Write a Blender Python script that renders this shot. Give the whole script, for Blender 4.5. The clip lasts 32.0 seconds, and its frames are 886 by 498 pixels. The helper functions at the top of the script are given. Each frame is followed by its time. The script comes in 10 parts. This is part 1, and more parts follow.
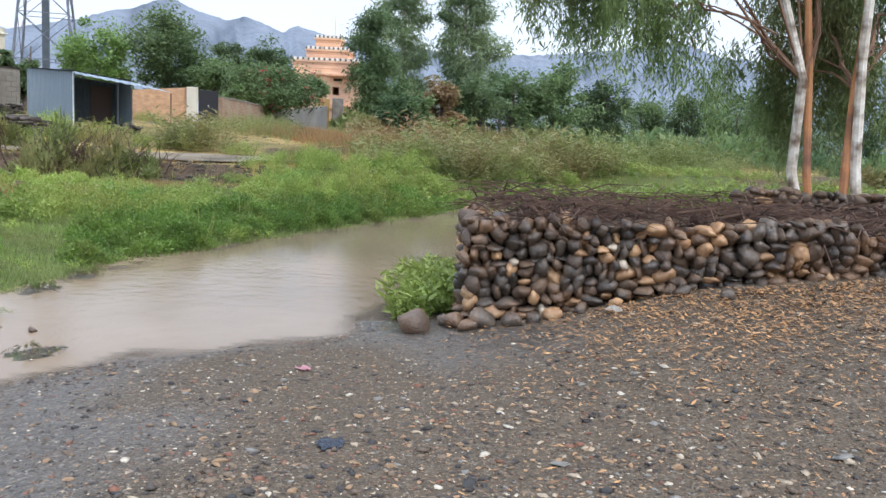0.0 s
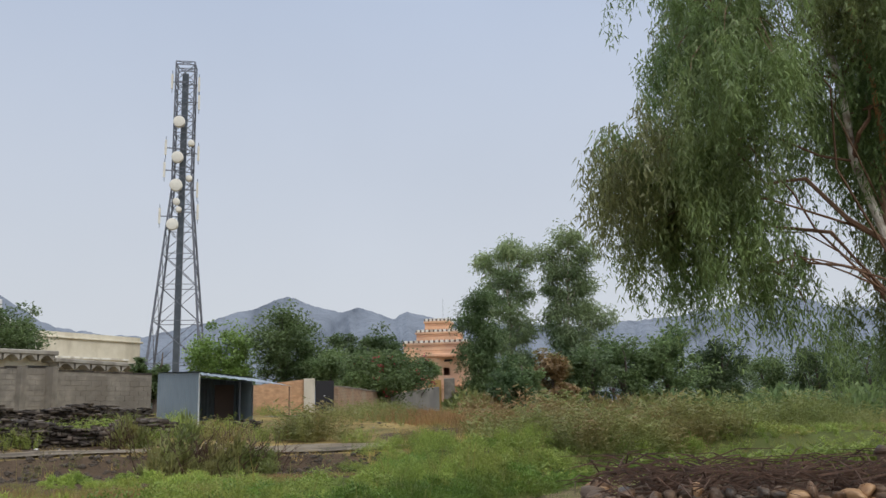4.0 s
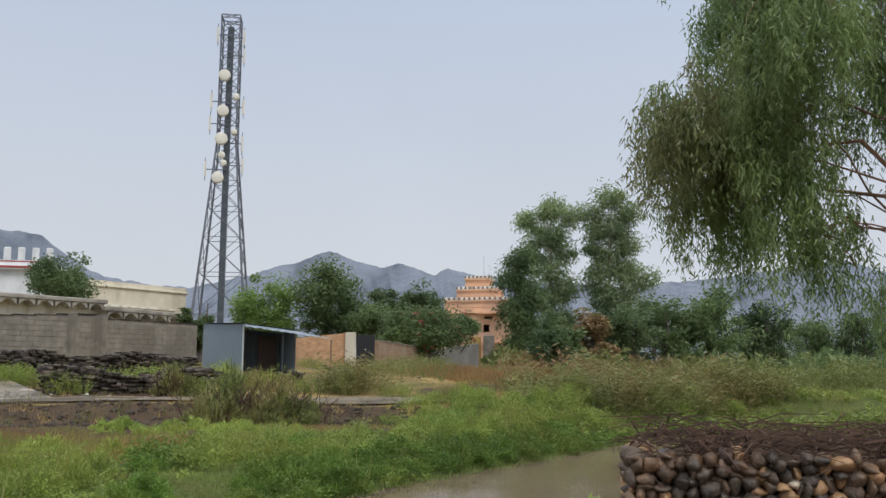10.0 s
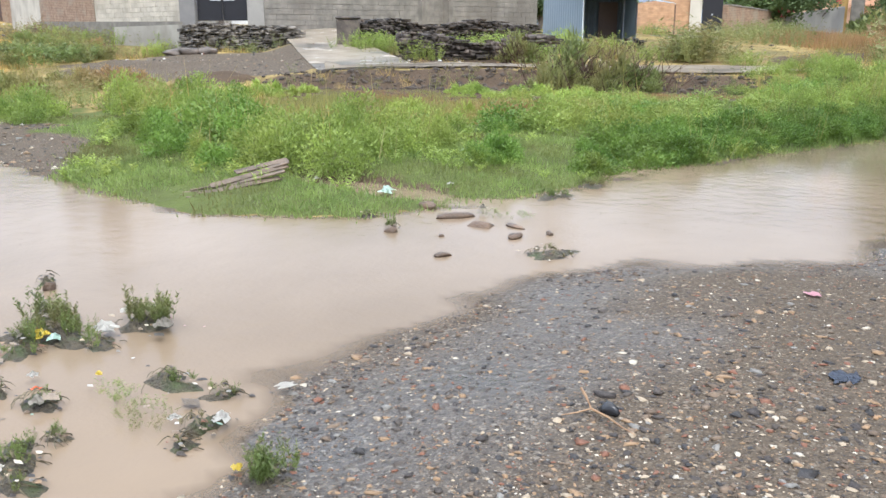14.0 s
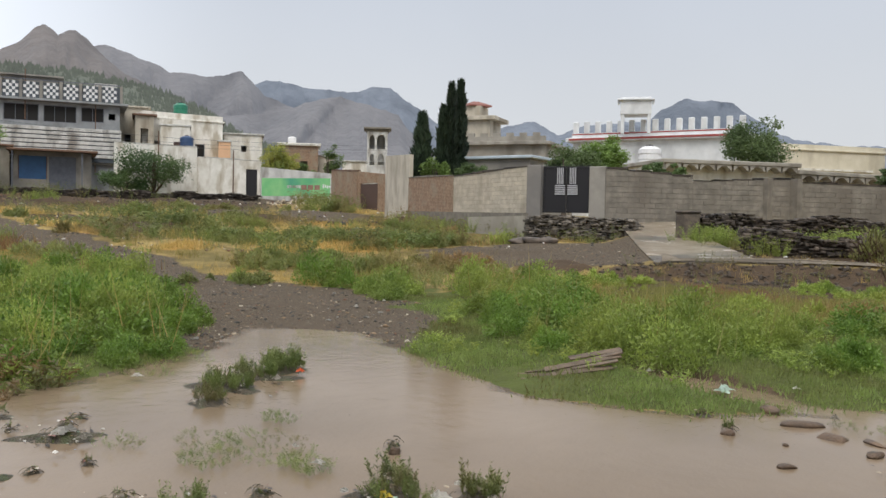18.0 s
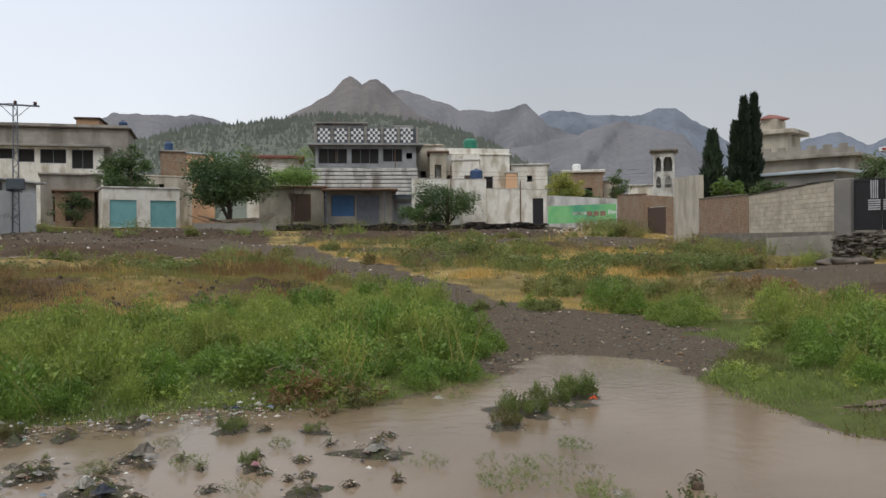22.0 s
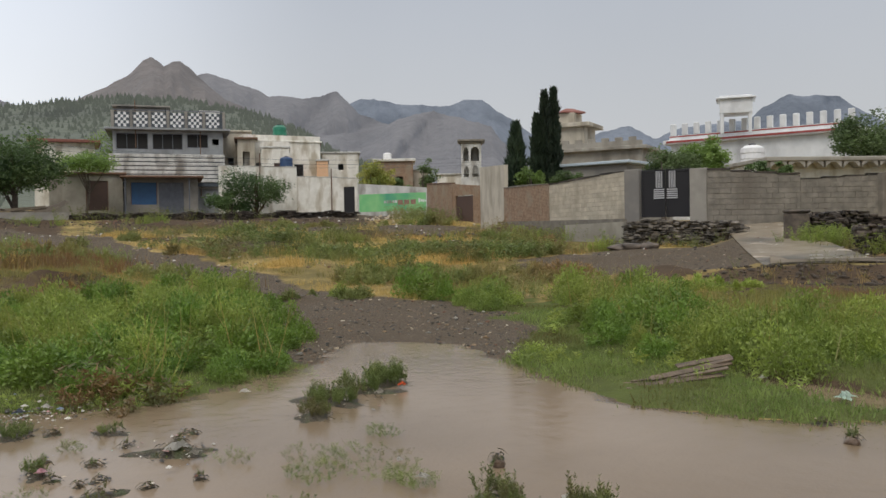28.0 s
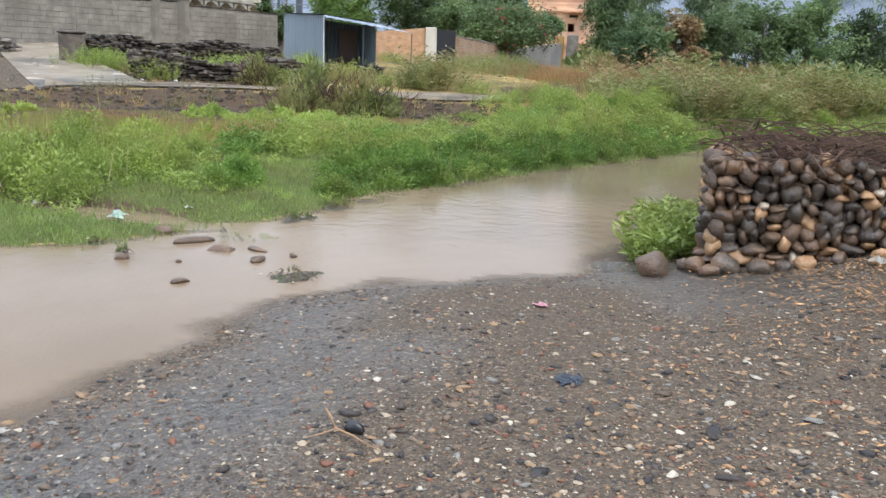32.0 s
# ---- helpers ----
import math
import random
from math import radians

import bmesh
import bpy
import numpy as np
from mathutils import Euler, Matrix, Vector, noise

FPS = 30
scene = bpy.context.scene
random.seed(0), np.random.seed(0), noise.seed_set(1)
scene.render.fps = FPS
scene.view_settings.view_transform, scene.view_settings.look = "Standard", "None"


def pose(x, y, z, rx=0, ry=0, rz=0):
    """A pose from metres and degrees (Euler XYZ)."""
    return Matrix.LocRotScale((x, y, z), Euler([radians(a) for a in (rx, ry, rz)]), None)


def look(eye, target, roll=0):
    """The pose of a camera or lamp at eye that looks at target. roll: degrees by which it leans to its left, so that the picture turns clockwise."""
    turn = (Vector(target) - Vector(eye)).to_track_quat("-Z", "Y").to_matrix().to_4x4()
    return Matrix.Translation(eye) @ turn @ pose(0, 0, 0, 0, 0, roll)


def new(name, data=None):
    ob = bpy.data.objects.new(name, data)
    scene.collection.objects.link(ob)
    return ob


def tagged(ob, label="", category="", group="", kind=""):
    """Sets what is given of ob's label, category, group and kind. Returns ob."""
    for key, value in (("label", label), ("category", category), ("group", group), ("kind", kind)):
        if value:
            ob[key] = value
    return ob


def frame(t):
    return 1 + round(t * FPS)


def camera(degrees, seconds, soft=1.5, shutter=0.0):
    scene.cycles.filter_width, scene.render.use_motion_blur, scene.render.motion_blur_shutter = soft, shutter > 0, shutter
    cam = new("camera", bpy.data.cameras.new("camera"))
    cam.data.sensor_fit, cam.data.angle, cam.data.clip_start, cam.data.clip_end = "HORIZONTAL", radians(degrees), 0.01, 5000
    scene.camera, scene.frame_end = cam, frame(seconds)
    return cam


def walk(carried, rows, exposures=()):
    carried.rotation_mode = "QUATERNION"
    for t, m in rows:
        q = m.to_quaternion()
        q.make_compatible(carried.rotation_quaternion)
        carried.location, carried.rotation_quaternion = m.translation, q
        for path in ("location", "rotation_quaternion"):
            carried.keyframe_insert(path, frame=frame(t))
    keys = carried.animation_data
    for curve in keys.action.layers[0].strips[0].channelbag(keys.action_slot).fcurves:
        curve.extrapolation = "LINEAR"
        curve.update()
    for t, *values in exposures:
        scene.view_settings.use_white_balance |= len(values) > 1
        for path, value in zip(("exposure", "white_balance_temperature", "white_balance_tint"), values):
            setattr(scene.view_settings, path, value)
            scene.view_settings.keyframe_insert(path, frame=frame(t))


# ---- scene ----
# camera and its walk: seconds, place, yaw, pitch, roll
cam = camera(54.62, 32.0)
ROWS = [
    (0.0, -0.082, 0.290, 1.581, 2.50, -7.44, -2.82),
    (0.5, -0.086, 0.291, 1.589, 4.38, 1.07, -1.84),
    (1.0, -0.086, 0.287, 1.594, 6.48, 2.29, -1.03),
    (1.5, -0.086, 0.276, 1.596, 7.73, 2.27, -0.55),
    (2.0, -0.084, 0.269, 1.601, 7.99, 3.48, -0.35),
    (2.5, -0.085, 0.263, 1.611, 8.53, 7.75, 0.54),
    (4.5, -0.074, 0.277, 1.605, 10.12, 11.04, 1.13),
    (5.0, -0.079, 0.277, 1.604, 10.26, 11.41, 0.61),
    (5.5, -0.083, 0.277, 1.608, 10.38, 10.73, 0.20),
    (6.0, -0.090, 0.276, 1.608, 11.56, 10.35, -0.01),
    (6.5, -0.093, 0.277, 1.610, 12.81, 9.80, -0.18),
    (7.0, -0.095, 0.277, 1.609, 13.38, 8.99, -0.36),
    (7.5, -0.090, 0.280, 1.611, 13.27, 8.32, -0.63),
    (8.0, -0.089, 0.283, 1.607, 12.80, 8.02, -0.77),
    (8.5, -0.093, 0.283, 1.604, 12.73, 7.96, -0.89),
    (9.0, -0.093, 0.284, 1.608, 12.40, 8.08, -0.74),
    (9.5, -0.093, 0.283, 1.614, 12.08, 8.26, -0.51),
    (10.0, -0.099, 0.283, 1.615, 12.52, 7.88, -0.17),
    (10.5, -0.115, 0.280, 1.616, 13.71, 5.00, 0.09),
    (11.0, -0.158, 0.267, 1.635, 17.71, -2.10, -0.36),
    (11.5, -0.183, 0.266, 1.611, 24.67, -9.49, -0.89),
    (12.0, -0.192, 0.268, 1.606, 30.60, -11.95, -0.57),
    (12.5, -0.194, 0.261, 1.606, 33.94, -12.15, -0.41),
    (13.0, -0.193, 0.236, 1.604, 35.06, -12.42, -0.73),
    (13.5, -0.185, 0.237, 1.596, 34.79, -13.45, -0.62),
    (14.0, -0.183, 0.235, 1.592, 34.37, -14.01, 0.01),
    (14.5, -0.191, 0.206, 1.600, 39.36, -10.74, -0.15),
    (16.5, -0.182, 0.135, 1.586, 44.31, -6.79, -2.55),
    (17.0, -0.175, 0.131, 1.600, 46.31, -3.98, -1.24),
    (17.5, -0.181, 0.134, 1.607, 52.01, -2.85, -0.95),
    (18.0, -0.180, 0.142, 1.614, 56.28, -1.74, -1.20),
    (18.5, -0.187, 0.134, 1.619, 59.29, -1.07, -0.99),
    (19.0, -0.187, 0.134, 1.622, 62.73, -0.34, -0.73),
    (19.5, -0.188, 0.132, 1.621, 64.78, -0.21, -0.34),
    (20.0, -0.194, 0.127, 1.616, 67.04, -0.53, -0.10),
    (20.5, -0.205, 0.126, 1.611, 69.86, -0.74, 0.22),
    (21.0, -0.212, 0.122, 1.611, 71.96, -0.65, 0.43),
    (21.5, -0.231, 0.126, 1.606, 73.82, -0.35, 0.62),
    (22.0, -0.239, 0.122, 1.605, 75.20, -0.09, 0.46),
    (22.5, -0.238, 0.117, 1.603, 76.73, -0.16, 0.61),
    (23.0, -0.239, 0.108, 1.603, 78.10, -0.29, 0.90),
    (23.5, -0.237, 0.101, 1.606, 79.90, 0.01, 1.12),
    (24.0, -0.237, 0.092, 1.603, 82.95, 0.37, 1.30),
    (24.5, -0.238, 0.094, 1.598, 82.71, 0.49, 1.24),
    (25.0, -0.241, 0.103, 1.597, 79.51, 0.60, 0.73),
    (25.5, -0.239, 0.130, 1.604, 75.25, 0.55, 0.48),
    (27.5, -0.258, 0.176, 1.601, 66.27, -0.20, 1.14),
    (28.0, -0.248, 0.179, 1.602, 62.71, -1.01, 0.90),
    (28.5, -0.245, 0.183, 1.596, 58.14, -3.59, 0.32),
    (29.0, -0.245, 0.198, 1.583, 52.74, -7.38, -0.30),
    (29.5, -0.261, 0.213, 1.559, 48.18, -10.94, -0.42),
    (30.0, -0.255, 0.236, 1.551, 44.00, -12.29, -0.43),
    (30.5, -0.233, 0.252, 1.555, 37.33, -12.24, -0.77),
    (31.0, -0.202, 0.253, 1.566, 29.51, -11.71, -1.12),
    (31.5, -0.178, 0.265, 1.567, 23.00, -11.67, -1.60),
    (32.0, -0.163, 0.279, 1.563, 17.72, -12.09, -2.11),
]
EXPO = [(0.0, 0.65, 5950, 10), (0.3, 0.1, 6200, 10), (0.6, -0.4, 6800, 10), (1.0, -0.5, 6850, 10), (1.6, -0.3, 6820, 10), (2.0, -0.15, 6800, 10), (5.0, -0.12, 6550, 10), (10.0, -0.1, 6600, 10), (10.6, -0.1, 6510, 10), (11.0, -0.02, 6450, 10), (11.5, 0.55, 6300, 10), (12.0, 0.9, 6150, 10), (13.0, 0.82, 6125, 10), (14.0, 1.0, 6100, 10), (14.5, 0.85, 6150, 10), (16.5, 0.2, 6600, 10), (17.0, 0.0, 6750, 10), (18.0, -0.03, 6850, 10), (19.0, -0.32, 6875, 10), (20.0, -0.22, 6900, 10), (21.0, -0.32, 6850, 10), (22.0, -0.42, 6800, 10), (23.0, -0.52, 6725, 10), (24.0, -0.72, 6650, 10), (24.6, -0.72, 6690, 10), (25.5, -0.55, 6750, 10), (28.0, -0.36, 6950, 10), (29.0, 0.3, 6850, 10), (29.5, 0.68, 6400, 10), (30.0, 0.86, 6100, 10), (32.0, 0.7, 6100, 10)]
walk(cam, [(t, pose(x, y, z, 90 + pitch, roll, yaw)) for t, x, y, z, yaw, pitch, roll in ROWS], EXPO)

# ---- light: an overcast, rainy sky ----
world = bpy.data.worlds.new("world")
scene.world = world
world.use_nodes = True
wn, wl = world.node_tree.nodes, world.node_tree.links
wn.clear()
w_out, w_bg = wn.new("ShaderNodeOutputWorld"), wn.new("ShaderNodeBackground")
w_sky = wn.new("ShaderNodeTexSky")
w_sky.sky_type, w_sky.sun_disc = "NISHITA", False
w_sky.sun_elevation, w_sky.sun_rotation = radians(48), radians(129)
w_sky.dust_density, w_sky.air_density = 4.0, 1.0
w_co, w_sep, w_ramp = wn.new("ShaderNodeTexCoord"), wn.new("ShaderNodeSeparateXYZ"), wn.new("ShaderNodeValToRGB")
w_noise, w_mix, w_add, w_scale = wn.new("ShaderNodeTexNoise"), wn.new("ShaderNodeMixRGB"), wn.new("ShaderNodeMixRGB"), wn.new("ShaderNodeMath")
w_ramp.color_ramp.elements[0].position, w_ramp.color_ramp.elements[0].color = 0.0, (7.75, 8.15, 8.75, 1)
w_ramp.color_ramp.elements[1].position, w_ramp.color_ramp.elements[1].color = 0.45, (5.55, 6.5, 8.3, 1)
mid = w_ramp.color_ramp.elements.new(0.14)
mid.color = (7.15, 7.72, 8.6, 1)
zenith = w_ramp.color_ramp.elements.new(0.85)
zenith.color = (17, 17.5, 18.5, 1)
w_noise.inputs["Scale"].default_value, w_noise.inputs["Detail"].default_value = 1.6, 5.0
wl.new(w_co.outputs["Generated"], w_sep.inputs[0])
wl.new(w_co.outputs["Generated"], w_noise.inputs["Vector"])
wl.new(w_sep.outputs["Z"], w_ramp.inputs["Fac"])
w_mix.inputs["Fac"].default_value = 0.94
wl.new(w_sky.outputs["Color"], w_mix.inputs["Color1"])
wl.new(w_ramp.outputs["Color"], w_mix.inputs["Color2"])
w_scale.operation = "MULTIPLY_ADD"
w_scale.inputs[1].default_value, w_scale.inputs[2].default_value = 0.24, 0.88
wl.new(w_noise.outputs["Fac"], w_scale.inputs[0])
w_add.blend_type = "MULTIPLY"
w_add.inputs["Fac"].default_value = 1.0
wl.new(w_mix.outputs["Color"], w_add.inputs["Color1"])
wl.new(w_scale.outputs[0], w_add.inputs["Color2"])
w_dot, w_glow, w_west = wn.new("ShaderNodeVectorMath"), wn.new("ShaderNodeMapRange"), wn.new("ShaderNodeMixRGB")
w_dot.operation = "DOT_PRODUCT"
w_dot.inputs[1].default_value = Vector((-0.88, -0.47, 0.2)).normalized()
w_glow.inputs["From Min"].default_value, w_glow.inputs["From Max"].default_value = 0.62, 1.0
w_glow.interpolation_type = "SMOOTHERSTEP"
w_glow.inputs["To Min"].default_value, w_glow.inputs["To Max"].default_value = 1.0, 1.75
wl.new(w_co.outputs["Generated"], w_dot.inputs[0])
wl.new(w_dot.outputs["Value"], w_glow.inputs["Value"])
w_west.blend_type = "MULTIPLY"
w_west.inputs["Fac"].default_value = 1.0
wl.new(w_add.outputs["Color"], w_west.inputs["Color1"])
wl.new(w_glow.outputs[0], w_west.inputs["Color2"])
wl.new(w_west.outputs["Color"], w_bg.inputs["Color"])
w_bg.inputs["Strength"].default_value = 0.095
wl.new(w_bg.outputs[0], w_out.inputs[0])
sun = new("sun", bpy.data.lights.new("sun", "SUN"))
sun.data.energy, sun.data.angle, sun.data.color = 1.3, radians(30), (1.0, 0.97, 0.92)
sun.matrix_world = look((0, 0, 60), (-42, 34, 0))

EYE_Z = 1.6


def polar(az, dist):
    """A place on the plan: degrees to the left of straight ahead, and metres."""
    return Vector((-dist * math.sin(radians(az)), dist * math.cos(radians(az))))


def rise(el, dist):
    """The height of what stands el degrees over eye level at that distance."""
    return EYE_Z + dist * math.tan(radians(el))


# ---- materials ----
def surface(name, c1, c2, scale=3.0, rough=0.8, bump=0.2, fine=30.0, c3=None, big=0.35, metal=0.0, spec=0.5, streak=1.0, ratio=0.62, islands=0.0, stripes=None, bumpdist=0.02):
    """A two-scale procedural surface; c3: stains of a large shape; islands: shift of value piece by piece."""
    m = bpy.data.materials.new(name)
    m.use_nodes = True
    nt = m.node_tree
    n, l = nt.nodes, nt.links
    bsdf = n["Principled BSDF"]
    geo = n.new("ShaderNodeNewGeometry")
    tex = n.new("ShaderNodeTexNoise")
    tex.inputs["Scale"].default_value, tex.inputs["Detail"].default_value, tex.inputs["Roughness"].default_value = scale, 6.0, ratio
    l.new(geo.outputs["Position"], tex.inputs["Vector"])
    ramp = n.new("ShaderNodeValToRGB")
    ramp.color_ramp.elements[0].position, ramp.color_ramp.elements[1].position = 0.32, 0.68
    ramp.color_ramp.elements[0].color, ramp.color_ramp.elements[1].color = (*c1, 1), (*c2, 1)
    l.new(tex.outputs["Fac"], ramp.inputs["Fac"])
    colour = ramp.outputs["Color"]
    if c3:
        t3, r3, mx = n.new("ShaderNodeTexNoise"), n.new("ShaderNodeValToRGB"), n.new("ShaderNodeMixRGB")
        t3.inputs["Scale"].default_value, t3.inputs["Detail"].default_value = big, 4.0
        mp3 = n.new("ShaderNodeMapping")
        mp3.inputs["Scale"].default_value = (1.0, 1.0, streak)
        l.new(geo.outputs["Position"], mp3.inputs["Vector"])
        l.new(mp3.outputs[0], t3.inputs["Vector"])
        r3.color_ramp.elements[0].position, r3.color_ramp.elements[1].position = 0.48, 0.66
        l.new(t3.outputs["Fac"], r3.inputs["Fac"])
        l.new(r3.outputs["Color"], mx.inputs["Fac"])
        l.new(colour, mx.inputs["Color1"])
        mx.inputs["Color2"].default_value = (*c3, 1)
        colour = mx.outputs["Color"]
    if stripes:
        wv, mx = n.new("ShaderNodeTexWave"), n.new("ShaderNodeMixRGB")
        wv.bands_direction, wv.inputs["Scale"].default_value, wv.inputs["Distortion"].default_value = stripes[0], stripes[1], stripes[2]
        l.new(geo.outputs["Position"], wv.inputs["Vector"])
        mx.blend_type = "MULTIPLY"
        mx.inputs["Fac"].default_value = stripes[3]
        l.new(colour, mx.inputs["Color1"])
        l.new(wv.outputs["Color"], mx.inputs["Color2"])
        colour = mx.outputs["Color"]
    if islands:
        hs, mp, oi, ad = n.new("ShaderNodeHueSaturation"), n.new("ShaderNodeMapRange"), n.new("ShaderNodeObjectInfo"), n.new("ShaderNodeMath")
        ad.operation = "ADD"
        l.new(geo.outputs["Random Per Island"], ad.inputs[0])
        l.new(oi.outputs["Random"], ad.inputs[1])
        mp.inputs["From Max"].default_value = 2.0
        mp.inputs["To Min"].default_value, mp.inputs["To Max"].default_value = 1 - islands, 1 + islands
        l.new(ad.outputs[0], mp.inputs["Value"])
        l.new(mp.outputs[0], hs.inputs["Value"])
        l.new(colour, hs.inputs["Color"])
        colour = hs.outputs["Color"]
    l.new(colour, bsdf.inputs["Base Color"])
    bsdf.inputs["Metallic"].default_value = metal
    bsdf.inputs["Specular IOR Level"].default_value = spec
    ft = n.new("ShaderNodeTexNoise")
    ft.inputs["Scale"].default_value, ft.inputs["Detail"].default_value = fine, 4.0
    l.new(geo.outputs["Position"], ft.inputs["Vector"])
    rr = n.new("ShaderNodeMapRange")
    rr.inputs["To Min"].default_value, rr.inputs["To Max"].default_value = max(0.03, rough - 0.15), min(1.0, rough + 0.12)
    l.new(tex.outputs["Fac"], rr.inputs["Value"])
    l.new(rr.outputs[0], bsdf.inputs["Roughness"])
    if bump:
        bp = n.new("ShaderNodeBump")
        bp.inputs["Strength"].default_value, bp.inputs["Distance"].default_value = bump, bumpdist
        l.new(ft.outputs["Fac"], bp.inputs["Height"])
        l.new(bp.outputs[0], bsdf.inputs["Normal"])
    return m


def leafy(name, c1, c2, c3, scale=0.6, rough=0.5, trans=0.38, drift=0.4):
    """Foliage: colour drifts over the plants and from leaf to leaf; some light passes through."""
    m = surface(name, c1, c2, scale=scale, rough=rough, bump=0.0, c3=c3, big=scale * 0.45, islands=drift)
    nt = m.node_tree
    n, l = nt.nodes, nt.links
    bsdf, out = n["Principled BSDF"], n["Material Output"]
    tr, mx = n.new("ShaderNodeBsdfTranslucent"), n.new("ShaderNodeMixShader")
    mx.inputs["Fac"].default_value = trans
    l.new(bsdf.inputs["Base Color"].links[0].from_socket, tr.inputs["Color"])
    l.new(bsdf.outputs[0], mx.inputs[1])
    l.new(tr.outputs[0], mx.inputs[2])
    l.new(mx.outputs[0], out.inputs["Surface"])
    return m


def plain(name, c, rough=0.6, metal=0.0, var=0.12):
    return surface(name, tuple(v * (1 - var) for v in c), tuple(min(1, v * (1 + var)) for v in c), scale=2.5, rough=rough, bump=0.08, metal=metal)


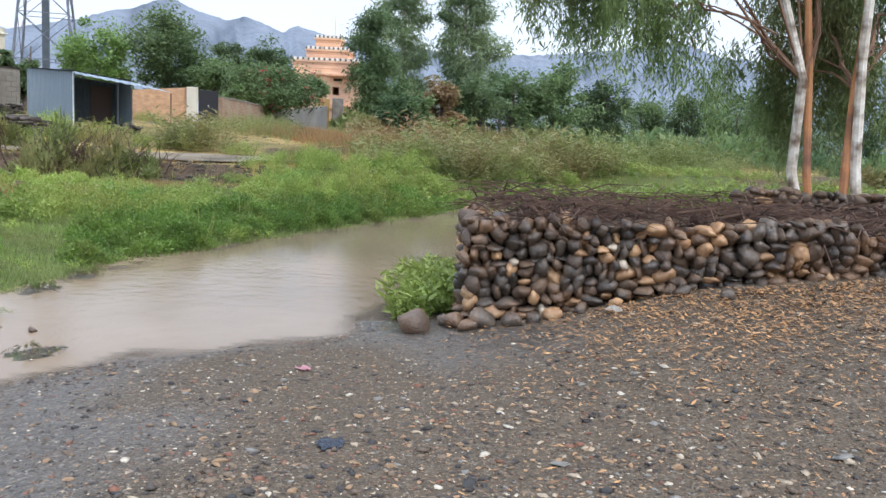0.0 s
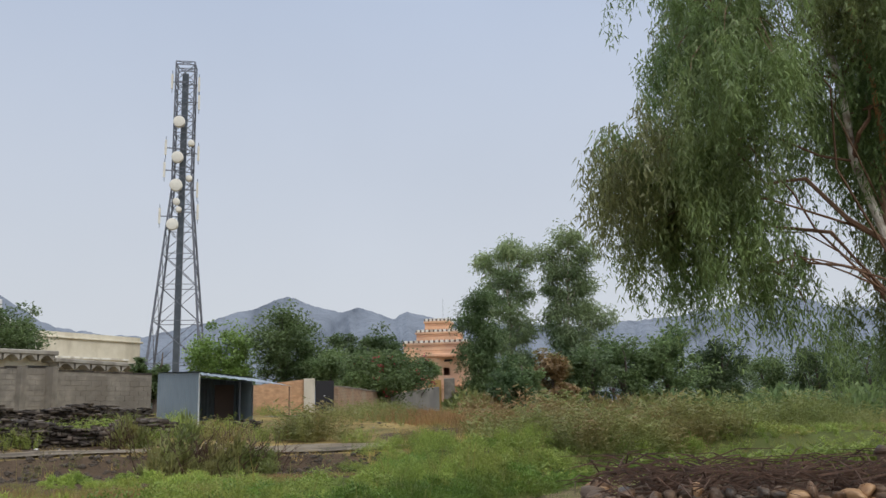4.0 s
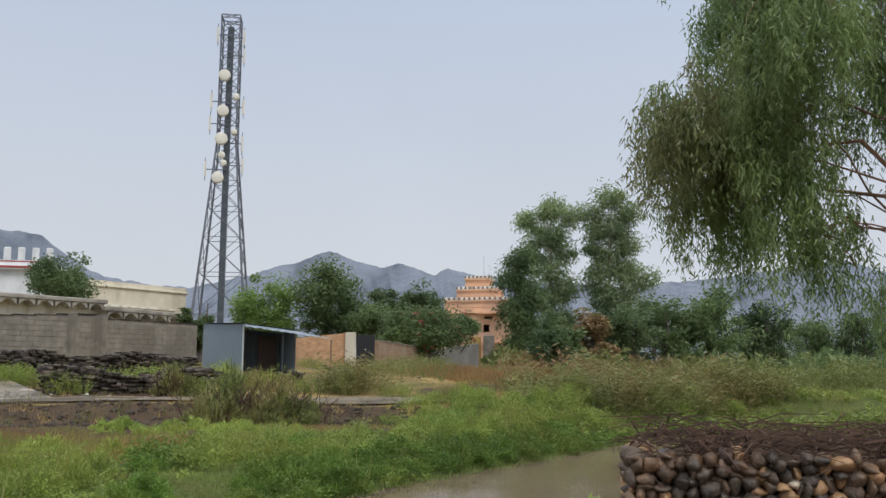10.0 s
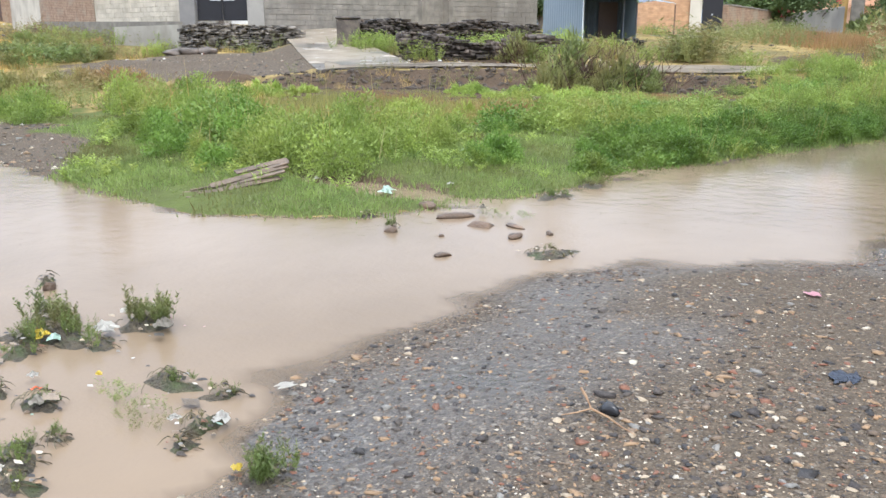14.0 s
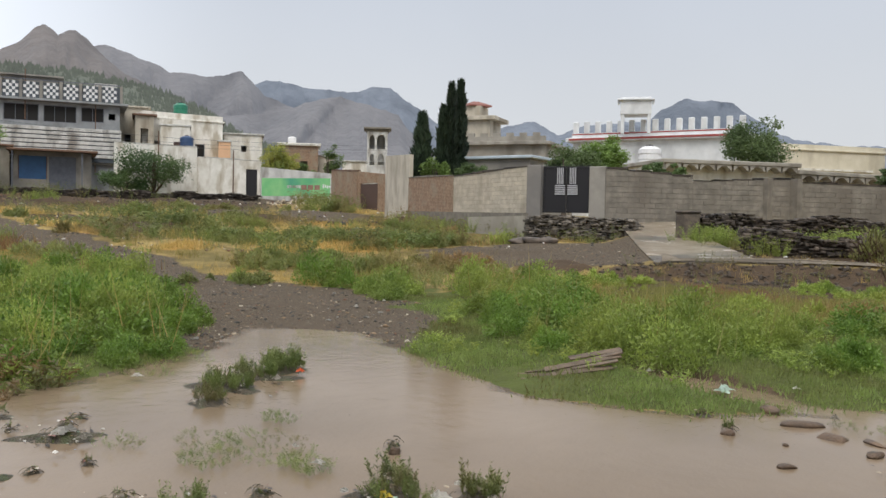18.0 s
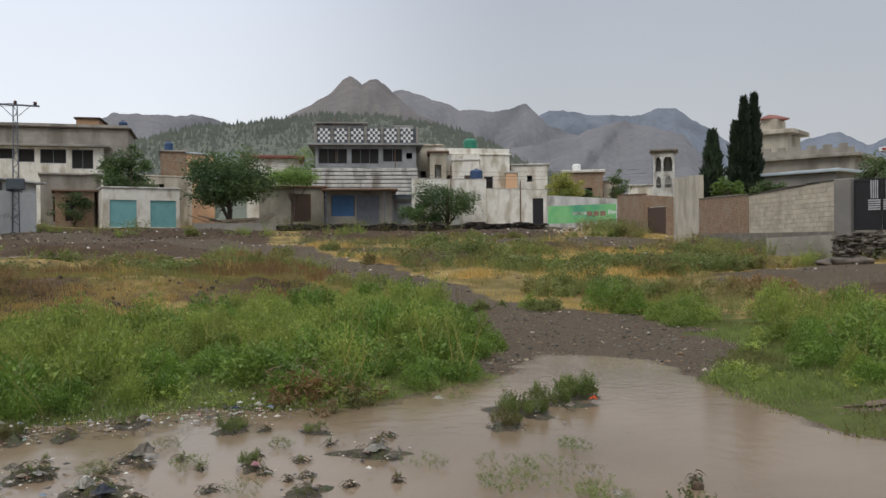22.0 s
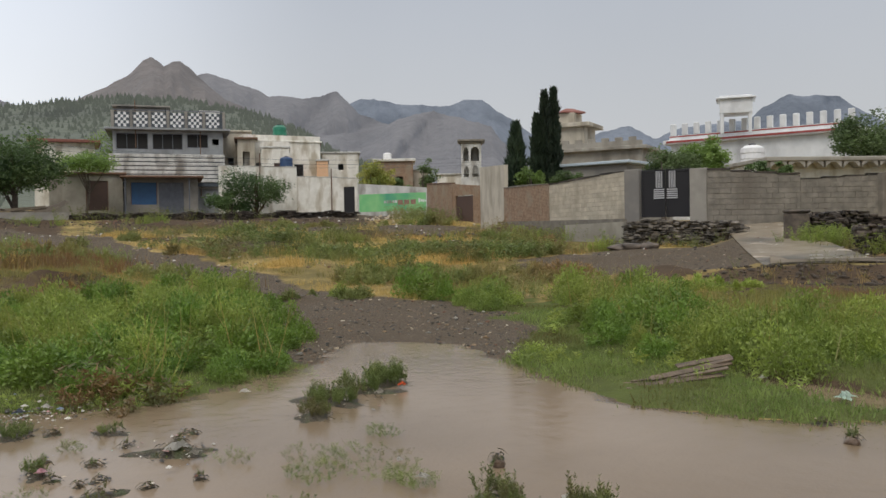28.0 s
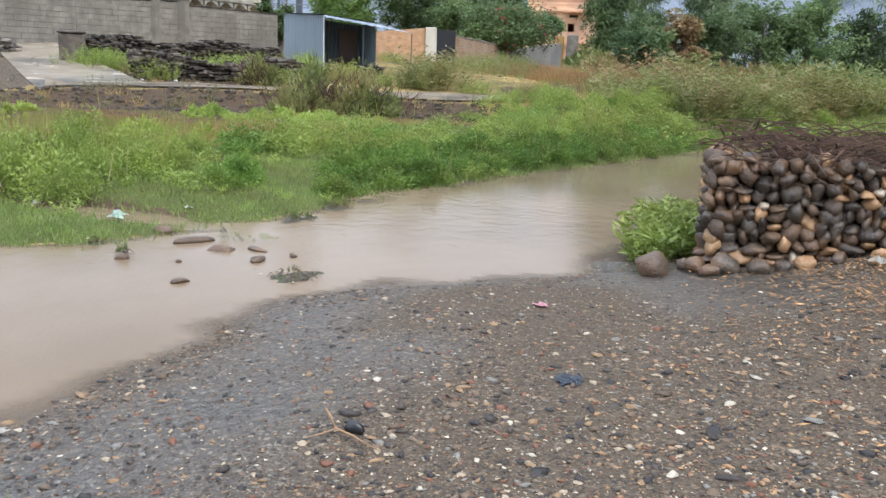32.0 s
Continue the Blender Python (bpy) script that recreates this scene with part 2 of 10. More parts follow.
M = {
    "gravel": surface("gravel", (0.035, 0.033, 0.033), (0.115, 0.1, 0.088), 6.0, 0.45, 0.9, 60, c3=(0.05, 0.045, 0.042), big=0.7),
    "pebble": surface("pebble", (0.06, 0.056, 0.052), (0.2, 0.17, 0.135), 14.0, 0.5, 0.4, 90, islands=0.7, spec=0.3),
    "water": None,
    "white": surface("white_plaster", (0.7, 0.68, 0.61), (0.86, 0.84, 0.78), 1.6, 0.85, 0.15, 20, c3=(0.48, 0.43, 0.34), big=1.1, streak=0.4),
    "dirtywhite": surface("dirty_white_plaster", (0.46, 0.46, 0.44), (0.68, 0.68, 0.65), 0.9, 0.85, 0.15, 20, c3=(0.26, 0.24, 0.21), big=1.0, streak=0.3),
    "grey": surface("grey_render", (0.25, 0.236, 0.21), (0.38, 0.355, 0.315), 1.0, 0.85, 0.15, 20, c3=(0.2, 0.19, 0.18), big=0.5),
    "bluegrey": surface("blue_grey_paint", (0.24, 0.255, 0.265), (0.36, 0.375, 0.385), 1.0, 0.8, 0.12, 20, c3=(0.2, 0.205, 0.205), big=0.8, streak=0.3),
    "palecream": surface("pale_cream_plaster", (0.62, 0.57, 0.44), (0.74, 0.69, 0.56), 1.0, 0.85, 0.12, 20, c3=(0.5, 0.45, 0.34), big=0.5, streak=0.4),
    "cleanwhite": surface("white_villa_paint", (0.68, 0.7, 0.71), (0.82, 0.84, 0.85), 1.2, 0.8, 0.1, 20, c3=(0.55, 0.56, 0.57), big=0.7, streak=0.4),
    "cement": surface("bare_cement", (0.27, 0.25, 0.215), (0.4, 0.375, 0.325), 0.9, 0.85, 0.15, 20, c3=(0.2, 0.18, 0.15), big=0.7, streak=0.3),
    "paintedwall": surface("faded_whitewash", (0.5, 0.51, 0.52), (0.62, 0.63, 0.63), 0.8, 0.85, 0.1, 20, c3=(0.44, 0.44, 0.43), big=0.4),
    "cream": surface("cream_plaster", (0.47, 0.43, 0.35), (0.6, 0.55, 0.46), 0.8, 0.85, 0.15, 20, c3=(0.3, 0.26, 0.2), big=0.9, streak=0.3),
    "peach": surface("peach_paint", (0.68, 0.42, 0.25), (0.78, 0.5, 0.32), 0.8, 0.8, 0.1, 20, c3=(0.52, 0.33, 0.23)),
    "block": surface("concrete_block", (0.145, 0.13, 0.108), (0.27, 0.245, 0.205), 2.2, 0.85, 0.5, 40, c3=(0.16, 0.14, 0.115), big=0.9, islands=0.12, streak=0.35),
    "paleblock": surface("pale_concrete_block", (0.4, 0.355, 0.28), (0.58, 0.52, 0.42), 2.2, 0.85, 0.5, 40, c3=(0.33, 0.285, 0.22), big=0.6, islands=0.16, streak=0.4),
    "mortar": surface("mortar", (0.15, 0.135, 0.112), (0.26, 0.235, 0.195), 3.0, 0.9, 0.3, 40),
    "palemortar": surface("pale_mortar", (0.32, 0.285, 0.23), (0.46, 0.41, 0.335), 3.0, 0.9, 0.3, 40),
    "brick": surface("fired_brick", (0.42, 0.24, 0.13), (0.58, 0.36, 0.21), 4.0, 0.85, 0.3, 40, c3=(0.38, 0.25, 0.16), islands=0.2),
    "oldbrick": surface("old_brick", (0.25, 0.155, 0.1), (0.42, 0.29, 0.195), 5.0, 0.85, 0.4, 30, c3=(0.36, 0.29, 0.21), big=1.2, stripes=("Z", 4.2, 0.6, 0.3)),
    "stone": surface("field_stone", (0.018, 0.015, 0.013), (0.1, 0.076, 0.056), 9.0, 0.38, 0.6, 45, c3=(0.14, 0.08, 0.042), big=2.8, islands=0.9, spec=0.5),
    "redstone": surface("red_brown_boulder", (0.085, 0.05, 0.03), (0.22, 0.135, 0.08), 7.0, 0.5, 0.9, 30, c3=(0.1, 0.07, 0.05), big=2.5),
    "darkstone": surface("dark_field_stone", (0.018, 0.015, 0.013), (0.115, 0.09, 0.07), 3.0, 0.65, 0.6, 30, islands=0.95),
    "tanstone": surface("tan_stone", (0.2, 0.1, 0.045), (0.46, 0.29, 0.15), 8.0, 0.5, 0.4, 40, islands=0.35),
    "palestone": surface("pale_stone", (0.42, 0.34, 0.24), (0.62, 0.53, 0.4), 6.0, 0.5, 0.4, 40),
    "concrete": surface("wet_concrete", (0.5, 0.43, 0.335), (0.64, 0.56, 0.45), 1.0, 0.26, 0.1, 25, c3=(0.3, 0.275, 0.24), big=0.4, spec=0.3),
    "dirtpath": surface("trodden_dirt", (0.29, 0.24, 0.18), (0.45, 0.385, 0.3), 1.6, 0.85, 0.5, 14, c3=(0.2, 0.17, 0.13), big=0.7, spec=0.2),
    "earth": surface("dark_earth", (0.035, 0.028, 0.022), (0.105, 0.08, 0.058), 2.5, 0.9, 0.9, 12, c3=(0.07, 0.055, 0.042), bumpdist=0.08),
    "tin": surface("galvanised_sheet", (0.2, 0.25, 0.29), (0.27, 0.32, 0.36), 1.4, 0.5, 0.1, 30, metal=0.25, c3=(0.18, 0.22, 0.25)),
    "tinroof": surface("pale_roof_sheet", (0.42, 0.5, 0.56), (0.55, 0.62, 0.68), 1.4, 0.4, 0.1, 30, metal=0.3),
    "tindark": surface("dark_sheet", (0.07, 0.085, 0.1), (0.1, 0.12, 0.14), 1.4, 0.6, 0.1, 30, metal=0.2),
    "rust": surface("rusty_iron", (0.13, 0.075, 0.05), (0.22, 0.13, 0.085), 5.0, 0.8, 0.3, 40),
    "steel": surface("galvanised_steel", (0.12, 0.13, 0.155), (0.19, 0.2, 0.23), 2.0, 0.5, 0.1, 30, metal=0.4),
    "black": plain("black_paint", (0.012, 0.011, 0.014), 0.45),
    "dark": plain("dark_interior", (0.02, 0.019, 0.018), 0.9),
    "brown": plain("brown_paint", (0.085, 0.05, 0.04), 0.6),
    "ochre": plain("ochre_paint", (0.42, 0.27, 0.09), 0.6),
    "silver": plain("silver_paint", (0.5, 0.5, 0.52), 0.4, 0.3),
    "teal": surface("teal_shutter", (0.16, 0.4, 0.42), (0.22, 0.48, 0.49), 1.5, 0.5, 0.1, 20),
    "blue": plain("blue_paint", (0.035, 0.12, 0.27), 0.5),
    "green": surface("green_wall_paint", (0.12, 0.5, 0.2), (0.3, 0.62, 0.27), 0.5, 0.6, 0.1, 20, c3=(0.08, 0.36, 0.22), big=0.4),
    "greentank": plain("green_tank", (0.02, 0.2, 0.12), 0.4),
    "bluetank": plain("blue_tank", (0.03, 0.07, 0.16), 0.4),
    "red": plain("red_paint", (0.34, 0.06, 0.05), 0.6),
    "peachband": plain("deep_peach_paint", (0.55, 0.29, 0.17), 0.7, 0, 0.1),
    "fadedred": plain("faded_red_paint", (0.3, 0.17, 0.13), 0.7, 0, 0.3),
    "tile": surface("red_roof_tile", (0.2, 0.075, 0.06), (0.3, 0.12, 0.09), 3.0, 0.7, 0.3, 30),
    "whitepaint": plain("white_paint", (0.76, 0.76, 0.76), 0.45, 0.0, 0.05),
    "dish": plain("dish_cover", (0.74, 0.71, 0.62), 0.5, 0.0, 0.06),
    "wood": surface("weathered_wood", (0.125, 0.098, 0.07), (0.27, 0.215, 0.155), 7.0, 0.6, 0.4, 50, islands=0.3),
    "bark": surface("grey_bark", (0.07, 0.055, 0.045), (0.16, 0.13, 0.105), 8.0, 0.9, 0.7, 40),
    "eucbark": surface("pale_peeling_bark", (0.46, 0.38, 0.28), (0.8, 0.75, 0.66), 7.0, 0.75, 0.5, 30, c3=(0.15, 0.095, 0.055), big=4.5),
    "redbark": surface("orange_bark", (0.4, 0.16, 0.06), (0.58, 0.28, 0.12), 3.0, 0.75, 0.4, 30, c3=(0.17, 0.08, 0.05), big=1.6),
    "limbbark": surface("brown_limb_bark", (0.13, 0.07, 0.04), (0.25, 0.14, 0.08), 3.0, 0.75, 0.4, 30),
    "twig": surface("dead_brush", (0.036, 0.02, 0.013), (0.11, 0.06, 0.038), 5.0, 0.85, 0.2, 40, islands=0.4),
    "lush": leafy("lush_plants", (0.15, 0.225, 0.042), (0.39, 0.48, 0.105), (0.29, 0.33, 0.072), 1.1, 0.55, 0.33, 0.4),
    "hedge": leafy("dense_waterside_leaves", (0.1, 0.19, 0.03), (0.25, 0.39, 0.068), (0.18, 0.235, 0.042), 1.6, 0.5, 0.3, 0.4),
    "islet": leafy("islet_leaves", (0.1, 0.15, 0.038), (0.27, 0.33, 0.095), (0.2, 0.18, 0.07), 3.0),
    "grassgreen": leafy("bright_grass", (0.14, 0.2, 0.055), (0.27, 0.34, 0.1), (0.15, 0.135, 0.05), 1.3),
    "grassdry": leafy("dry_grass", (0.45, 0.32, 0.1), (0.72, 0.53, 0.19), (0.33, 0.22, 0.08), 0.25),
    "grassmix": leafy("meadow_grass", (0.19, 0.2, 0.055), (0.33, 0.3, 0.095), (0.36, 0.25, 0.09), 0.18),
    "weed": leafy("weeds", (0.140, 0.182, 0.049), (0.266, 0.280, 0.098), (0.280, 0.182, 0.084), 0.5),
    "eucfar": leafy("grey_green_eucalyptus_leaves", (0.17, 0.235, 0.115), (0.34, 0.41, 0.2), (0.13, 0.2, 0.1), 0.4, 0.5, 0.45, 0.3),
    "rustgrass": leafy("rust_brown_grass", (0.22, 0.12, 0.055), (0.38, 0.23, 0.1), (0.26, 0.19, 0.07), 0.6),
    "euc": leafy("eucalyptus_leaves", (0.125, 0.198, 0.068), (0.3, 0.395, 0.142), (0.19, 0.2, 0.078), 0.8, 0.42, 0.45, 0.5),
    "treedark": leafy("dark_tree_leaves", (0.085, 0.135, 0.06), (0.165, 0.225, 0.095), (0.065, 0.105, 0.05), 0.35, 0.5, 0.48),
    "treemid": leafy("tree_leaves", (0.11, 0.175, 0.068), (0.205, 0.28, 0.108), (0.085, 0.14, 0.058), 0.35, 0.5, 0.48),
    "treelight": leafy("light_tree_leaves", (0.160, 0.256, 0.064), (0.272, 0.384, 0.112), (0.128, 0.208, 0.048), 0.35, 0.5, 0.48),
    "treeyellow": leafy("yellow_flowering_leaves", (0.24, 0.27, 0.05), (0.42, 0.4, 0.1), (0.14, 0.2, 0.05), 0.8),
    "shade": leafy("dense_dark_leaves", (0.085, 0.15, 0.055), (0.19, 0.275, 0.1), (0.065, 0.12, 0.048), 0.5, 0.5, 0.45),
    "cypress": leafy("cypress_leaves", (0.018, 0.036, 0.021), (0.046, 0.072, 0.036), (0.016, 0.029, 0.016), 0.8, 0.6, 0.1),
    "rustleaf": leafy("rust_red_leaves", (0.17, 0.1, 0.045), (0.27, 0.17, 0.07), (0.12, 0.13, 0.045), 3.0),
    "flower": leafy("red_flowers", (0.45, 0.05, 0.08), (0.6, 0.1, 0.14), (0.5, 0.08, 0.1), 2.0),
}


def gravelly(name, stops, rough=0.5):
    """Loose stones: each one a single kind of rock, dark slate, brown, tan, rust or quartz."""
    m = surface(name, (0.7, 0.69, 0.67), (1, 0.98, 0.95), 40.0, rough, 0.4, 120, spec=0.22)
    n, l = m.node_tree.nodes, m.node_tree.links
    b = n["Principled BSDF"]
    geo, r, mx = n.new("ShaderNodeNewGeometry"), n.new("ShaderNodeValToRGB"), n.new("ShaderNodeMixRGB")
    r.color_ramp.interpolation = "CONSTANT"
    for k, (p, c) in enumerate(stops):
        e = r.color_ramp.elements[k] if k < 2 else r.color_ramp.elements.new(p)
        e.position, e.color = p, (*c, 1)
    l.new(geo.outputs["Random Per Island"], r.inputs["Fac"])
    mx.blend_type = "MULTIPLY"
    mx.inputs["Fac"].default_value = 1.0
    l.new(r.outputs["Color"], mx.inputs["Color1"])
    l.new(b.inputs["Base Color"].links[0].from_socket, mx.inputs["Color2"])
    l.new(mx.outputs["Color"], b.inputs["Base Color"])
    return m


ROCKS = [(0, (0.055, 0.052, 0.052)), (0.14, (0.09, 0.076, 0.066)), (0.3, (0.15, 0.112, 0.082)), (0.44, (0.065, 0.056, 0.052)), (0.54, (0.21, 0.155, 0.11)), (0.67, (0.33, 0.22, 0.13)), (0.76, (0.22, 0.105, 0.068)), (0.84, (0.45, 0.37, 0.27)), (0.905, (0.25, 0.24, 0.22)), (0.965, (0.6, 0.54, 0.44))]
M["pebble"] = gravelly("mixed_pebbles", ROCKS)
M["grit"] = gravelly("mixed_grit", ROCKS)
M["wetgrit"] = gravelly("wet_dark_grit", [(p_, (0.55 * c_[0], 0.52 * c_[1], 0.5 * c_[2])) for p_, c_ in ROCKS], 0.35)
M["trackstone"] = gravelly("track_gravel", [(p_, (0.85 * c_[0] + 0.035, 0.85 * c_[1] + 0.038, 0.85 * c_[2] + 0.032)) for p_, c_ in ROCKS], 0.7)


def murky():
    """Muddy river water: brown, barely clear, with ripples and rain rings."""
    m = bpy.data.materials.new("muddy_water")
    m.use_nodes = True
    n, l = m.node_tree.nodes, m.node_tree.links
    b = n["Principled BSDF"]
    geo, t1, ramp = n.new("ShaderNodeNewGeometry"), n.new("ShaderNodeTexNoise"), n.new("ShaderNodeValToRGB")
    t1.inputs["Scale"].default_value, t1.inputs["Detail"].default_value = 0.35, 4.0
    l.new(geo.outputs["Position"], t1.inputs["Vector"])
    ramp.color_ramp.elements[0].color, ramp.color_ramp.elements[1].color = (0.188, 0.138, 0.09, 1), (0.25, 0.187, 0.128, 1)
    ramp.color_ramp.elements[0].position, ramp.color_ramp.elements[1].position = 0.35, 0.65
    l.new(t1.outputs["Fac"], ramp.inputs["Fac"])
    l.new(ramp.outputs["Color"], b.inputs["Base Color"])
    b.inputs["Roughness"].default_value, b.inputs["IOR"].default_value = 0.07, 1.33
    b.inputs["Specular IOR Level"].default_value = 0.22
    rip, drops, mx = n.new("ShaderNodeTexNoise"), n.new("ShaderNodeTexNoise"), n.new("ShaderNodeMath")
    rip.inputs["Scale"].default_value, rip.inputs["Detail"].default_value = 5.5, 3.0
    drops.inputs["Scale"].default_value, drops.inputs["Detail"].default_value = 42.0, 2.0
    l.new(geo.outputs["Position"], rip.inputs["Vector"])
    l.new(geo.outputs["Position"], drops.inputs["Vector"])
    mx.operation = "MULTIPLY_ADD"
    mx.inputs[1].default_value = 0.25
    l.new(drops.outputs["Fac"], mx.inputs[0])
    l.new(rip.outputs["Fac"], mx.inputs[2])
    bp = n.new("ShaderNodeBump")
    bp.inputs["Strength"].default_value, bp.inputs["Distance"].default_value = 0.2, 0.026
    l.new(mx.outputs[0], bp.inputs["Height"])
    deep, clear = n.new("ShaderNodeAttribute"), n.new("ShaderNodeMapRange")
    deep.attribute_name = "depth"
    clear.inputs["To Min"].default_value = 0.3
    l.new(deep.outputs["Fac"], clear.inputs["Value"])
    l.new(clear.outputs[0], b.inputs["Alpha"])
    l.new(bp.outputs[0], b.inputs["Normal"])
    return m


M["water"] = murky()


# ---- building helpers ----
def link_bm(name, bm, mat, parent=None, label=""):
    me = bpy.data.meshes.new(name)
    bm.to_mesh(me)
    bm.free()
    me.materials.append(mat)
    ob = new(name, me)
    if parent:
        ob.parent = parent
    if label:
        tagged(ob, label)
    return ob


def part(name, bm, mat, parent, label=""):
    return link_bm(name, bm, mat, parent, label)


def base(name, m, label, category, group="", kind=""):
    """An Empty at a thing's base, which parents its parts."""
    ob = new(name)
    ob.empty_display_size = 0.1
    ob.matrix_world = m
    return tagged(ob, label, category, group, kind)


def box(bm, x0, x1, y0, y1, z0, z1, bev=0.0):
    v = [bm.verts.new(p) for p in ((x0, y0, z0), (x1, y0, z0), (x1, y1, z0), (x0, y1, z0), (x0, y0, z1), (x1, y0, z1), (x1, y1, z1), (x0, y1, z1))]
    fs = [bm.faces.new([v[i] for i in q]) for q in ((3, 2, 1, 0), (4, 5, 6, 7), (0, 1, 5, 4), (1, 2, 6, 5), (2, 3, 7, 6), (3, 0, 4, 7))]
    if bev:
        es = list({e for f in fs for e in f.edges})
        bmesh.ops.bevel(bm, geom=es, offset=bev, segments=1, affect="EDGES")


def boxes(*specs, bev=0.0):
    bm = bmesh.new()
    for s in specs:
        box(bm, *s, bev=bev)
    return bm


def tube(bm, pts, radii, sides=6, cap=True):
    """A tapered tube along points."""
    rings = []
    for i, p in enumerate(pts):
        p = Vector(p)
        d = (Vector(pts[min(i + 1, len(pts) - 1)]) - Vector(pts[max(i - 1, 0)]))
        d = d.normalized() if d.length > 1e-6 else Vector((0, 0, 1))
        a = d.orthogonal().normalized() if abs(d.z) < 0.9 else d.cross(Vector((0, 1, 0))).normalized()
        b = d.cross(a)
        rings.append([bm.verts.new(p + (a * math.cos(k * math.tau / sides) + b * math.sin(k * math.tau / sides)) * radii[i]) for k in range(sides)])
    for r, s in zip(rings, rings[1:]):
        for k in range(sides):
            bm.faces.new((r[k], r[(k + 1) % sides], s[(k + 1) % sides], s[k]))
    if cap:
        bm.faces.new(rings[0][::-1])
        bm.faces.new(rings[-1])


def lathe(bm, profile, sides=20, at=(0, 0, 0)):
    rings = [[bm.verts.new((at[0] + r * math.cos(k * math.tau / sides), at[1] + r * math.sin(k * math.tau / sides), at[2] + z)) for k in range(sides)] for r, z in profile]
    for r, s in zip(rings, rings[1:]):
        for k in range(sides):
            bm.faces.new((r[k], r[(k + 1) % sides], s[(k + 1) % sides], s[k]))
    bm.faces.new(rings[0][::-1])
    bm.faces.new(rings[-1])


def array_mesh(name, verts, faces, mat, smooth=False):
    """A mesh from numpy arrays: verts (n, 3), faces (m, 3 or 4)."""
    me = bpy.data.meshes.new(name)
    k = faces.shape[1]
    me.vertices.add(len(verts))
    me.vertices.foreach_set("co", np.ascontiguousarray(verts, np.float32).ravel())
    me.loops.add(faces.size)
    me.loops.foreach_set("vertex_index", np.ascontiguousarray(faces, np.int32).ravel())
    me.polygons.add(len(faces))
    me.polygons.foreach_set("loop_start", np.arange(0, faces.size, k, dtype=np.int32))
    me.polygons.foreach_set("loop_total", np.full(len(faces), k, np.int32))
    if smooth:
        me.polygons.foreach_set("use_smooth", np.ones(len(faces), bool))
    me.update(calc_edges=True)
    me.materials.append(mat)
    return me




def facing(pl, pr, z0):
    """The frame of a front that runs from pl to pr: x along it, y away behind it, z up from z0. Also its width."""
    pl, pr = Vector(pl[:2]), Vector(pr[:2])
    d = pr - pl
    return pose(pl.x, pl.y, z0, 0, 0, math.degrees(math.atan2(d.y, d.x))), d.length

# ---- ground, river and distance ----
NEAR_SHORE = [(-8, -16), (-5, -7), (-3.4, -2), (-2.7, 0.8), (-2.7, 2.4), (-3.2, 3.1), (-3.1, 4.3), (-3.1, 5.4), (-2.5, 6.4), (-1.6, 6.95), (-1.2, 7.6), (-0.9, 8.5), (-0.5, 10), (0.3, 13), (1.4, 17), (3.2, 21), (7, 24.5), (14, 27)]
FAR_SHORE = [(15, 30), (7, 27), (2.5, 24.5), (-0.5, 20.5), (-2.1, 16.5), (-3.4, 13.4), (-4.3, 10.2), (-4.7, 8.2), (-5.5, 6.5), (-6.9, 5.7), (-8.5, 5.9), (-10.5, 6.35), (-12.3, 6.6), (-13.4, 5.2), (-11.2, 3.7), (-9.5, 1.6), (-9.9, -0.1), (-9.1, -2.4), (-10.5, -7), (-13, -16)]
WATER_Z = -0.13
RIVER = np.array(NEAR_SHORE + FAR_SHORE)


def river_distance(p):
    """Metres from the river's edge: positive on land, negative in the water."""
    a, b = RIVER, np.roll(RIVER, -1, axis=0)
    best = np.full(len(p), 1e9)
    inside = np.zeros(len(p), bool)
    for (ax, ay), (bx, by) in zip(a, b):
        dx, dy = bx - ax, by - ay
        t = np.clip(((p[:, 0] - ax) * dx + (p[:, 1] - ay) * dy) / (dx * dx + dy * dy), 0, 1)
        best = np.minimum(best, np.hypot(p[:, 0] - ax - t * dx, p[:, 1] - ay - t * dy))
        cross = ((ay > p[:, 1]) != (by > p[:, 1])) & (p[:, 0] < (bx - ax) * (p[:, 1] - ay) / (by - ay + 1e-12) + ax)
        inside ^= cross
    return np.where(inside, -best, best)


def is_near_bank(p):
    """Whether a place lies on the gravel side of the river, where the camera stands."""
    ny = np.array(NEAR_SHORE)
    edge = np.interp(p[:, 1], ny[:, 1], ny[:, 0])
    return p[:, 0] > edge + 0.0


def wobble(p, scale, seed):
    """Smooth noise of about -1 to 1, from a few crossed waves."""
    r = np.random.default_rng(seed)
    out = np.zeros(len(p))
    for k in range(7):
        a, f, ph = r.uniform(0, math.tau), scale * r.uniform(0.5, 1.9), r.uniform(0, math.tau)
        out += np.sin((p[:, 0] * math.cos(a) + p[:, 1] * math.sin(a)) * f + ph)
    return out / 3.2


def sstep(x):
    x = np.clip(x, 0, 1)
    return x * x * (3 - 2 * x)


def lane(p, az0, az1, r0, r1):
    r, az = np.hypot(p[:, 0], p[:, 1]), np.degrees(np.arctan2(-p[:, 0], p[:, 1]))
    return sstep((az - az0) / 3) * sstep((az1 - az) / 3) * sstep((r - r0) / 0.5) * sstep((r1 - r) / 0.5)


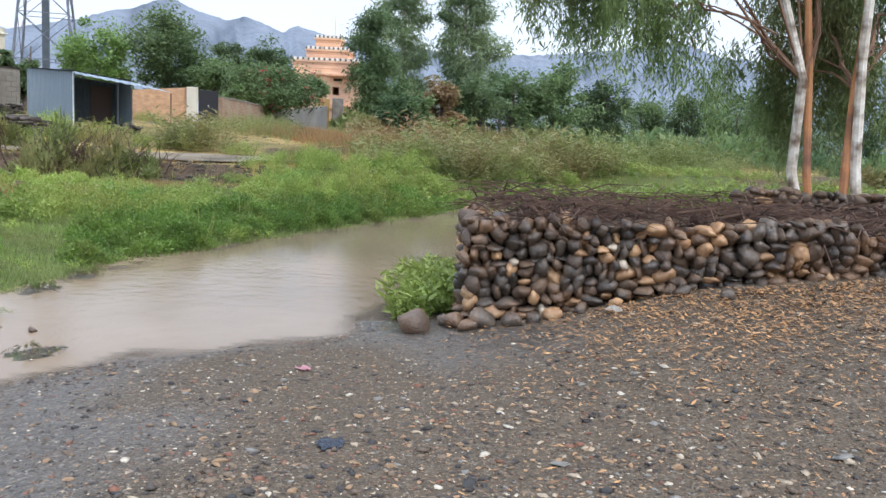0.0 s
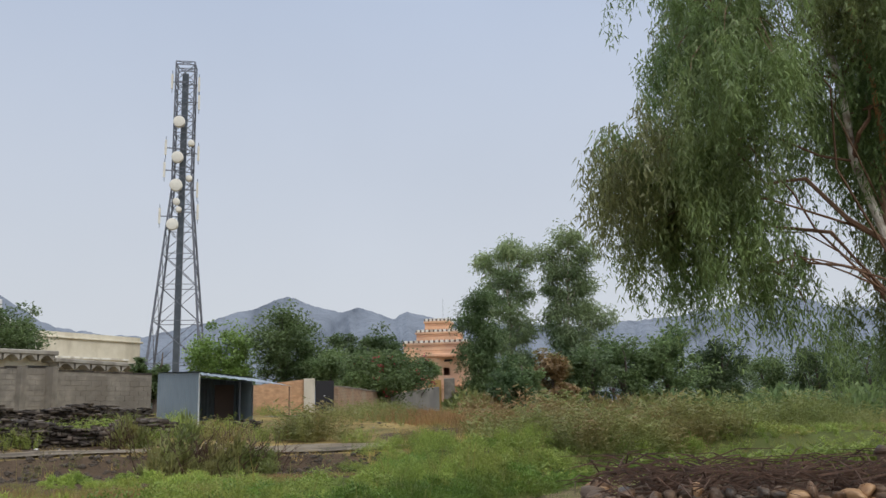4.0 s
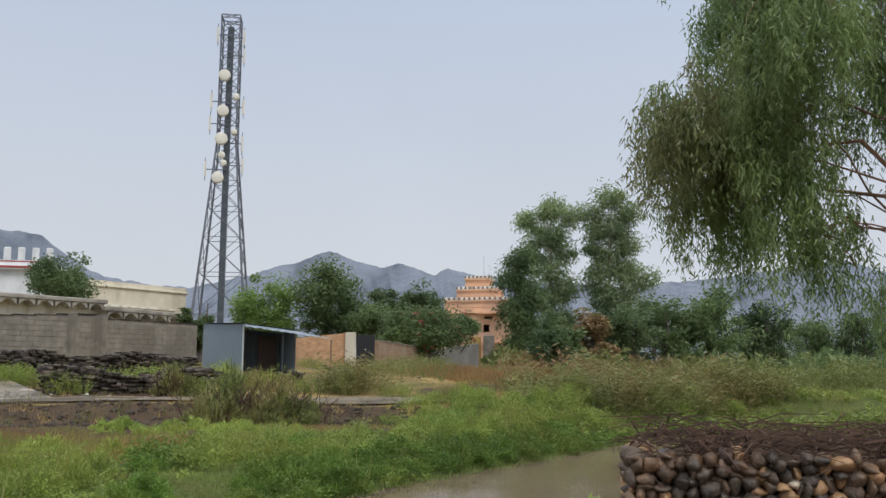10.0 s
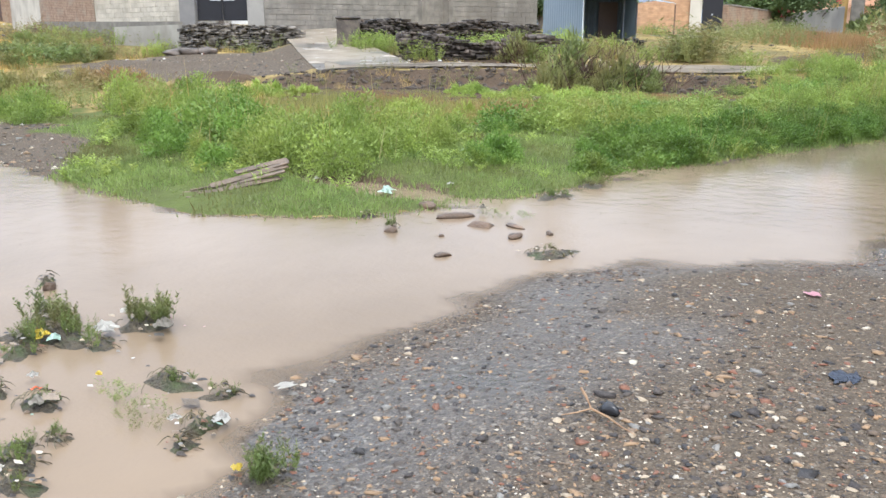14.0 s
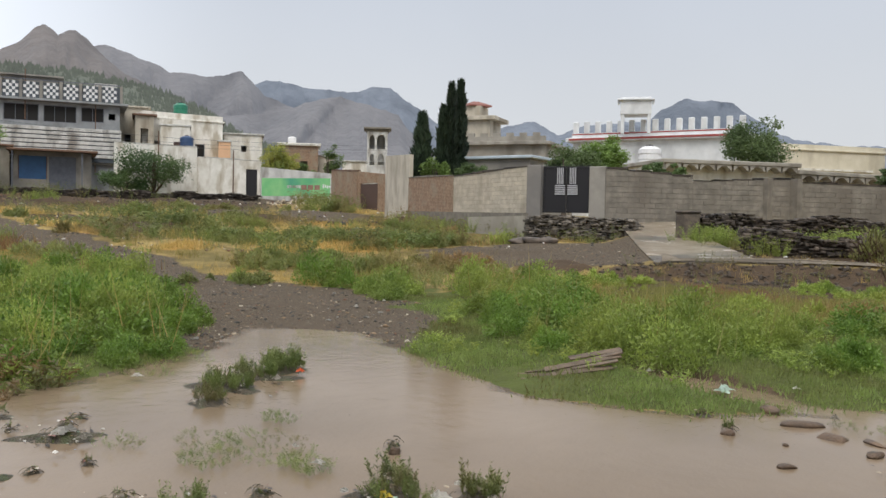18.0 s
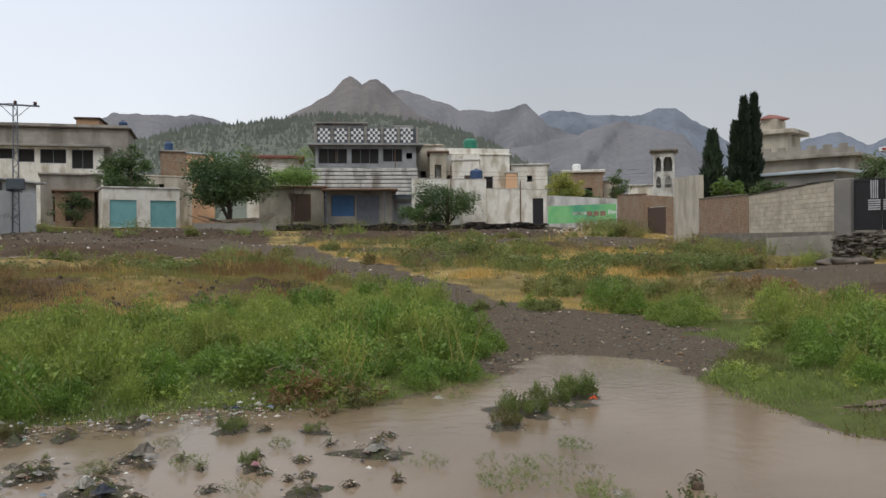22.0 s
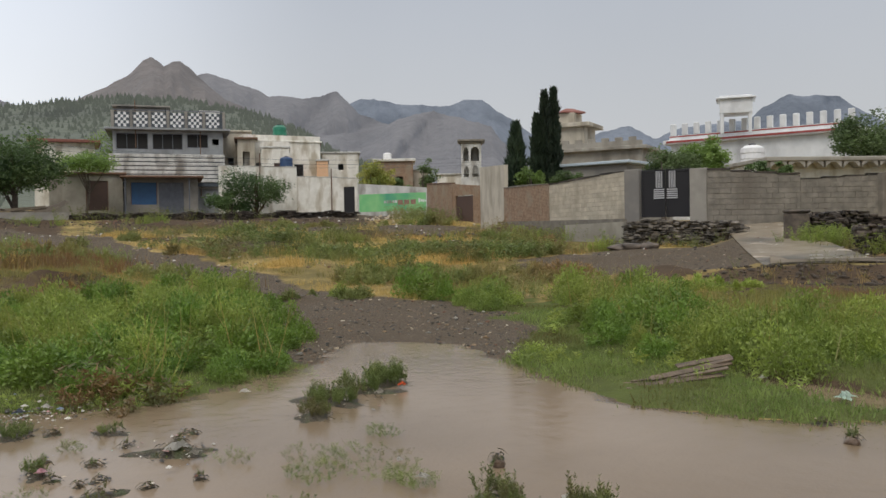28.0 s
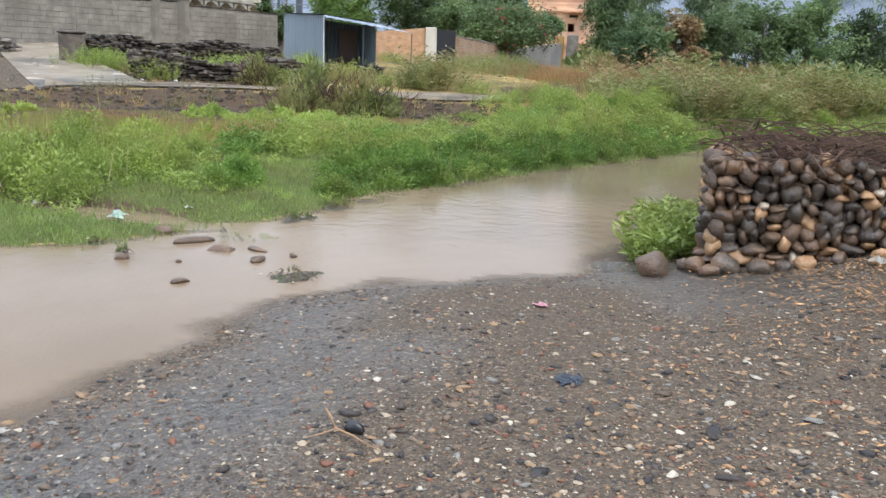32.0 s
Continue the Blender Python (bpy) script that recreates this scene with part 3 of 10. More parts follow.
# strips of the field, in degrees and metres: straw-coloured ground, low heaps of dark earth, rank weeds
STRAW = [(77.2, 81.0, 30, 37), (69.5, 73.4, 18.2, 20.4), (56.5, 65.0, 38, 43), (60.0, 66.0, 26.0, 28.5), (71.0, 75.0, 26.0, 28.0), (66.5, 70.0, 36, 38.5), (81.0, 87.0, 44, 50), (47, 56, 27.5, 29.5), (73.0, 77.5, 44, 47), (-17, -5, 25, 34), (5.5, 11, 27, 31)]
HEAPS = [(70.2, 77.2, 32, 36.5), (60.2, 65.0, 33, 36), (65.0, 69.5, 43.0, 46.5), (46.0, 52.0, 20.4, 22.6), (83.0, 88.5, 22.4, 24.4), (75.5, 82.5, 57, 63), (56.5, 61, 44.5, 47), (95, 104, 42, 47), (108, 118, 40, 46)]
WEEDY = [(57, 73, 28.6, 33.5), (60, 76, 47.5, 60), (58, 70, 22.0, 25.5), (83, 91, 29, 35), (76, 83, 23.5, 27), (55, 61, 36, 41), (92, 97, 30, 34), (66.0, 72.0, 38.5, 42.5), (50, 58, 23, 26)]


def strips(p, where, seed):
    """How far a place lies in one of the strips, with ragged edges."""
    p = np.asarray(p, float)
    az, r = np.degrees(np.arctan2(-p[:, 0], p[:, 1])), np.hypot(p[:, 0], p[:, 1])
    az = az + 1.0 * wobble(p, 0.9, seed) + 0.4 * wobble(p, 2.6, seed + 1)
    r = r + 0.8 * wobble(p, 0.7, seed + 2) + 0.35 * wobble(p, 2.2, seed + 3)
    out = np.zeros(len(p))
    for a0, a1, r0, r1 in where:
        out = np.maximum(out, sstep((az - a0) / 1.6) * sstep((a1 - az) / 1.6) * sstep((r - r0) / 0.7) * sstep((r1 - r) / 1.4))
    return out


def height(p):
    p = np.atleast_2d(np.asarray(p, float))[:, :2]
    d = river_distance(p)
    r = np.hypot(p[:, 0], p[:, 1])
    az = np.degrees(np.arctan2(-p[:, 0], p[:, 1]))
    left = np.interp(r, [12, 18, 30, 38, 50, 60, 80, 120, 400], [-0.02, 0.12, 0.7, 1.1, 1.7, 2.25, 3.45, 5.5, 9])
    rw = r + 0.7 * wobble(p, 0.42, 521) + 0.25 * wobble(p, 1.5, 522)
    west = np.interp(rw, [12, 19.6, 21.8, 26, 31, 33, 40, 50, 60, 80, 120, 400], [-0.02, 0.22, 0.88, 0.88, 0.93, 1.1, 1.22, 1.6, 2.2, 3.45, 5.5, 9]) + 0.12 * wobble(p, 0.35, 15) * sstep((r - 19.5) / 3)
    fw = sstep((az - 80) / 14)
    left = left * (1 - fw) + west * fw
    mid = np.interp(r, [10, 17, 21.4, 22.3, 25, 30, 36, 60, 120, 400], [0, 0.15, 0.24, 0.66, 0.7, 0.95, 1.42, 1.7, 2.2, 4])
    right = np.interp(r, [8, 16, 24, 40, 60, 120, 400], [0, 0.15, 0.45, 0.7, 0.65, 0.7, 1.0])
    fl, fr = sstep((az - 38) / 20), sstep((14 - az) / 14)
    far = mid * (1 - fl) * (1 - fr) + left * fl + right * fr
    far += 0.05 * wobble(p, 0.9, 3) * sstep((r - 10) / 8) + 0.08 * wobble(p, 1.3, 71) * sstep((r - 24) / 4) * sstep((90 - r) / 10) + (0.34 + 0.08 * wobble(p, 2.4, 73)) * strips(p, HEAPS, 530) + 0.12 * strips(p, STRAW, 540) + 0.09 * wobble(p, 0.3, 4) * sstep((r - 14) / 10)
    edge = WATER_Z + 0.05 * np.clip(d / 0.4, 0, 1)
    z_far = edge + sstep(d / 2.2) * (far - WATER_Z)
    near = 0.03 + 0.15 * np.maximum(0, p[:, 0] + 0.3) * sstep((p[:, 1] - 1.0) / 5) * np.exp(-np.maximum(0, p[:, 0] - 5) * 0.25) + 0.02 * wobble(p, 1.6, 8)
    near = np.minimum(near, 0.95 + 0.05 * wobble(p, 0.5, 6))
    z_near = WATER_Z - 0.004 + 0.05 * np.clip(d / 0.8, 0, 1) + 0.008 * wobble(p, 5.0, 5) + 0.002 * wobble(p, 9.0, 9) + sstep(d / 3.0) * (near - WATER_Z - 0.05)
    terrace = sstep((p[:, 1] - 7.95) / 0.2) * sstep((p[:, 0] + 0.02) / 0.2) * sstep(d / 0.8) * sstep((15 - p[:, 1]) / 4)
    z_near = np.maximum(z_near, z_near * (1 - terrace) + (0.78 + 0.04 * wobble(p, 1.0, 12)) * terrace)
    z_near = np.where(p[:, 1] > 14, np.minimum(z_near, np.maximum(right, 0.2) + 0.12), z_near)
    run = np.clip((r - 22.5) / 16.5, 0, 1)
    beside = np.maximum(0, np.radians(az - 42.8 - 2.6 * run) * r)
    shoulder = np.where((r < 32.8) & (r > 22.5) & (az > 35) & (beside < 3.0), 0.7 + 1.2 * run ** 1.2 - 0.3 * beside, -9.0)
    z_far = np.where(az > 41.5, np.maximum(z_far, shoulder), z_far)
    far_dip = 0.45 * sstep((az - 43.3) / 1.0) * sstep((57 - az) / 4) * sstep((r - 31.5) / 1.5) * sstep((36.6 - r) / 0.5)
    z_far = z_far - far_dip
    puddle = np.exp(-(((p[:, 0] + 6.9) / 1.35) ** 2 + ((p[:, 1] - 7.85) / 0.45) ** 2)) + 0.8 * np.exp(-(((p[:, 0] + 4.5) / 0.5) ** 2 + ((p[:, 1] - 10.9) / 0.6) ** 2))
    z_far = z_far - 0.3 * puddle
    land = np.where(is_near_bank(p), z_near, z_far)
    bed = WATER_Z - 0.004 - 0.05 * np.clip(-d / 0.8, 0, 1) - 0.2 * sstep(-d / 2.5) + (0.012 * wobble(p, 5.0, 5) + 0.006 * wobble(p, 9.0, 9)) * np.clip(1 + d / 1.2, 0, 1)
    return np.where(d > 0, land, bed)


def ground_z(x, y):
    return float(height([(x, y)])[0])


def grid_ground():
    """One sheet from the camera's feet to the horizon: fine near, coarse far."""
    rr = np.concatenate([np.linspace(0.05, 2, 10), np.linspace(2.08, 14, 130), np.linspace(14.15, 45, 125), np.linspace(45.4, 82, 70), np.geomspace(84, 3900, 36)])
    aa = np.radians(np.concatenate([np.linspace(-32, 128, 360), np.linspace(131, 325, 66)]))
    x, y = -np.outer(rr, np.sin(aa)), np.outer(rr, np.cos(aa))
    p = np.stack([x.ravel(), y.ravel()], 1)
    z = height(p)
    n, k = len(rr), len(aa)
    i, j = np.meshgrid(np.arange(n - 1), np.arange(k), indexing="ij")
    a, b = i * k + j, i * k + (j + 1) % k
    faces = np.stack([a.ravel(), b.ravel(), (b + k).ravel(), (a + k).ravel()], 1)
    return array_mesh("ground", np.c_[p, z], faces, M["ground"], True)


def ground_material():
    """Gravel, bare earth, short green turf and dry soil on one sheet; the sheet's own marks say where each lies."""
    m = surface("bank_ground", (0.1, 0.075, 0.035), (0.46, 0.34, 0.135), 0.9, 0.8, 0.8, 16, ratio=0.74, c3=(0.11, 0.1, 0.042), big=0.22, bumpdist=0.05)
    n, l = m.node_tree.nodes, m.node_tree.links
    b = n["Principled BSDF"]
    geo = n.new("ShaderNodeNewGeometry")
    fuzz = n.new("ShaderNodeTexNoise")
    fuzz.inputs["Scale"].default_value, fuzz.inputs["Detail"].default_value = 2.2, 6.0
    l.new(geo.outputs["Position"], fuzz.inputs["Vector"])
    colour = b.inputs["Base Color"].links[0].from_socket

    def cells(scale, stops):
        v, r = n.new("ShaderNodeTexVoronoi"), n.new("ShaderNodeValToRGB")
        v.inputs["Scale"].default_value = scale
        l.new(geo.outputs["Position"], v.inputs["Vector"])
        sp = n.new("ShaderNodeSeparateColor")
        l.new(v.outputs["Color"], sp.inputs[0])
        r.color_ramp.interpolation = "CONSTANT"
        for k, (p, c) in enumerate(stops):
            e = r.color_ramp.elements[k] if k < 2 else r.color_ramp.elements.new(p)
            e.position, e.color = p, (*c, 1)
        l.new(sp.outputs[0], r.inputs["Fac"])
        return r.outputs["Color"], v.outputs["Distance"]

    stones, dist = cells(52.0, [(0, (0.028, 0.026, 0.025)), (0.35, (0.06, 0.053, 0.046)), (0.58, (0.1, 0.083, 0.066)), (0.75, (0.036, 0.036, 0.038)), (0.84, (0.2, 0.155, 0.11)), (0.94, (0.42, 0.37, 0.3))])
    fine, _ = cells(130.0, [(0, (0.03, 0.028, 0.027)), (0.45, (0.065, 0.058, 0.05)), (0.74, (0.12, 0.1, 0.08)), (0.9, (0.36, 0.32, 0.26))])
    gm = n.new("ShaderNodeMixRGB")
    l.new(fuzz.outputs["Fac"], gm.inputs["Fac"])
    l.new(stones, gm.inputs["Color1"])
    l.new(fine, gm.inputs["Color2"])
    dry_ = n.new("ShaderNodeAttribute")
    dry_.attribute_name = "damp"
    inv, gb = n.new("ShaderNodeMapRange"), n.new("ShaderNodeMixRGB")
    inv.inputs["From Min"].default_value, inv.inputs["From Max"].default_value = 0.1, 1.0
    inv.inputs["To Min"].default_value, inv.inputs["To Max"].default_value = 0.62, 0.0
    l.new(dry_.outputs["Fac"], inv.inputs["Value"])
    l.new(inv.outputs[0], gb.inputs["Fac"])
    silt, sm = n.new("ShaderNodeMapRange"), n.new("ShaderNodeMixRGB")
    silt.inputs["From Min"].default_value, silt.inputs["To Max"].default_value = 0.3, 0.72
    l.new(dry_.outputs["Fac"], silt.inputs["Value"])
    l.new(silt.outputs[0], sm.inputs["Fac"])
    l.new(gm.outputs["Color"], sm.inputs["Color1"])
    sm.inputs["Color2"].default_value = (0.075, 0.068, 0.06, 1)
    l.new(sm.outputs["Color"], gb.inputs["Color1"])
    gb.inputs["Color2"].default_value = (0.14, 0.108, 0.076, 1)
    turf = n.new("ShaderNodeValToRGB")
    turf.color_ramp.elements[0].color, turf.color_ramp.elements[1].color = (0.05, 0.05, 0.024, 1), (0.13, 0.165, 0.045, 1)
    l.new(fuzz.outputs["Fac"], turf.inputs["Fac"])
    dirt = n.new("ShaderNodeValToRGB")
    dirt.color_ramp.elements[0].color, dirt.color_ramp.elements[1].color = (0.03, 0.022, 0.016, 1), (0.14, 0.098, 0.064, 1)
    l.new(fuzz.outputs["Fac"], dirt.inputs["Fac"])
    straw = n.new("ShaderNodeValToRGB")
    straw.color_ramp.elements[0].color, straw.color_ramp.elements[1].color = (0.3, 0.17, 0.05, 1), (0.58, 0.37, 0.12, 1)
    l.new(fuzz.outputs["Fac"], straw.inputs["Fac"])
    for attr, col in (("straw", straw.outputs["Color"]), ("turf", turf.outputs["Color"]), ("earth", dirt.outputs["Color"]), ("gravel", gb.outputs["Color"])):
        at, ad, mp, mx = n.new("ShaderNodeAttribute"), n.new("ShaderNodeMath"), n.new("ShaderNodeMapRange"), n.new("ShaderNodeMixRGB")
        at.attribute_name = attr
        ad.operation = "ADD"
        l.new(at.outputs["Fac"], ad.inputs[0])
        l.new(fuzz.outputs["Fac"], ad.inputs[1])
        mp.inputs["From Min"].default_value, mp.inputs["From Max"].default_value = 0.9, 1.1
        l.new(ad.outputs[0], mp.inputs["Value"])
        l.new(mp.outputs[0], mx.inputs["Fac"])
        l.new(colour, mx.inputs["Color1"])
        l.new(col, mx.inputs["Color2"])
        colour = mx.outputs["Color"]
        wet = mp.outputs[0]
    l.new(colour, b.inputs["Base Color"])
    bp = n["Bump"]
    b2 = n.new("ShaderNodeBump")
    b2.invert = True
    b2.inputs["Distance"].default_value = 0.02
    ms = n.new("ShaderNodeMath")
    ms.operation = "MULTIPLY"
    flat_ = n.new("ShaderNodeMapRange")
    flat_.inputs["From Min"].default_value, flat_.inputs["To Min"].default_value, flat_.inputs["To Max"].default_value = 0.2, 0.7, 0.06
    l.new(dry_.outputs["Fac"], flat_.inputs["Value"])
    l.new(flat_.outputs[0], ms.inputs[1])
    l.new(wet, ms.inputs[0])
    l.new(ms.outputs[0], b2.inputs["Strength"])
    l.new(dist, b2.inputs["Height"])
    l.new(bp.outputs[0], b2.inputs["Normal"])
    l.new(b2.outputs[0], b.inputs["Normal"])
    rough = n.new("ShaderNodeMapRange")
    rough.inputs["To Min"].default_value, rough.inputs["To Max"].default_value = 0.85, 0.22
    damp = n.new("ShaderNodeAttribute")
    damp.attribute_name = "damp"
    l.new(damp.outputs["Fac"], rough.inputs["Value"])
    l.new(rough.outputs[0], b.inputs["Roughness"])
    gloss = n.new("ShaderNodeMapRange")
    gloss.inputs["From Min"].default_value = 0.1
    gloss.inputs["To Min"].default_value, gloss.inputs["To Max"].default_value = 0.06, 0.5
    l.new(damp.outputs["Fac"], gloss.inputs["Value"])
    l.new(gloss.outputs[0], b.inputs["Specular IOR Level"])
    return m


def track(p):
    """Metres from the middle of the gravel track that leaves the ford and crosses the field."""
    line = np.array([(-12, 5.7), (-15.5, 6.8), (-18, 6.1), (-22, 6.0), (-30, 4.7), (-38, 3.6), (-48, 2.6), (-60, -4), (-66, -16)])
    best = np.full(len(p), 1e9)
    for (ax, ay), (bx, by) in zip(line, line[1:]):
        dx, dy = bx - ax, by - ay
        t = np.clip(((p[:, 0] - ax) * dx + (p[:, 1] - ay) * dy) / (dx * dx + dy * dy), 0, 1)
        best = np.minimum(best, np.hypot(p[:, 0] - ax - t * dx, p[:, 1] - ay - t * dy))
    return best


def gravel_mark(p):
    """How far a place is bare gravel: the near bank, the track, the apron below the ramp."""
    d, near = river_distance(p), is_near_bank(p)
    r = np.hypot(p[:, 0], p[:, 1])
    tr = 1 - sstep((track(p) - np.interp(r, [14, 17.5, 20, 30, 40, 55], [1.3, 1.1, 0.8, 0.9, 1.3, 2.6]) - 0.35 * wobble(p, 0.7, 11) - 0.25 * wobble(p, 2.1, 17)) / 0.7)
    ford = 1 - sstep((np.hypot(p[:, 0] + 15.2, p[:, 1] - 6.3) - 1.9 - 0.4 * wobble(p, 0.9, 16) - 0.3 * wobble(p, 2.6, 18)) / 0.8)
    apron = 1 - sstep((np.hypot(p[:, 0] + 19.5, (p[:, 1] - 18.5) * 1.15) - 3.9 - 1.0 * wobble(p, 0.6, 14) - 0.7 * wobble(p, 1.9, 19)) / 1.4)
    bare = sstep((wobble(p, 0.16, 34) - 0.35) / 0.3) * sstep((r - 50) / 6) * 0.9 + sstep((wobble(p, 0.22, 33) - 0.72) / 0.3) * sstep((r - 34) / 8) * 0.8
    g = np.maximum.reduce([tr, ford, apron, bare, 0.9 * lane(p, 6.5, 14, 42, 78), (d < 0) * 1.0])
    return np.where(near & (p[:, 1] < 8.0 + 20 * (p[:, 0] < -0.1)), 1.0, g)


def film(p):
    """Where the near bank lies under a thin film of water: a patchy belt along the shore."""
    return np.clip(0.62 - river_distance(p) / 2.4 + 0.7 * wobble(p, 1.5, 61) + 0.22 * wobble(p, 4.5, 64), 0, 1)


M["ground"] = ground_material()
land = tagged(new("ground", grid_ground()), "wet dark gravel and grassy soil of a river bank", "ground", kind="structure")
gco = np.empty(len(land.data.vertices) * 3, np.float32)
land.data.vertices.foreach_get("co", gco)
gco = gco.reshape(-1, 3)[:, :2].astype(float)
gd, gnear = river_distance(gco), is_near_bank(gco)
marks = {
    "gravel": gravel_mark(gco),
    "straw": 0.85 * strips(gco, STRAW, 540),
    "earth": np.maximum.reduce([1.0 * strips(gco, HEAPS, 530), 0.85 * lane(gco, 14, 47, 16.5, 22.6), lane(gco, 16, 44, 21.0, 22.6), lane(gco, 85, 124, 39, 80), 0.9 * lane(gco, 66, 86, 55, 80), lane(gco, 82, 124, 19.3, 22.0) * (0.75 + 0.25 * wobble(gco, 0.5, 51)), 0.8 * sstep((wobble(gco, 0.3, 53) - 0.45) / 0.3) * (np.hypot(gco[:, 0], gco[:, 1]) > 24), (gnear & (gco[:, 1] > 8)) * 0.9, np.exp(-(((gco[:, 0] + 6.6) / 1.5) ** 2 + ((gco[:, 1] - 7.9) / 0.5) ** 2)) * 0.95]),
    "damp": np.where(gnear & (gco[:, 1] < 8), 0.12 + 0.88 * film(gco), 0.1),
    "turf": ((~gnear) & (gd > 0)) * (1 - sstep((gd - 3) / 4)) * 0.75,
}
for key, value in marks.items():
    land.data.attributes.new(key, "FLOAT", "POINT").data.foreach_set("value", value.astype(np.float32))



def river_sheet():
    """The river's surface, with its own depth noted, so that the shallows let the bed show."""
    rr = np.concatenate([np.linspace(0.4, 2, 6), np.linspace(2.1, 14, 110), np.geomspace(14.4, 90, 22)])
    aa = np.radians(np.linspace(0, 360, 400, endpoint=False))
    x, y = -np.outer(rr, np.sin(aa)), np.outer(rr, np.cos(aa))
    p = np.stack([x.ravel(), y.ravel()], 1)
    n, k = len(rr), len(aa)
    i, j = np.meshgrid(np.arange(n - 1), np.arange(k), indexing="ij")
    a, b = i * k + j, i * k + (j + 1) % k
    faces = np.stack([a.ravel(), b.ravel(), (b + k).ravel(), (a + k).ravel()], 1)
    depth = WATER_Z - height(p)
    wet = depth > -0.12
    faces = faces[wet[faces].any(axis=1)]
    used = np.unique(faces)
    remap = np.full(len(p), -1)
    remap[used] = np.arange(len(used))
    me = array_mesh("river_water", np.c_[p, np.full(len(p), WATER_Z)][used], remap[faces], M["water"])
    me.attributes.new("depth", "FLOAT", "POINT").data.foreach_set("value", np.clip(depth[used] / 0.014, 0, 1).astype(np.float32))
    return me


water = tagged(new("river_water", river_sheet()), "muddy brown river water dimpled by rain", "river", kind="structure")


def ridge(name, label, crest, dist, depth, low, mat, rough, seed, jag=0.12):
    """A range of hills: crest given as (degrees, degrees up), falling towards the viewer, with gullies."""
    crest = sorted(crest)
    az = np.linspace(crest[0][0], crest[-1][0], int((crest[-1][0] - crest[0][0]) * 7) + 2)
    el = np.interp(az, [c[0] for c in crest], [c[1] for c in crest])
    r = np.random.default_rng(seed)
    e = np.zeros(len(az))
    for k in range(1, 7):
        w = np.interp(az * (0.5 * 2 ** k), np.arange(-400 * 2 ** k, 400 * 2 ** k), r.uniform(-1, 1, 800 * 2 ** k))
        e += w * jag / 1.5 ** k
    rows = 26
    verts = []
    for i in range(rows):
        f = i / (rows - 1)
        dd = dist - depth * f
        top = EYE_Z + dist * np.tan(np.radians(el + e * (1 - f)))
        z = top * (1 - f) ** 1.15 + low * f
        gul = np.zeros(len(az))
        for k in range(4):
            w = np.interp(az * (0.7 * 2 ** k) + f * (k - 1.5) * 2, np.arange(-600 * 2 ** k, 600 * 2 ** k), r.uniform(-1, 1, 1200 * 2 ** k)) if i == 0 else np.interp(az * (0.7 * 2 ** k) + f * (k - 1.5) * 3, keep[k][0], keep[k][1])
            gul += w / 1.6 ** k
        if i == 0:
            keep = [(np.arange(-600 * 2 ** k, 600 * 2 ** k), np.random.default_rng(seed + k).uniform(-1, 1, 1200 * 2 ** k)) for k in range(4)]
        dd = dd + gul * rough * math.sin(math.pi * min(1, f * 1.2 + 0.02))
        z = z + gul * rough * 0.25 * math.sin(math.pi * f)
        verts.append(np.stack([-dd * np.sin(np.radians(az)), dd * np.cos(np.radians(az)), z], 1))
    n = len(az)
    v = np.concatenate(verts)
    i, j = np.meshgrid(np.arange(rows - 1), np.arange(n - 1), indexing="ij")
    a = (i * n + j).ravel()
    faces = np.stack([a, a + 1, a + n + 1, a + n], 1)
    return tagged(new(name, array_mesh(name, v, faces, mat, True)), label, "mountain", kind="structure")


def far_rock(name, c1, c2, haze_glow, k):
    """Rock and scrub behind kilometres of damp haze, which is put in as a glow."""
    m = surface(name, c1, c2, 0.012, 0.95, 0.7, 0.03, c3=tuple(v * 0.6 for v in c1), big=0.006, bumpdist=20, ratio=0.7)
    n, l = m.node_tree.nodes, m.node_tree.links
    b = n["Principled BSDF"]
    # emission adds the pale light of the haze to the rock's own colour
    b.inputs["Emission Color"].default_value, b.inputs["Emission Strength"].default_value = (*haze_glow, 1), k
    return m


# blue-grey colours and a faint glow carry the haze of each distance
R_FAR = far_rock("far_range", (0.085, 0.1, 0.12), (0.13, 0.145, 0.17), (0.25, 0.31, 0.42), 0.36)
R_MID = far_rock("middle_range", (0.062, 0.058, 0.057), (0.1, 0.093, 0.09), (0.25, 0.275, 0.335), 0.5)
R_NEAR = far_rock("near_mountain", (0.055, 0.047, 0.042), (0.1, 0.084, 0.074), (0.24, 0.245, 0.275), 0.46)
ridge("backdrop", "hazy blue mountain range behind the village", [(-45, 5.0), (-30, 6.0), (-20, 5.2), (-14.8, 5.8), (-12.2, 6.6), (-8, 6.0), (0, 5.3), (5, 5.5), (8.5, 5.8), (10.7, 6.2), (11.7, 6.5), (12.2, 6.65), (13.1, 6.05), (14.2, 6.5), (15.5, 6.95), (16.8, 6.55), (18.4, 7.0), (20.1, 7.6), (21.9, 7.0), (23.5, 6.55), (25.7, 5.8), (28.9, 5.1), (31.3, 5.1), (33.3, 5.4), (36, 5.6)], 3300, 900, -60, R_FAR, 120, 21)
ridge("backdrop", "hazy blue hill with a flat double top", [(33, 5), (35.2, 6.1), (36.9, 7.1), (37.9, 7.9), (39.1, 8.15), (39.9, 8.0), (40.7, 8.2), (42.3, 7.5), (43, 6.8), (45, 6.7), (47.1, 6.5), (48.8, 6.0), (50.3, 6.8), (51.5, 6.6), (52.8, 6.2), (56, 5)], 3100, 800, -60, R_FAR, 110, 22)
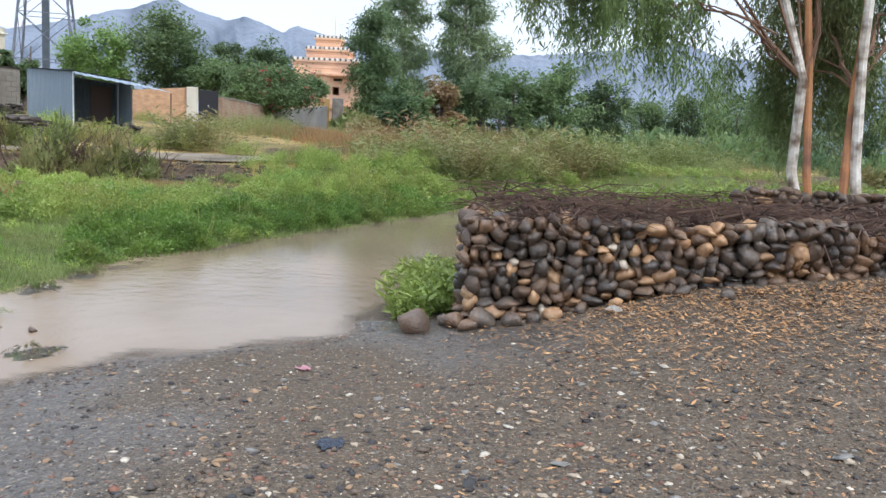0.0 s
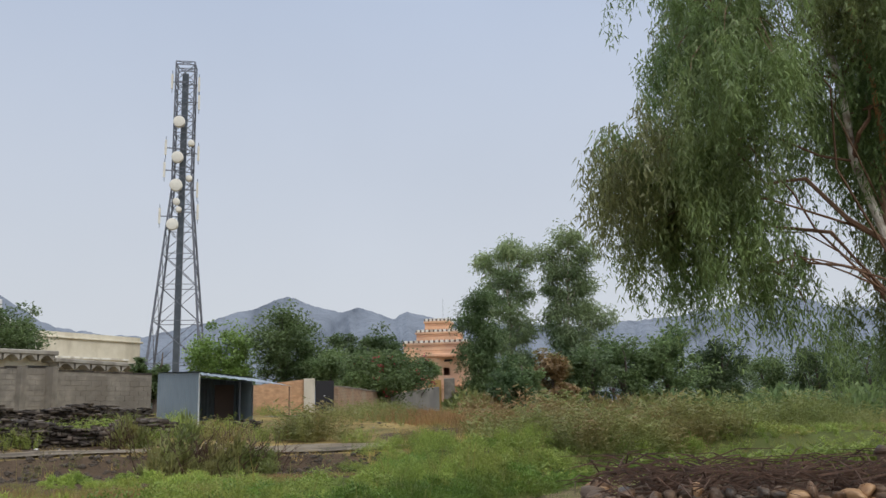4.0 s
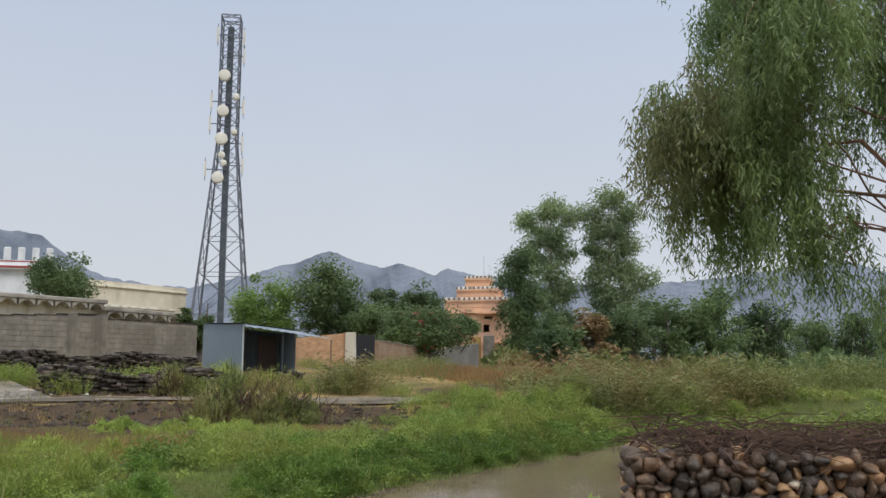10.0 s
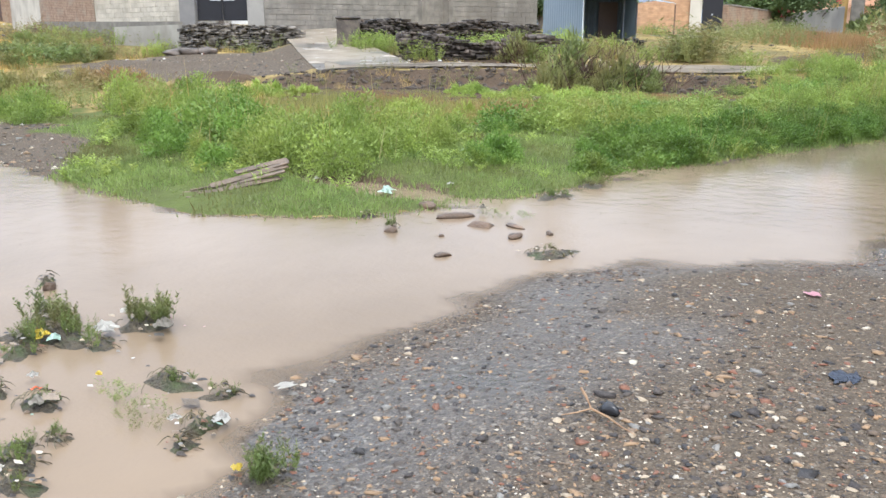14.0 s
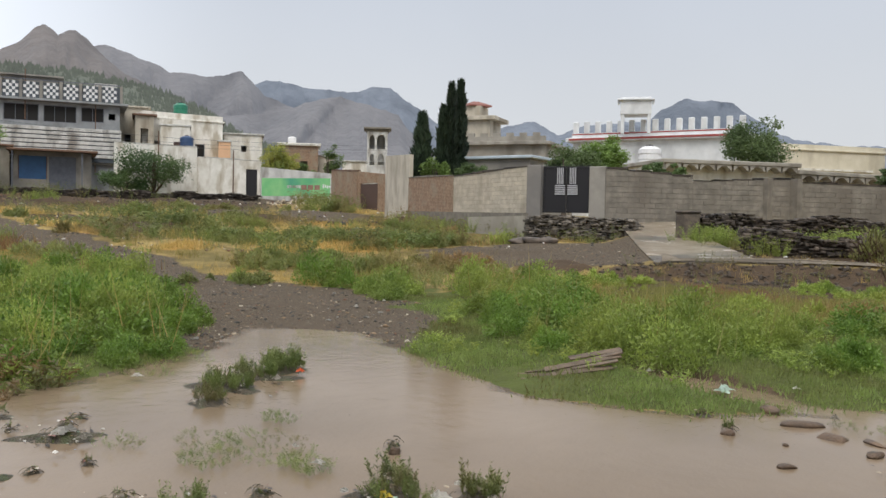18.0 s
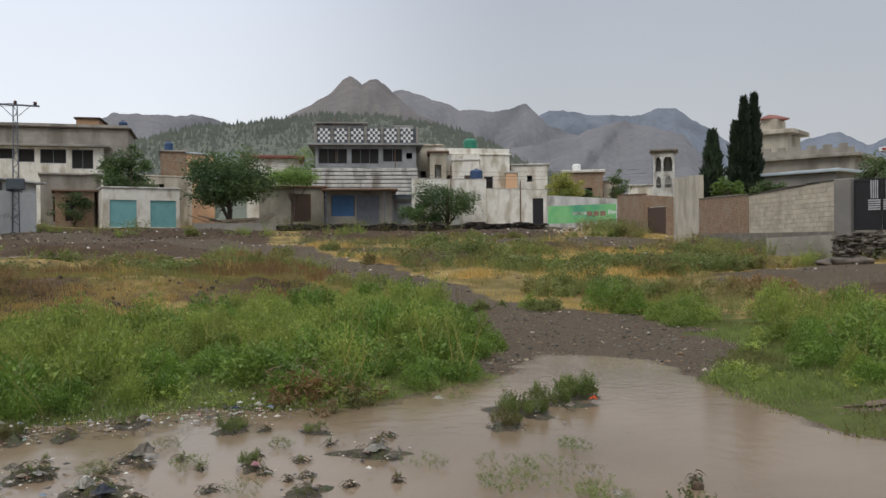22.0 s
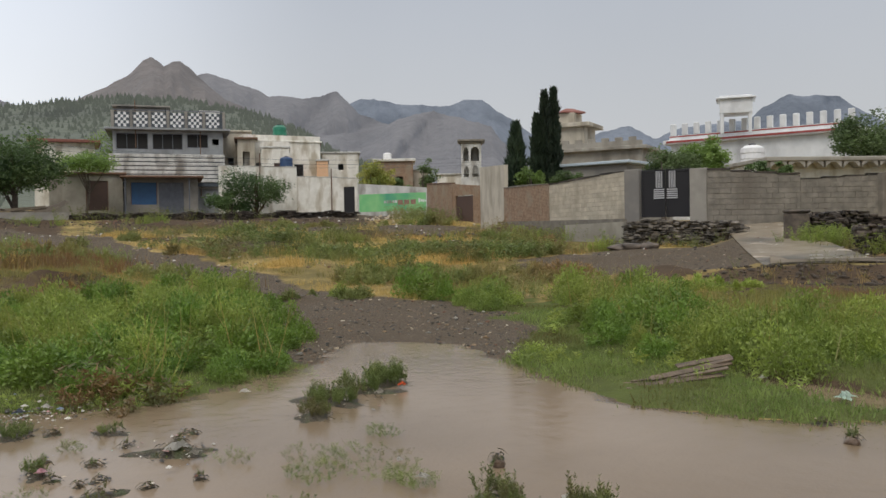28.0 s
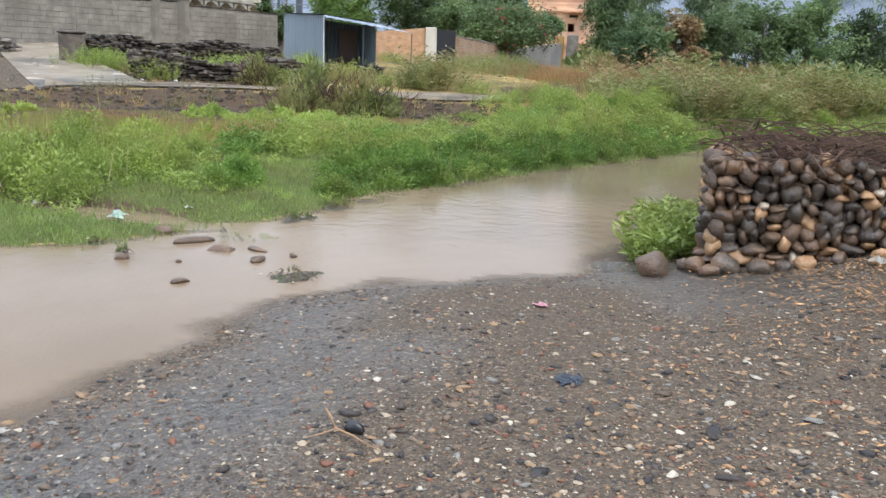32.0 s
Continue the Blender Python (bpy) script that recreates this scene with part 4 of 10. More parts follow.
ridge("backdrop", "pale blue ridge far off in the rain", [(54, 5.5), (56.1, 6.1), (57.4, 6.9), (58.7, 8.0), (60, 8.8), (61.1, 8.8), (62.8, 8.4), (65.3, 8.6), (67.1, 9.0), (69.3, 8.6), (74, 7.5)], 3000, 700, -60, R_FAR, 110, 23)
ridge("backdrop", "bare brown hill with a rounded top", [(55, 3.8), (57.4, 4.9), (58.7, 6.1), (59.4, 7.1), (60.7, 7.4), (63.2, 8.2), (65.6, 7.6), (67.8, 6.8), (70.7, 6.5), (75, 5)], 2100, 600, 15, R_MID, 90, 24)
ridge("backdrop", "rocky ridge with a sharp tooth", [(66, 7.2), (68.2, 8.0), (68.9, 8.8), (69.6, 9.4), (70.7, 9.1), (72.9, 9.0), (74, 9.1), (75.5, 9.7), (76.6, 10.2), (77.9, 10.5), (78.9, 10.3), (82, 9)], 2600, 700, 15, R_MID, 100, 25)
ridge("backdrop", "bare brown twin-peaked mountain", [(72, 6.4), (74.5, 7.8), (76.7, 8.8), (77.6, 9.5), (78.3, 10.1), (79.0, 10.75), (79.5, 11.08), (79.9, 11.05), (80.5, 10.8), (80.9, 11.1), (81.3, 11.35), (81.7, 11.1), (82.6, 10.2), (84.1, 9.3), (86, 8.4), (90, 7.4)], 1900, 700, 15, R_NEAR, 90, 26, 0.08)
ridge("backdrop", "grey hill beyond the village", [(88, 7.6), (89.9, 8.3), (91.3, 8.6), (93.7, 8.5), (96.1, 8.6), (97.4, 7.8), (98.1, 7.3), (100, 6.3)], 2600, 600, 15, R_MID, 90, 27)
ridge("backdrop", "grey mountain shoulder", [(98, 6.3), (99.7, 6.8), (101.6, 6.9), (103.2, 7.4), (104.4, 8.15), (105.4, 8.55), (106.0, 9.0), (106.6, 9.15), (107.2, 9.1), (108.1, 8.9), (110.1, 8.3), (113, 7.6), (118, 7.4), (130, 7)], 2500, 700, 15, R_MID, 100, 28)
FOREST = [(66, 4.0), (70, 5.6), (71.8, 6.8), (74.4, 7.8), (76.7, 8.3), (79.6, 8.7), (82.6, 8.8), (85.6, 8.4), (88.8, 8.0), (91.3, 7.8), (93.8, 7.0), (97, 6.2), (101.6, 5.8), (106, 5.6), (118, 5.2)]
# the wooded slope glows a little too, for the haze in front of it
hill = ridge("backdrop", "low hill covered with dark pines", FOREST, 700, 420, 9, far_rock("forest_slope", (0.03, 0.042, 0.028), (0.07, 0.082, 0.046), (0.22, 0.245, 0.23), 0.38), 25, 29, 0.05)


# ---- houses ----
def facade(bm, w, h, th, holes, y=0.0, z=0.0):
    """A wall front with openings that go through it."""
    xs = sorted({0.0, w, *[v for q in holes for v in q[:2]]})
    zs = sorted({0.0, h, *[v for q in holes for v in q[2:4]]})
    for z0, z1 in zip(zs, zs[1:]):
        run = None
        for x0, x1 in zip(xs, xs[1:]):
            cut = any(q[0] - 1e-6 <= x0 and x1 <= q[1] + 1e-6 and q[2] - 1e-6 <= z0 and z1 <= q[3] + 1e-6 for q in holes)
            if not cut:
                run = [x0, x1] if run is None else [run[0], x1]
            elif run:
                box(bm, *run, y, y + th, z + z0, z + z1)
                run = None
        if run:
            box(bm, *run, y, y + th, z + z0, z + z1)


def ring(x0, x1, z0, z1, w, y0, y1):
    """A window frame: one closed rectangular ring."""
    bm = bmesh.new()
    v = [[bm.verts.new((x, y, z)) for x, z in ((x0 + d, z0 + d), (x1 - d, z0 + d), (x1 - d, z1 - d), (x0 + d, z1 - d))] for y, d in ((y0, 0), (y0, w), (y1, w), (y1, 0))]
    for i in range(4):
        for j in range(4):
            k = (j + 1) % 4
            bm.faces.new((v[i][j], v[i][k], v[(i + 1) % 4][k], v[(i + 1) % 4][j]))
    bmesh.ops.recalc_face_normals(bm, faces=bm.faces[:])
    return bm


def house(name, label, pl, pr, z0, h, depth, mat, holes=(), roof="grey", over=0.2, roof_t=0.18, parapet=0.0, th=0.25, category="house"):
    """A block with a front from pl to pr. Each opening: x0, x1, z0, z1, what fills it."""
    m, w = facing(pl, pr, z0)
    ob = base(name, m, label, category)
    bm = bmesh.new()
    facade(bm, w, h, th, holes)
    box(bm, 0, th, th, depth, 0, h)
    box(bm, w - th, w, th, depth, 0, h)
    box(bm, th, w - th, depth - th, depth, 0, h)
    box(bm, th, w - th, th, depth - th, -0.6, 0.05)
    box(bm, 0, w, 0, depth, -1.2, -0.004)
    bmesh.ops.remove_doubles(bm, verts=bm.verts[:], dist=0.001)
    part("wall", bm, M[mat], ob)
    part("roof", boxes((-over, w + over, -over, depth + over, h + 0.004, h + roof_t), bev=0.03), M[roof], ob)
    if parapet:
        t, b = 0.15, h + roof_t + 0.004
        part("parapet", boxes((0, w, 0, t, b, b + parapet), (0, t, t, depth, b, b + parapet), (w - t, w, t, depth, b, b + parapet)), M[mat], ob)
    for x0, x1, a, b, kind in holes:
        if kind == "shutter":
            fill_shutter(ob, x0, x1, a, b, "teal")
        elif kind == "greyshutter":
            fill_shutter(ob, x0, x1, a, b, "steel")
        elif kind in M:
            d = part("door", boxes((x0 + 0.01, x1 - 0.01, 0.1, 0.15, a + 0.01, b - 0.01)), M[kind], ob)
            for xa in (x0 + 0.002, x1 - 0.06):
                part("jamb", boxes((xa, xa + 0.058, 0.05, 0.1, a, b - 0.002)), M["rust"], d)
        elif kind == "window":
            n = max(1, round((x1 - x0) / 1.1))
            fr = part("window", ring(x0 + 0.002, x1 - 0.002, a + 0.002, b - 0.002, 0.06, 0.08, 0.12), M["steel"], ob)
            for k in range(1, n):
                xm = x0 + (x1 - x0) * k / n
                part("mullion", boxes((xm - 0.025, xm + 0.025, 0.082, 0.118, a + 0.063, b - 0.063)), M["steel"], fr)
            part("pane", boxes((x0 + 0.004, x1 - 0.004, 0.125, 0.13, a + 0.004, b - 0.004)), M["dark"], fr)
    return ob, w


def fill_shutter(ob, x0, x1, a, b, mat):
    n = max(6, int((b - a) / 0.16))
    rs = part("roller_shutter", boxes((x0 + 0.004, x1 - 0.004, 0.132, 0.15, a, b)), M[mat], ob)
    for k in range(n):
        za, zb = a + (b - a) * k / n, a + (b - a) * (k + 1) / n
        part("slat", boxes((x0 + 0.004, x1 - 0.004, 0.1, 0.13, za + 0.006, zb - 0.006)), M[mat], rs)


def ridge_tank(name, label, x, y, z, r, h, mat):
    ob = base(name, pose(x, y, z), label, "water tank")
    bm = bmesh.new()
    lathe(bm, [(r * 0.97, 0), (r, h * 0.1), (r * 0.96, h * 0.3), (r, h * 0.34), (r * 0.96, h * 0.55), (r, h * 0.6), (r * 0.97, h * 0.8), (r * 0.6, h * 0.93), (r * 0.3, h * 0.96)], 18)
    part("tank_body", bm, M[mat], ob)
    bm = bmesh.new()
    lathe(bm, [(r * 0.3, h * 0.96), (r * 0.32, h * 1.0), (r * 0.2, h * 1.03)], 14)
    part("lid", bm, M["black"], ob)
    return ob


def P(az, d):
    return polar(az, d)


# garages with teal shutters
garage, gw = house("garage", "low white garage with two teal roller shutters", P(96.7, 79), P(92.15, 80), 3.55, 3.4, 6, "white", [(0.55, 2.75, 0.05, 2.4, "shutter"), (3.9, 6.1, 0.05, 2.4, "shutter")], roof="dirtywhite", over=0.12, roof_t=0.14, parapet=0.0)
house("yellow_house", "pale yellow low house behind the garages", P(94.9, 90), P(91.4, 91), 4.2, rise(4.62, 90) - 4.2, 7, "cream", [(2.4, 2.9, 3.6, 4.0, "open")], roof="cream", over=0.05)
house("brown_house", "brown house with a pale arched veranda", P(93.3, 100), P(91.7, 100), 5.0, rise(6.2, 100) - 5.0, 7, "oldbrick", [], roof="grey")
house("veranda_house", "peach house with an arched veranda", P(91.7, 100), P(90.0, 101), 5.0, rise(6.1, 100) - 5, 7, "peach", [(0.3, 1.2, 4.0, 6.4, "open"), (1.6, 2.5, 4.0, 6.4, "open")], roof="tinroof")
# two-storey house by the pole
b2, w2 = house("two_storey_house", "two-storey grey and white house with a dark band of windows", P(102.6, 94), P(96.7, 92), 4.6, 7.2, 9, "white", [(0.3, 1.7, 6.0, 7.0, "window"), (2.0, 3.5, 5.7, 7.0, "window"), (4.0, 6.4, 5.6, 7.0, "window"), (6.9, 8.9, 5.1, 7.0, "window")], roof="grey", over=0.7, roof_t=0.25)
b2b, _ = house("upper_storey", "unfinished grey cement upper storey under a flat roof", P(102.6, 94.4), P(95.2, 92.6), 12.06, rise(7.35, 94) - 12.06, 7, "cement", [], roof="earth", over=0.3, parapet=0.3)
house("brick_room", "small orange brick room on the roof", P(98.2, 93.8), P(96.9, 93.4), rise(7.35, 94) + 0.19, 0.9, 4, "brick", [], roof="earth")
house("cement_outbuilding", "low brown cement outbuilding", P(100.2, 84), P(96.8, 84), 4.0, rise(4.6, 84) - 4.0, 4, "cement", [(1.0, 2.2, 0.2, 2.4, "dark")], roof="grey")
# long shed with openings behind a white wall
b1, wb1 = house("long_building", "long low white building with a row of wide openings", P(112, 58), P(100.4, 74), 3.3, rise(4.0, 74) - 3.3, 6, "dirtywhite", [(k * 2.4 + 0.4, k * 2.4 + 2.3, 2.25, 3.35, "open") for k in range(8)], roof="dirtywhite", over=0.5, roof_t=0.16)
m, w = facing(P(112, 55), P(100.4, 71.5), 3.1)
yard = base("yard_wall", m, "smooth white-grey yard wall with faded painted writing", "wall", kind="structure")
part("wall", boxes((0, w, 0, 0.25, -1, rise(3.42, 71.5) - 3.1), bev=0.03), M["paintedwall"], yard)
bm = bmesh.new()
for k in range(13):
    box(bm, w - 5.2 + k * 0.25, w - 5.2 + k * 0.25 + 0.14, -0.006, -0.002, 0.85 + 0.1 * math.sin(k * 2.1), 1.1 + 0.1 * math.sin(k * 1.3))
part("faded_writing", bm, M["grey"], yard)
# big house with checkered parapet
b3l, b3r = P(83.55, 88), P(76.9, 88)
zb3 = 4.0
b3, w3 = house("big_house", "tall house with a checkered balustrade and white striped balcony", b3l, b3r, zb3, rise(6.75, 88) - zb3, 9, "bluegrey", [(0.3, 3.2, 6.2, 7.75, "window"), (3.6, 6.4, 6.2, 7.75, "window"), (6.8, 8.8, 6.4, 7.75, "window"), (9.2, 9.8, 6.7, 7.3, "open")], roof="bluegrey", over=0.7, roof_t=0.22)
for k in range(7):
    part("balcony_slat", boxes((-0.35, w3 + 0.1, -0.62, -0.5, 3.0 + k * 0.4, 3.0 + k * 0.4 + 0.31), bev=0.02), M["dirtywhite"], b3, "white balcony board")
part("balcony_back", boxes((-0.3, w3, -0.5, -0.3, 2.6, 5.7)), M["tindark"], b3)
part("balcony_floor", boxes((-0.35, w3 + 0.1, -0.3, -0.004, 2.4, 2.58)), M["grey"], b3)
hb = rise(6.75, 88) - zb3 + 0.31
squares = []
for mat_ in ("tindark", "whitepaint"):
    me = bpy.data.meshes.new("square")
    bm = boxes((0, 0.245, -0.05, 0.05, 0, 0.275))
    bm.to_mesh(me)
    bm.free()
    me.materials.append(M[mat_])
    squares.append(me)
for s in range(6):
    xa = 0.25 + s * 1.68
    for i in range(5):
        for j in range(5):
            sq = new("square", squares[(i + j) % 2])
            sq.parent = b3
            sq.matrix_local = pose(xa + i * 0.25, 0, hb + 0.05 + j * 0.28)
    part("post", boxes((xa - 0.36, xa - 0.08, -0.12, 0.12, hb, hb + 1.6), bev=0.02), M["grey"], b3)
part("post", boxes((10.2, 10.45, -0.12, 0.12, hb, hb + 1.6), bev=0.02), M["grey"], b3)
part("balustrade", boxes((0, w3, 0.06, 0.12, hb, hb + 1.45)), M["tindark"], b3)
part("hand_rail", boxes((0, w3, -0.06, 0.14, hb + 1.604, hb + 1.68)), M["steel"], b3)
part("roof_room", boxes((0.3, 4.8, 2.0, 6, hb, hb + 2.2), (-0.1, 5.3, 1.6, 6.4, hb + 2.204, hb + 2.35)), M["grey"], b3)
part("stair_tower", boxes((w3 - 2.2, w3 - 0.2, 1, 4, hb, hb + 1.9)), M["dirtywhite"], b3)
# shop below the big house
shop, ws = house("shop", "small cement shop with a blue sign and grey shutter", P(82.8, 82), P(78.5, 82), 3.75, 3.3, 5, "grey", [(0.35, 2.6, 0.9, 2.9, "blue"), (2.75, 4.9, 0.1, 2.9, "greyshutter")], roof="rust", over=0.5, roof_t=0.2)
part("porch_post", boxes((-0.1, 0.0, -1.5, -1.4, -1.5, 3.2)), M["steel"], shop)
part("porch_post", boxes((5.3, 5.4, -1.5, -1.4, -1.5, 3.2)), M["steel"], shop)
part("porch_roof", boxes((-0.5, 6.3, -1.8, -0.52, 3.25, 3.36)), M["rust"], shop)
part("plinth", boxes((-0.4, 6.2, -2.0, -0.01, -1.2, -0.05)), M["darkstone"], shop)
house("doorway_house", "low house with a brown door beneath a vine", P(87.2, 84), P(83.0, 84), 3.5, rise(4.0, 84) - 3.5, 5, "cement", [(3.0, 4.9, 0.7, 3.4, "brown")], roof="rust", over=0.3)
house("tiled_house", "old house with a red sheet roof", P(88.0, 95), P(84.6, 95), 4.5, rise(5.9, 95) - 4.5, 6, "white", [], roof="tile", over=0.6, roof_t=0.3)
# white houses
house("white_house", "weathered white house with a plain parapet", P(75.6, 90), P(70.7, 92), 4.3, rise(6.2, 90) - 4.3, 8, "white", [(5.2, 6.2, 3.5, 4.8, "window"), (1.2, 2.1, 3.6, 4.9, "open")], roof="white", over=0.15, parapet=0.5)
house("yellow_annexe", "narrow yellowish upper room", P(77.0, 93), P(75.2, 93), 4.3, rise(6.75, 93) - 4.3, 6, "cream", [(0.6, 1.2, 4.2, 5.6, "open"), (1.6, 2.2, 4.2, 5.6, "open")], roof="cream")
house("orange_house", "small house with one orange wall", P(70.6, 98), P(68.2, 98), 4.5, rise(5.4, 98) - 4.5, 6, "white", [(1.8, 2.4, 4.5, 5.2, "open")], roof="dirtywhite")
ridge_tank("water_tank", "green plastic water tank on a flat roof", *P(73.3, 91.6), rise(6.2, 90) + 0.19, 0.72, 1.7, "greentank")
ridge_tank("water_tank", "dark blue water tank on a roof", *P(92.8, 102), rise(6.2, 100) + 0.19, 0.5, 1.2, "bluetank")
ridge_tank("water_tank", "blue water tank on the upper roof", *P(95.5, 95), rise(7.35, 94) + 0.19, 0.45, 1.1, "bluetank")


def straight_wall(name, label, pl, pr, z0, z1l, z1r, mat, th=0.23, cap=None, openings=()):
    """A wall whose top may slope; returns it."""
    m, w = facing(pl, pr, z0)
    ob = base(name, m, label, "wall", kind="structure")
    bm = bmesh.new()
    xs = sorted({0.0, w, *[v for q in openings for v in q[:2]]})
    for x0, x1 in zip(xs, xs[1:]):
        ta, tb = (z1l + (z1r - z1l) * x / w - z0 for x in (x0, x1))
        bottom = -1.5
        for q in openings:
            if q[0] - 1e-6 <= x0 and x1 <= q[1] + 1e-6:
                bottom = q[2]
        if bottom > min(ta, tb) - 0.02:
            continue
        v = [bm.verts.new(p) for p in ((x0, 0, bottom), (x1, 0, bottom), (x1, th, bottom), (x0, th, bottom), (x0, 0, ta), (x1, 0, tb), (x1, th, tb), (x0, th, ta))]
        for q in ((3, 2, 1, 0), (4, 5, 6, 7), (0, 1, 5, 4), (1, 2, 6, 5), (2, 3, 7, 6), (3, 0, 4, 7)):
            bm.faces.new([v[i] for i in q])
    part("wall", bm, M[mat], ob)
    if cap:
        bm = bmesh.new()
        n = int(w / 0.9)
        for k in range(n):
            x0, x1 = w * k / n, w * (k + 1) / n
            t = z1l + (z1r - z1l) * (x0 + x1) / 2 / w - z0
            h = random.uniform(0.03, 0.09)
            box(bm, x0 + 0.01, x1 - 0.01, -0.03, th + 0.03, t + 0.002, t + h)
        part("coping", bm, M[cap], ob)
    return ob, w


straight_wall("wall_plaster", "stained pale plaster wall beside the stone retaining wall", P(54.6, 38.2), P(50.85, 35.7), 0.75, 1.9, 1.98, "cement", th=0.3)
ww1, _ = straight_wall("wall_white", "stained whitewashed yard wall", P(77.2, 79), P(72.25, 80), 3.6, rise(4.6, 79), rise(4.5, 80), "white", cap="dirtywhite")
ridge_tank("water_tank", "dark blue water tank behind the white wall", *P(72.9, 81), rise(4.5, 81), 0.6, 1.0, "bluetank")
ww2, w_ = straight_wall("wall_white", "whitewashed yard wall with a black door", P(72.2, 79.5), P(68.3, 78), 3.4, rise(3.9, 79.5), rise(3.75, 78), "white", openings=[(4.3, 5.3, 2.6)], cap="dirtywhite")
part("door", boxes((4.31, 5.29, 0.08, 0.13, 0.15, 2.59)), M["black"], ww2)
gr, wg = straight_wall("wall_green", "yard wall painted green with white lettering", P(68.25, 77), P(63.7, 74), 3.2, rise(3.4, 77), rise(3.1, 74), "dirtywhite")
part("painted_field", boxes((0.1, wg - 0.1, -0.006, -0.001, 0.45, 2.0)), M["green"], gr, "green painted field")
bm = bmesh.new()
for k in range(5):
    box(bm, 2.55 + k * 0.27, 2.55 + k * 0.27 + 0.2, -0.012, -0.007, 1.15, 1.4)
part("faded_writing", bm, M["dirtywhite"], gr)
bm = bmesh.new()
for k in range(3):
    box(bm, 3.9 + k * 0.62, 3.9 + k * 0.62 + 0.5, -0.012, -0.007, 1.0, 1.42)
part("painted_mark", bm, M["fadedred"], gr, "faded red painted marks")
bm = bmesh.new()
for k in range(4):
    box(bm, 5.9 + k * 0.2, 5.9 + k * 0.2 + 0.14, -0.012, -0.007, 1.15 + 0.06 * (k % 2), 1.5 - 0.05 * k)
part("faded_writing", bm, M["whitepaint"], gr)
# brick yard with brown gate
bk, wk = straight_wall("wall_brick", "old brown brick yard wall", P(63.7, 68), P(62.0, 62), 2.6, rise(3.3, 68), rise(3.3, 62), "oldbrick", cap="rust")
bk2, wk2 = straight_wall("wall_brick", "old brown brick wall round a brown metal gate", P(61.97, 62), P(60.1, 59), 2.3, rise(3.3, 62), rise(3.15, 59), "oldbrick", openings=[(0.35, 2.6, 2.0)])
part("gate", boxes((0.36, 2.59, 0.05, 0.1, -0.1, 1.95)), M["brown"], bk2, "brown metal gate")
cr, _ = straight_wall("wall_cream", "tall cream plastered wall end", P(60.15, 54), P(58.55, 50), 1.9, rise(4.35, 54), rise(4.5, 50), "cream")
# smaller roofs and rooms among the white houses
house("white_block", "small white block with a stepped parapet", P(74.5, 86), P(72.7, 86), 4.2, rise(5.75, 86) - 4.2, 5, "white", [(1.2, 1.9, 3.4, 4.6, "brown")], roof="dirtywhite", over=0.1, parapet=0.45)
house("stair_room", "cream stair room with a dark doorway", P(76.0, 89), P(74.9, 89), 4.2, rise(6.3, 89) - 4.2, 4, "cream", [(0.5, 1.2, 4.6, 6.0, "open")], roof="rust", over=0.3)
house("dark_roofed_room", "weathered room under a dark overhanging slab", P(72.4, 93), P(70.9, 93), 4.4, rise(6.05, 93) - 4.4, 5, "dirtywhite", [(0.4, 1.2, 4.3, 5.4, "open")], roof="rust", over=0.45)
house("orange_room", "small room with an ochre painted wall", P(70.95, 89), P(70.2, 89), 4.3, rise(4.9, 89) - 4.3, 4, "peach", [], roof="dirtywhite", over=0.1)
house("low_dark_house", "low brown house with a pale cornice", P(67.1, 101), P(64.6, 101), 4.8, rise(4.85, 101) - 4.8, 6, "oldbrick", [(0.6, 1.4, 2.6, 3.6, "open"), (2.4, 3.2, 2.6, 3.6, "open")], roof="white", over=0.3, roof_t=0.3)
ridge_tank("water_tank", "small white domed water tank on a roof", *P(66.3, 103), rise(4.85, 101) + 0.31, 0.5, 0.95, "whitepaint")
house("pale_flat_house", "pale flat-roofed house behind the brick yard", P(65.6, 104), P(63.6, 104), 4.8, rise(4.2, 104) - 4.8, 6, "cream", [(1.0, 1.9, 2.2, 3.2, "open")], roof="dirtywhite", over=0.2)
house("brick_store", "low brick store behind the garages", P(99.4, 82), P(97.2, 82), 4.0, rise(3.6, 82) - 4.0, 3, "oldbrick", [(0.8, 1.7, 0.2, 2.0, "dark")], roof="rust", over=0.3)
for az0, dd, e0, e1 in ((74.6, 78.9, 2.0, 5.4), (70.0, 78.5, 2.0, 4.4), (78.3, 87.9, 3.0, 8.0), (82.2, 87.9, 6.0, 8.6)):
    c = P(az0, dd)
    bm = bmesh.new()
    tube(bm, [(c.x, c.y, rise(e0, dd) - 0.5), (c.x, c.y, rise(e1, dd))], [0.05, 0.045], 6)
    tagged(link_bm("service_pole", bm, M["rust"]), "thin rusty service pole beside a house", "pole", "poles among the houses")
# tall chimney-like minaret tower
mz0 = 5.0
mn = base("stair_tower", facing(P(61.4, 98), P(60.0, 98), mz0)[0], "slender white tower with arched openings and a flat cap", "tower")
wt = 2.3
ht = rise(6.3, 98) - mz0
bm = bmesh.new()
facade(bm, wt, ht - 0.6, 0.2, [h_ for x0, x1, za, zb in ((0.3, 0.85, 3.0, 4.3), (1.25, 1.95, 3.0, 4.3), (0.25, 0.85, ht - 2.6, ht - 1.0), (1.1, 2.05, ht - 2.6, ht - 1.0)) for h_ in ((x0, x1, za, zb - 0.4), (x0 + 0.06, x1 - 0.06, zb - 0.4, zb - 0.2), (x0 + 0.14, x1 - 0.14, zb - 0.2, zb - 0.08), (x0 + 0.22, x1 - 0.22, zb - 0.08, zb))])
box(bm, 0, 0.2, 0.2, 2.3, 0, ht - 0.6)
box(bm, wt - 0.2, wt, 0.2, 2.3, 0, ht - 0.6)
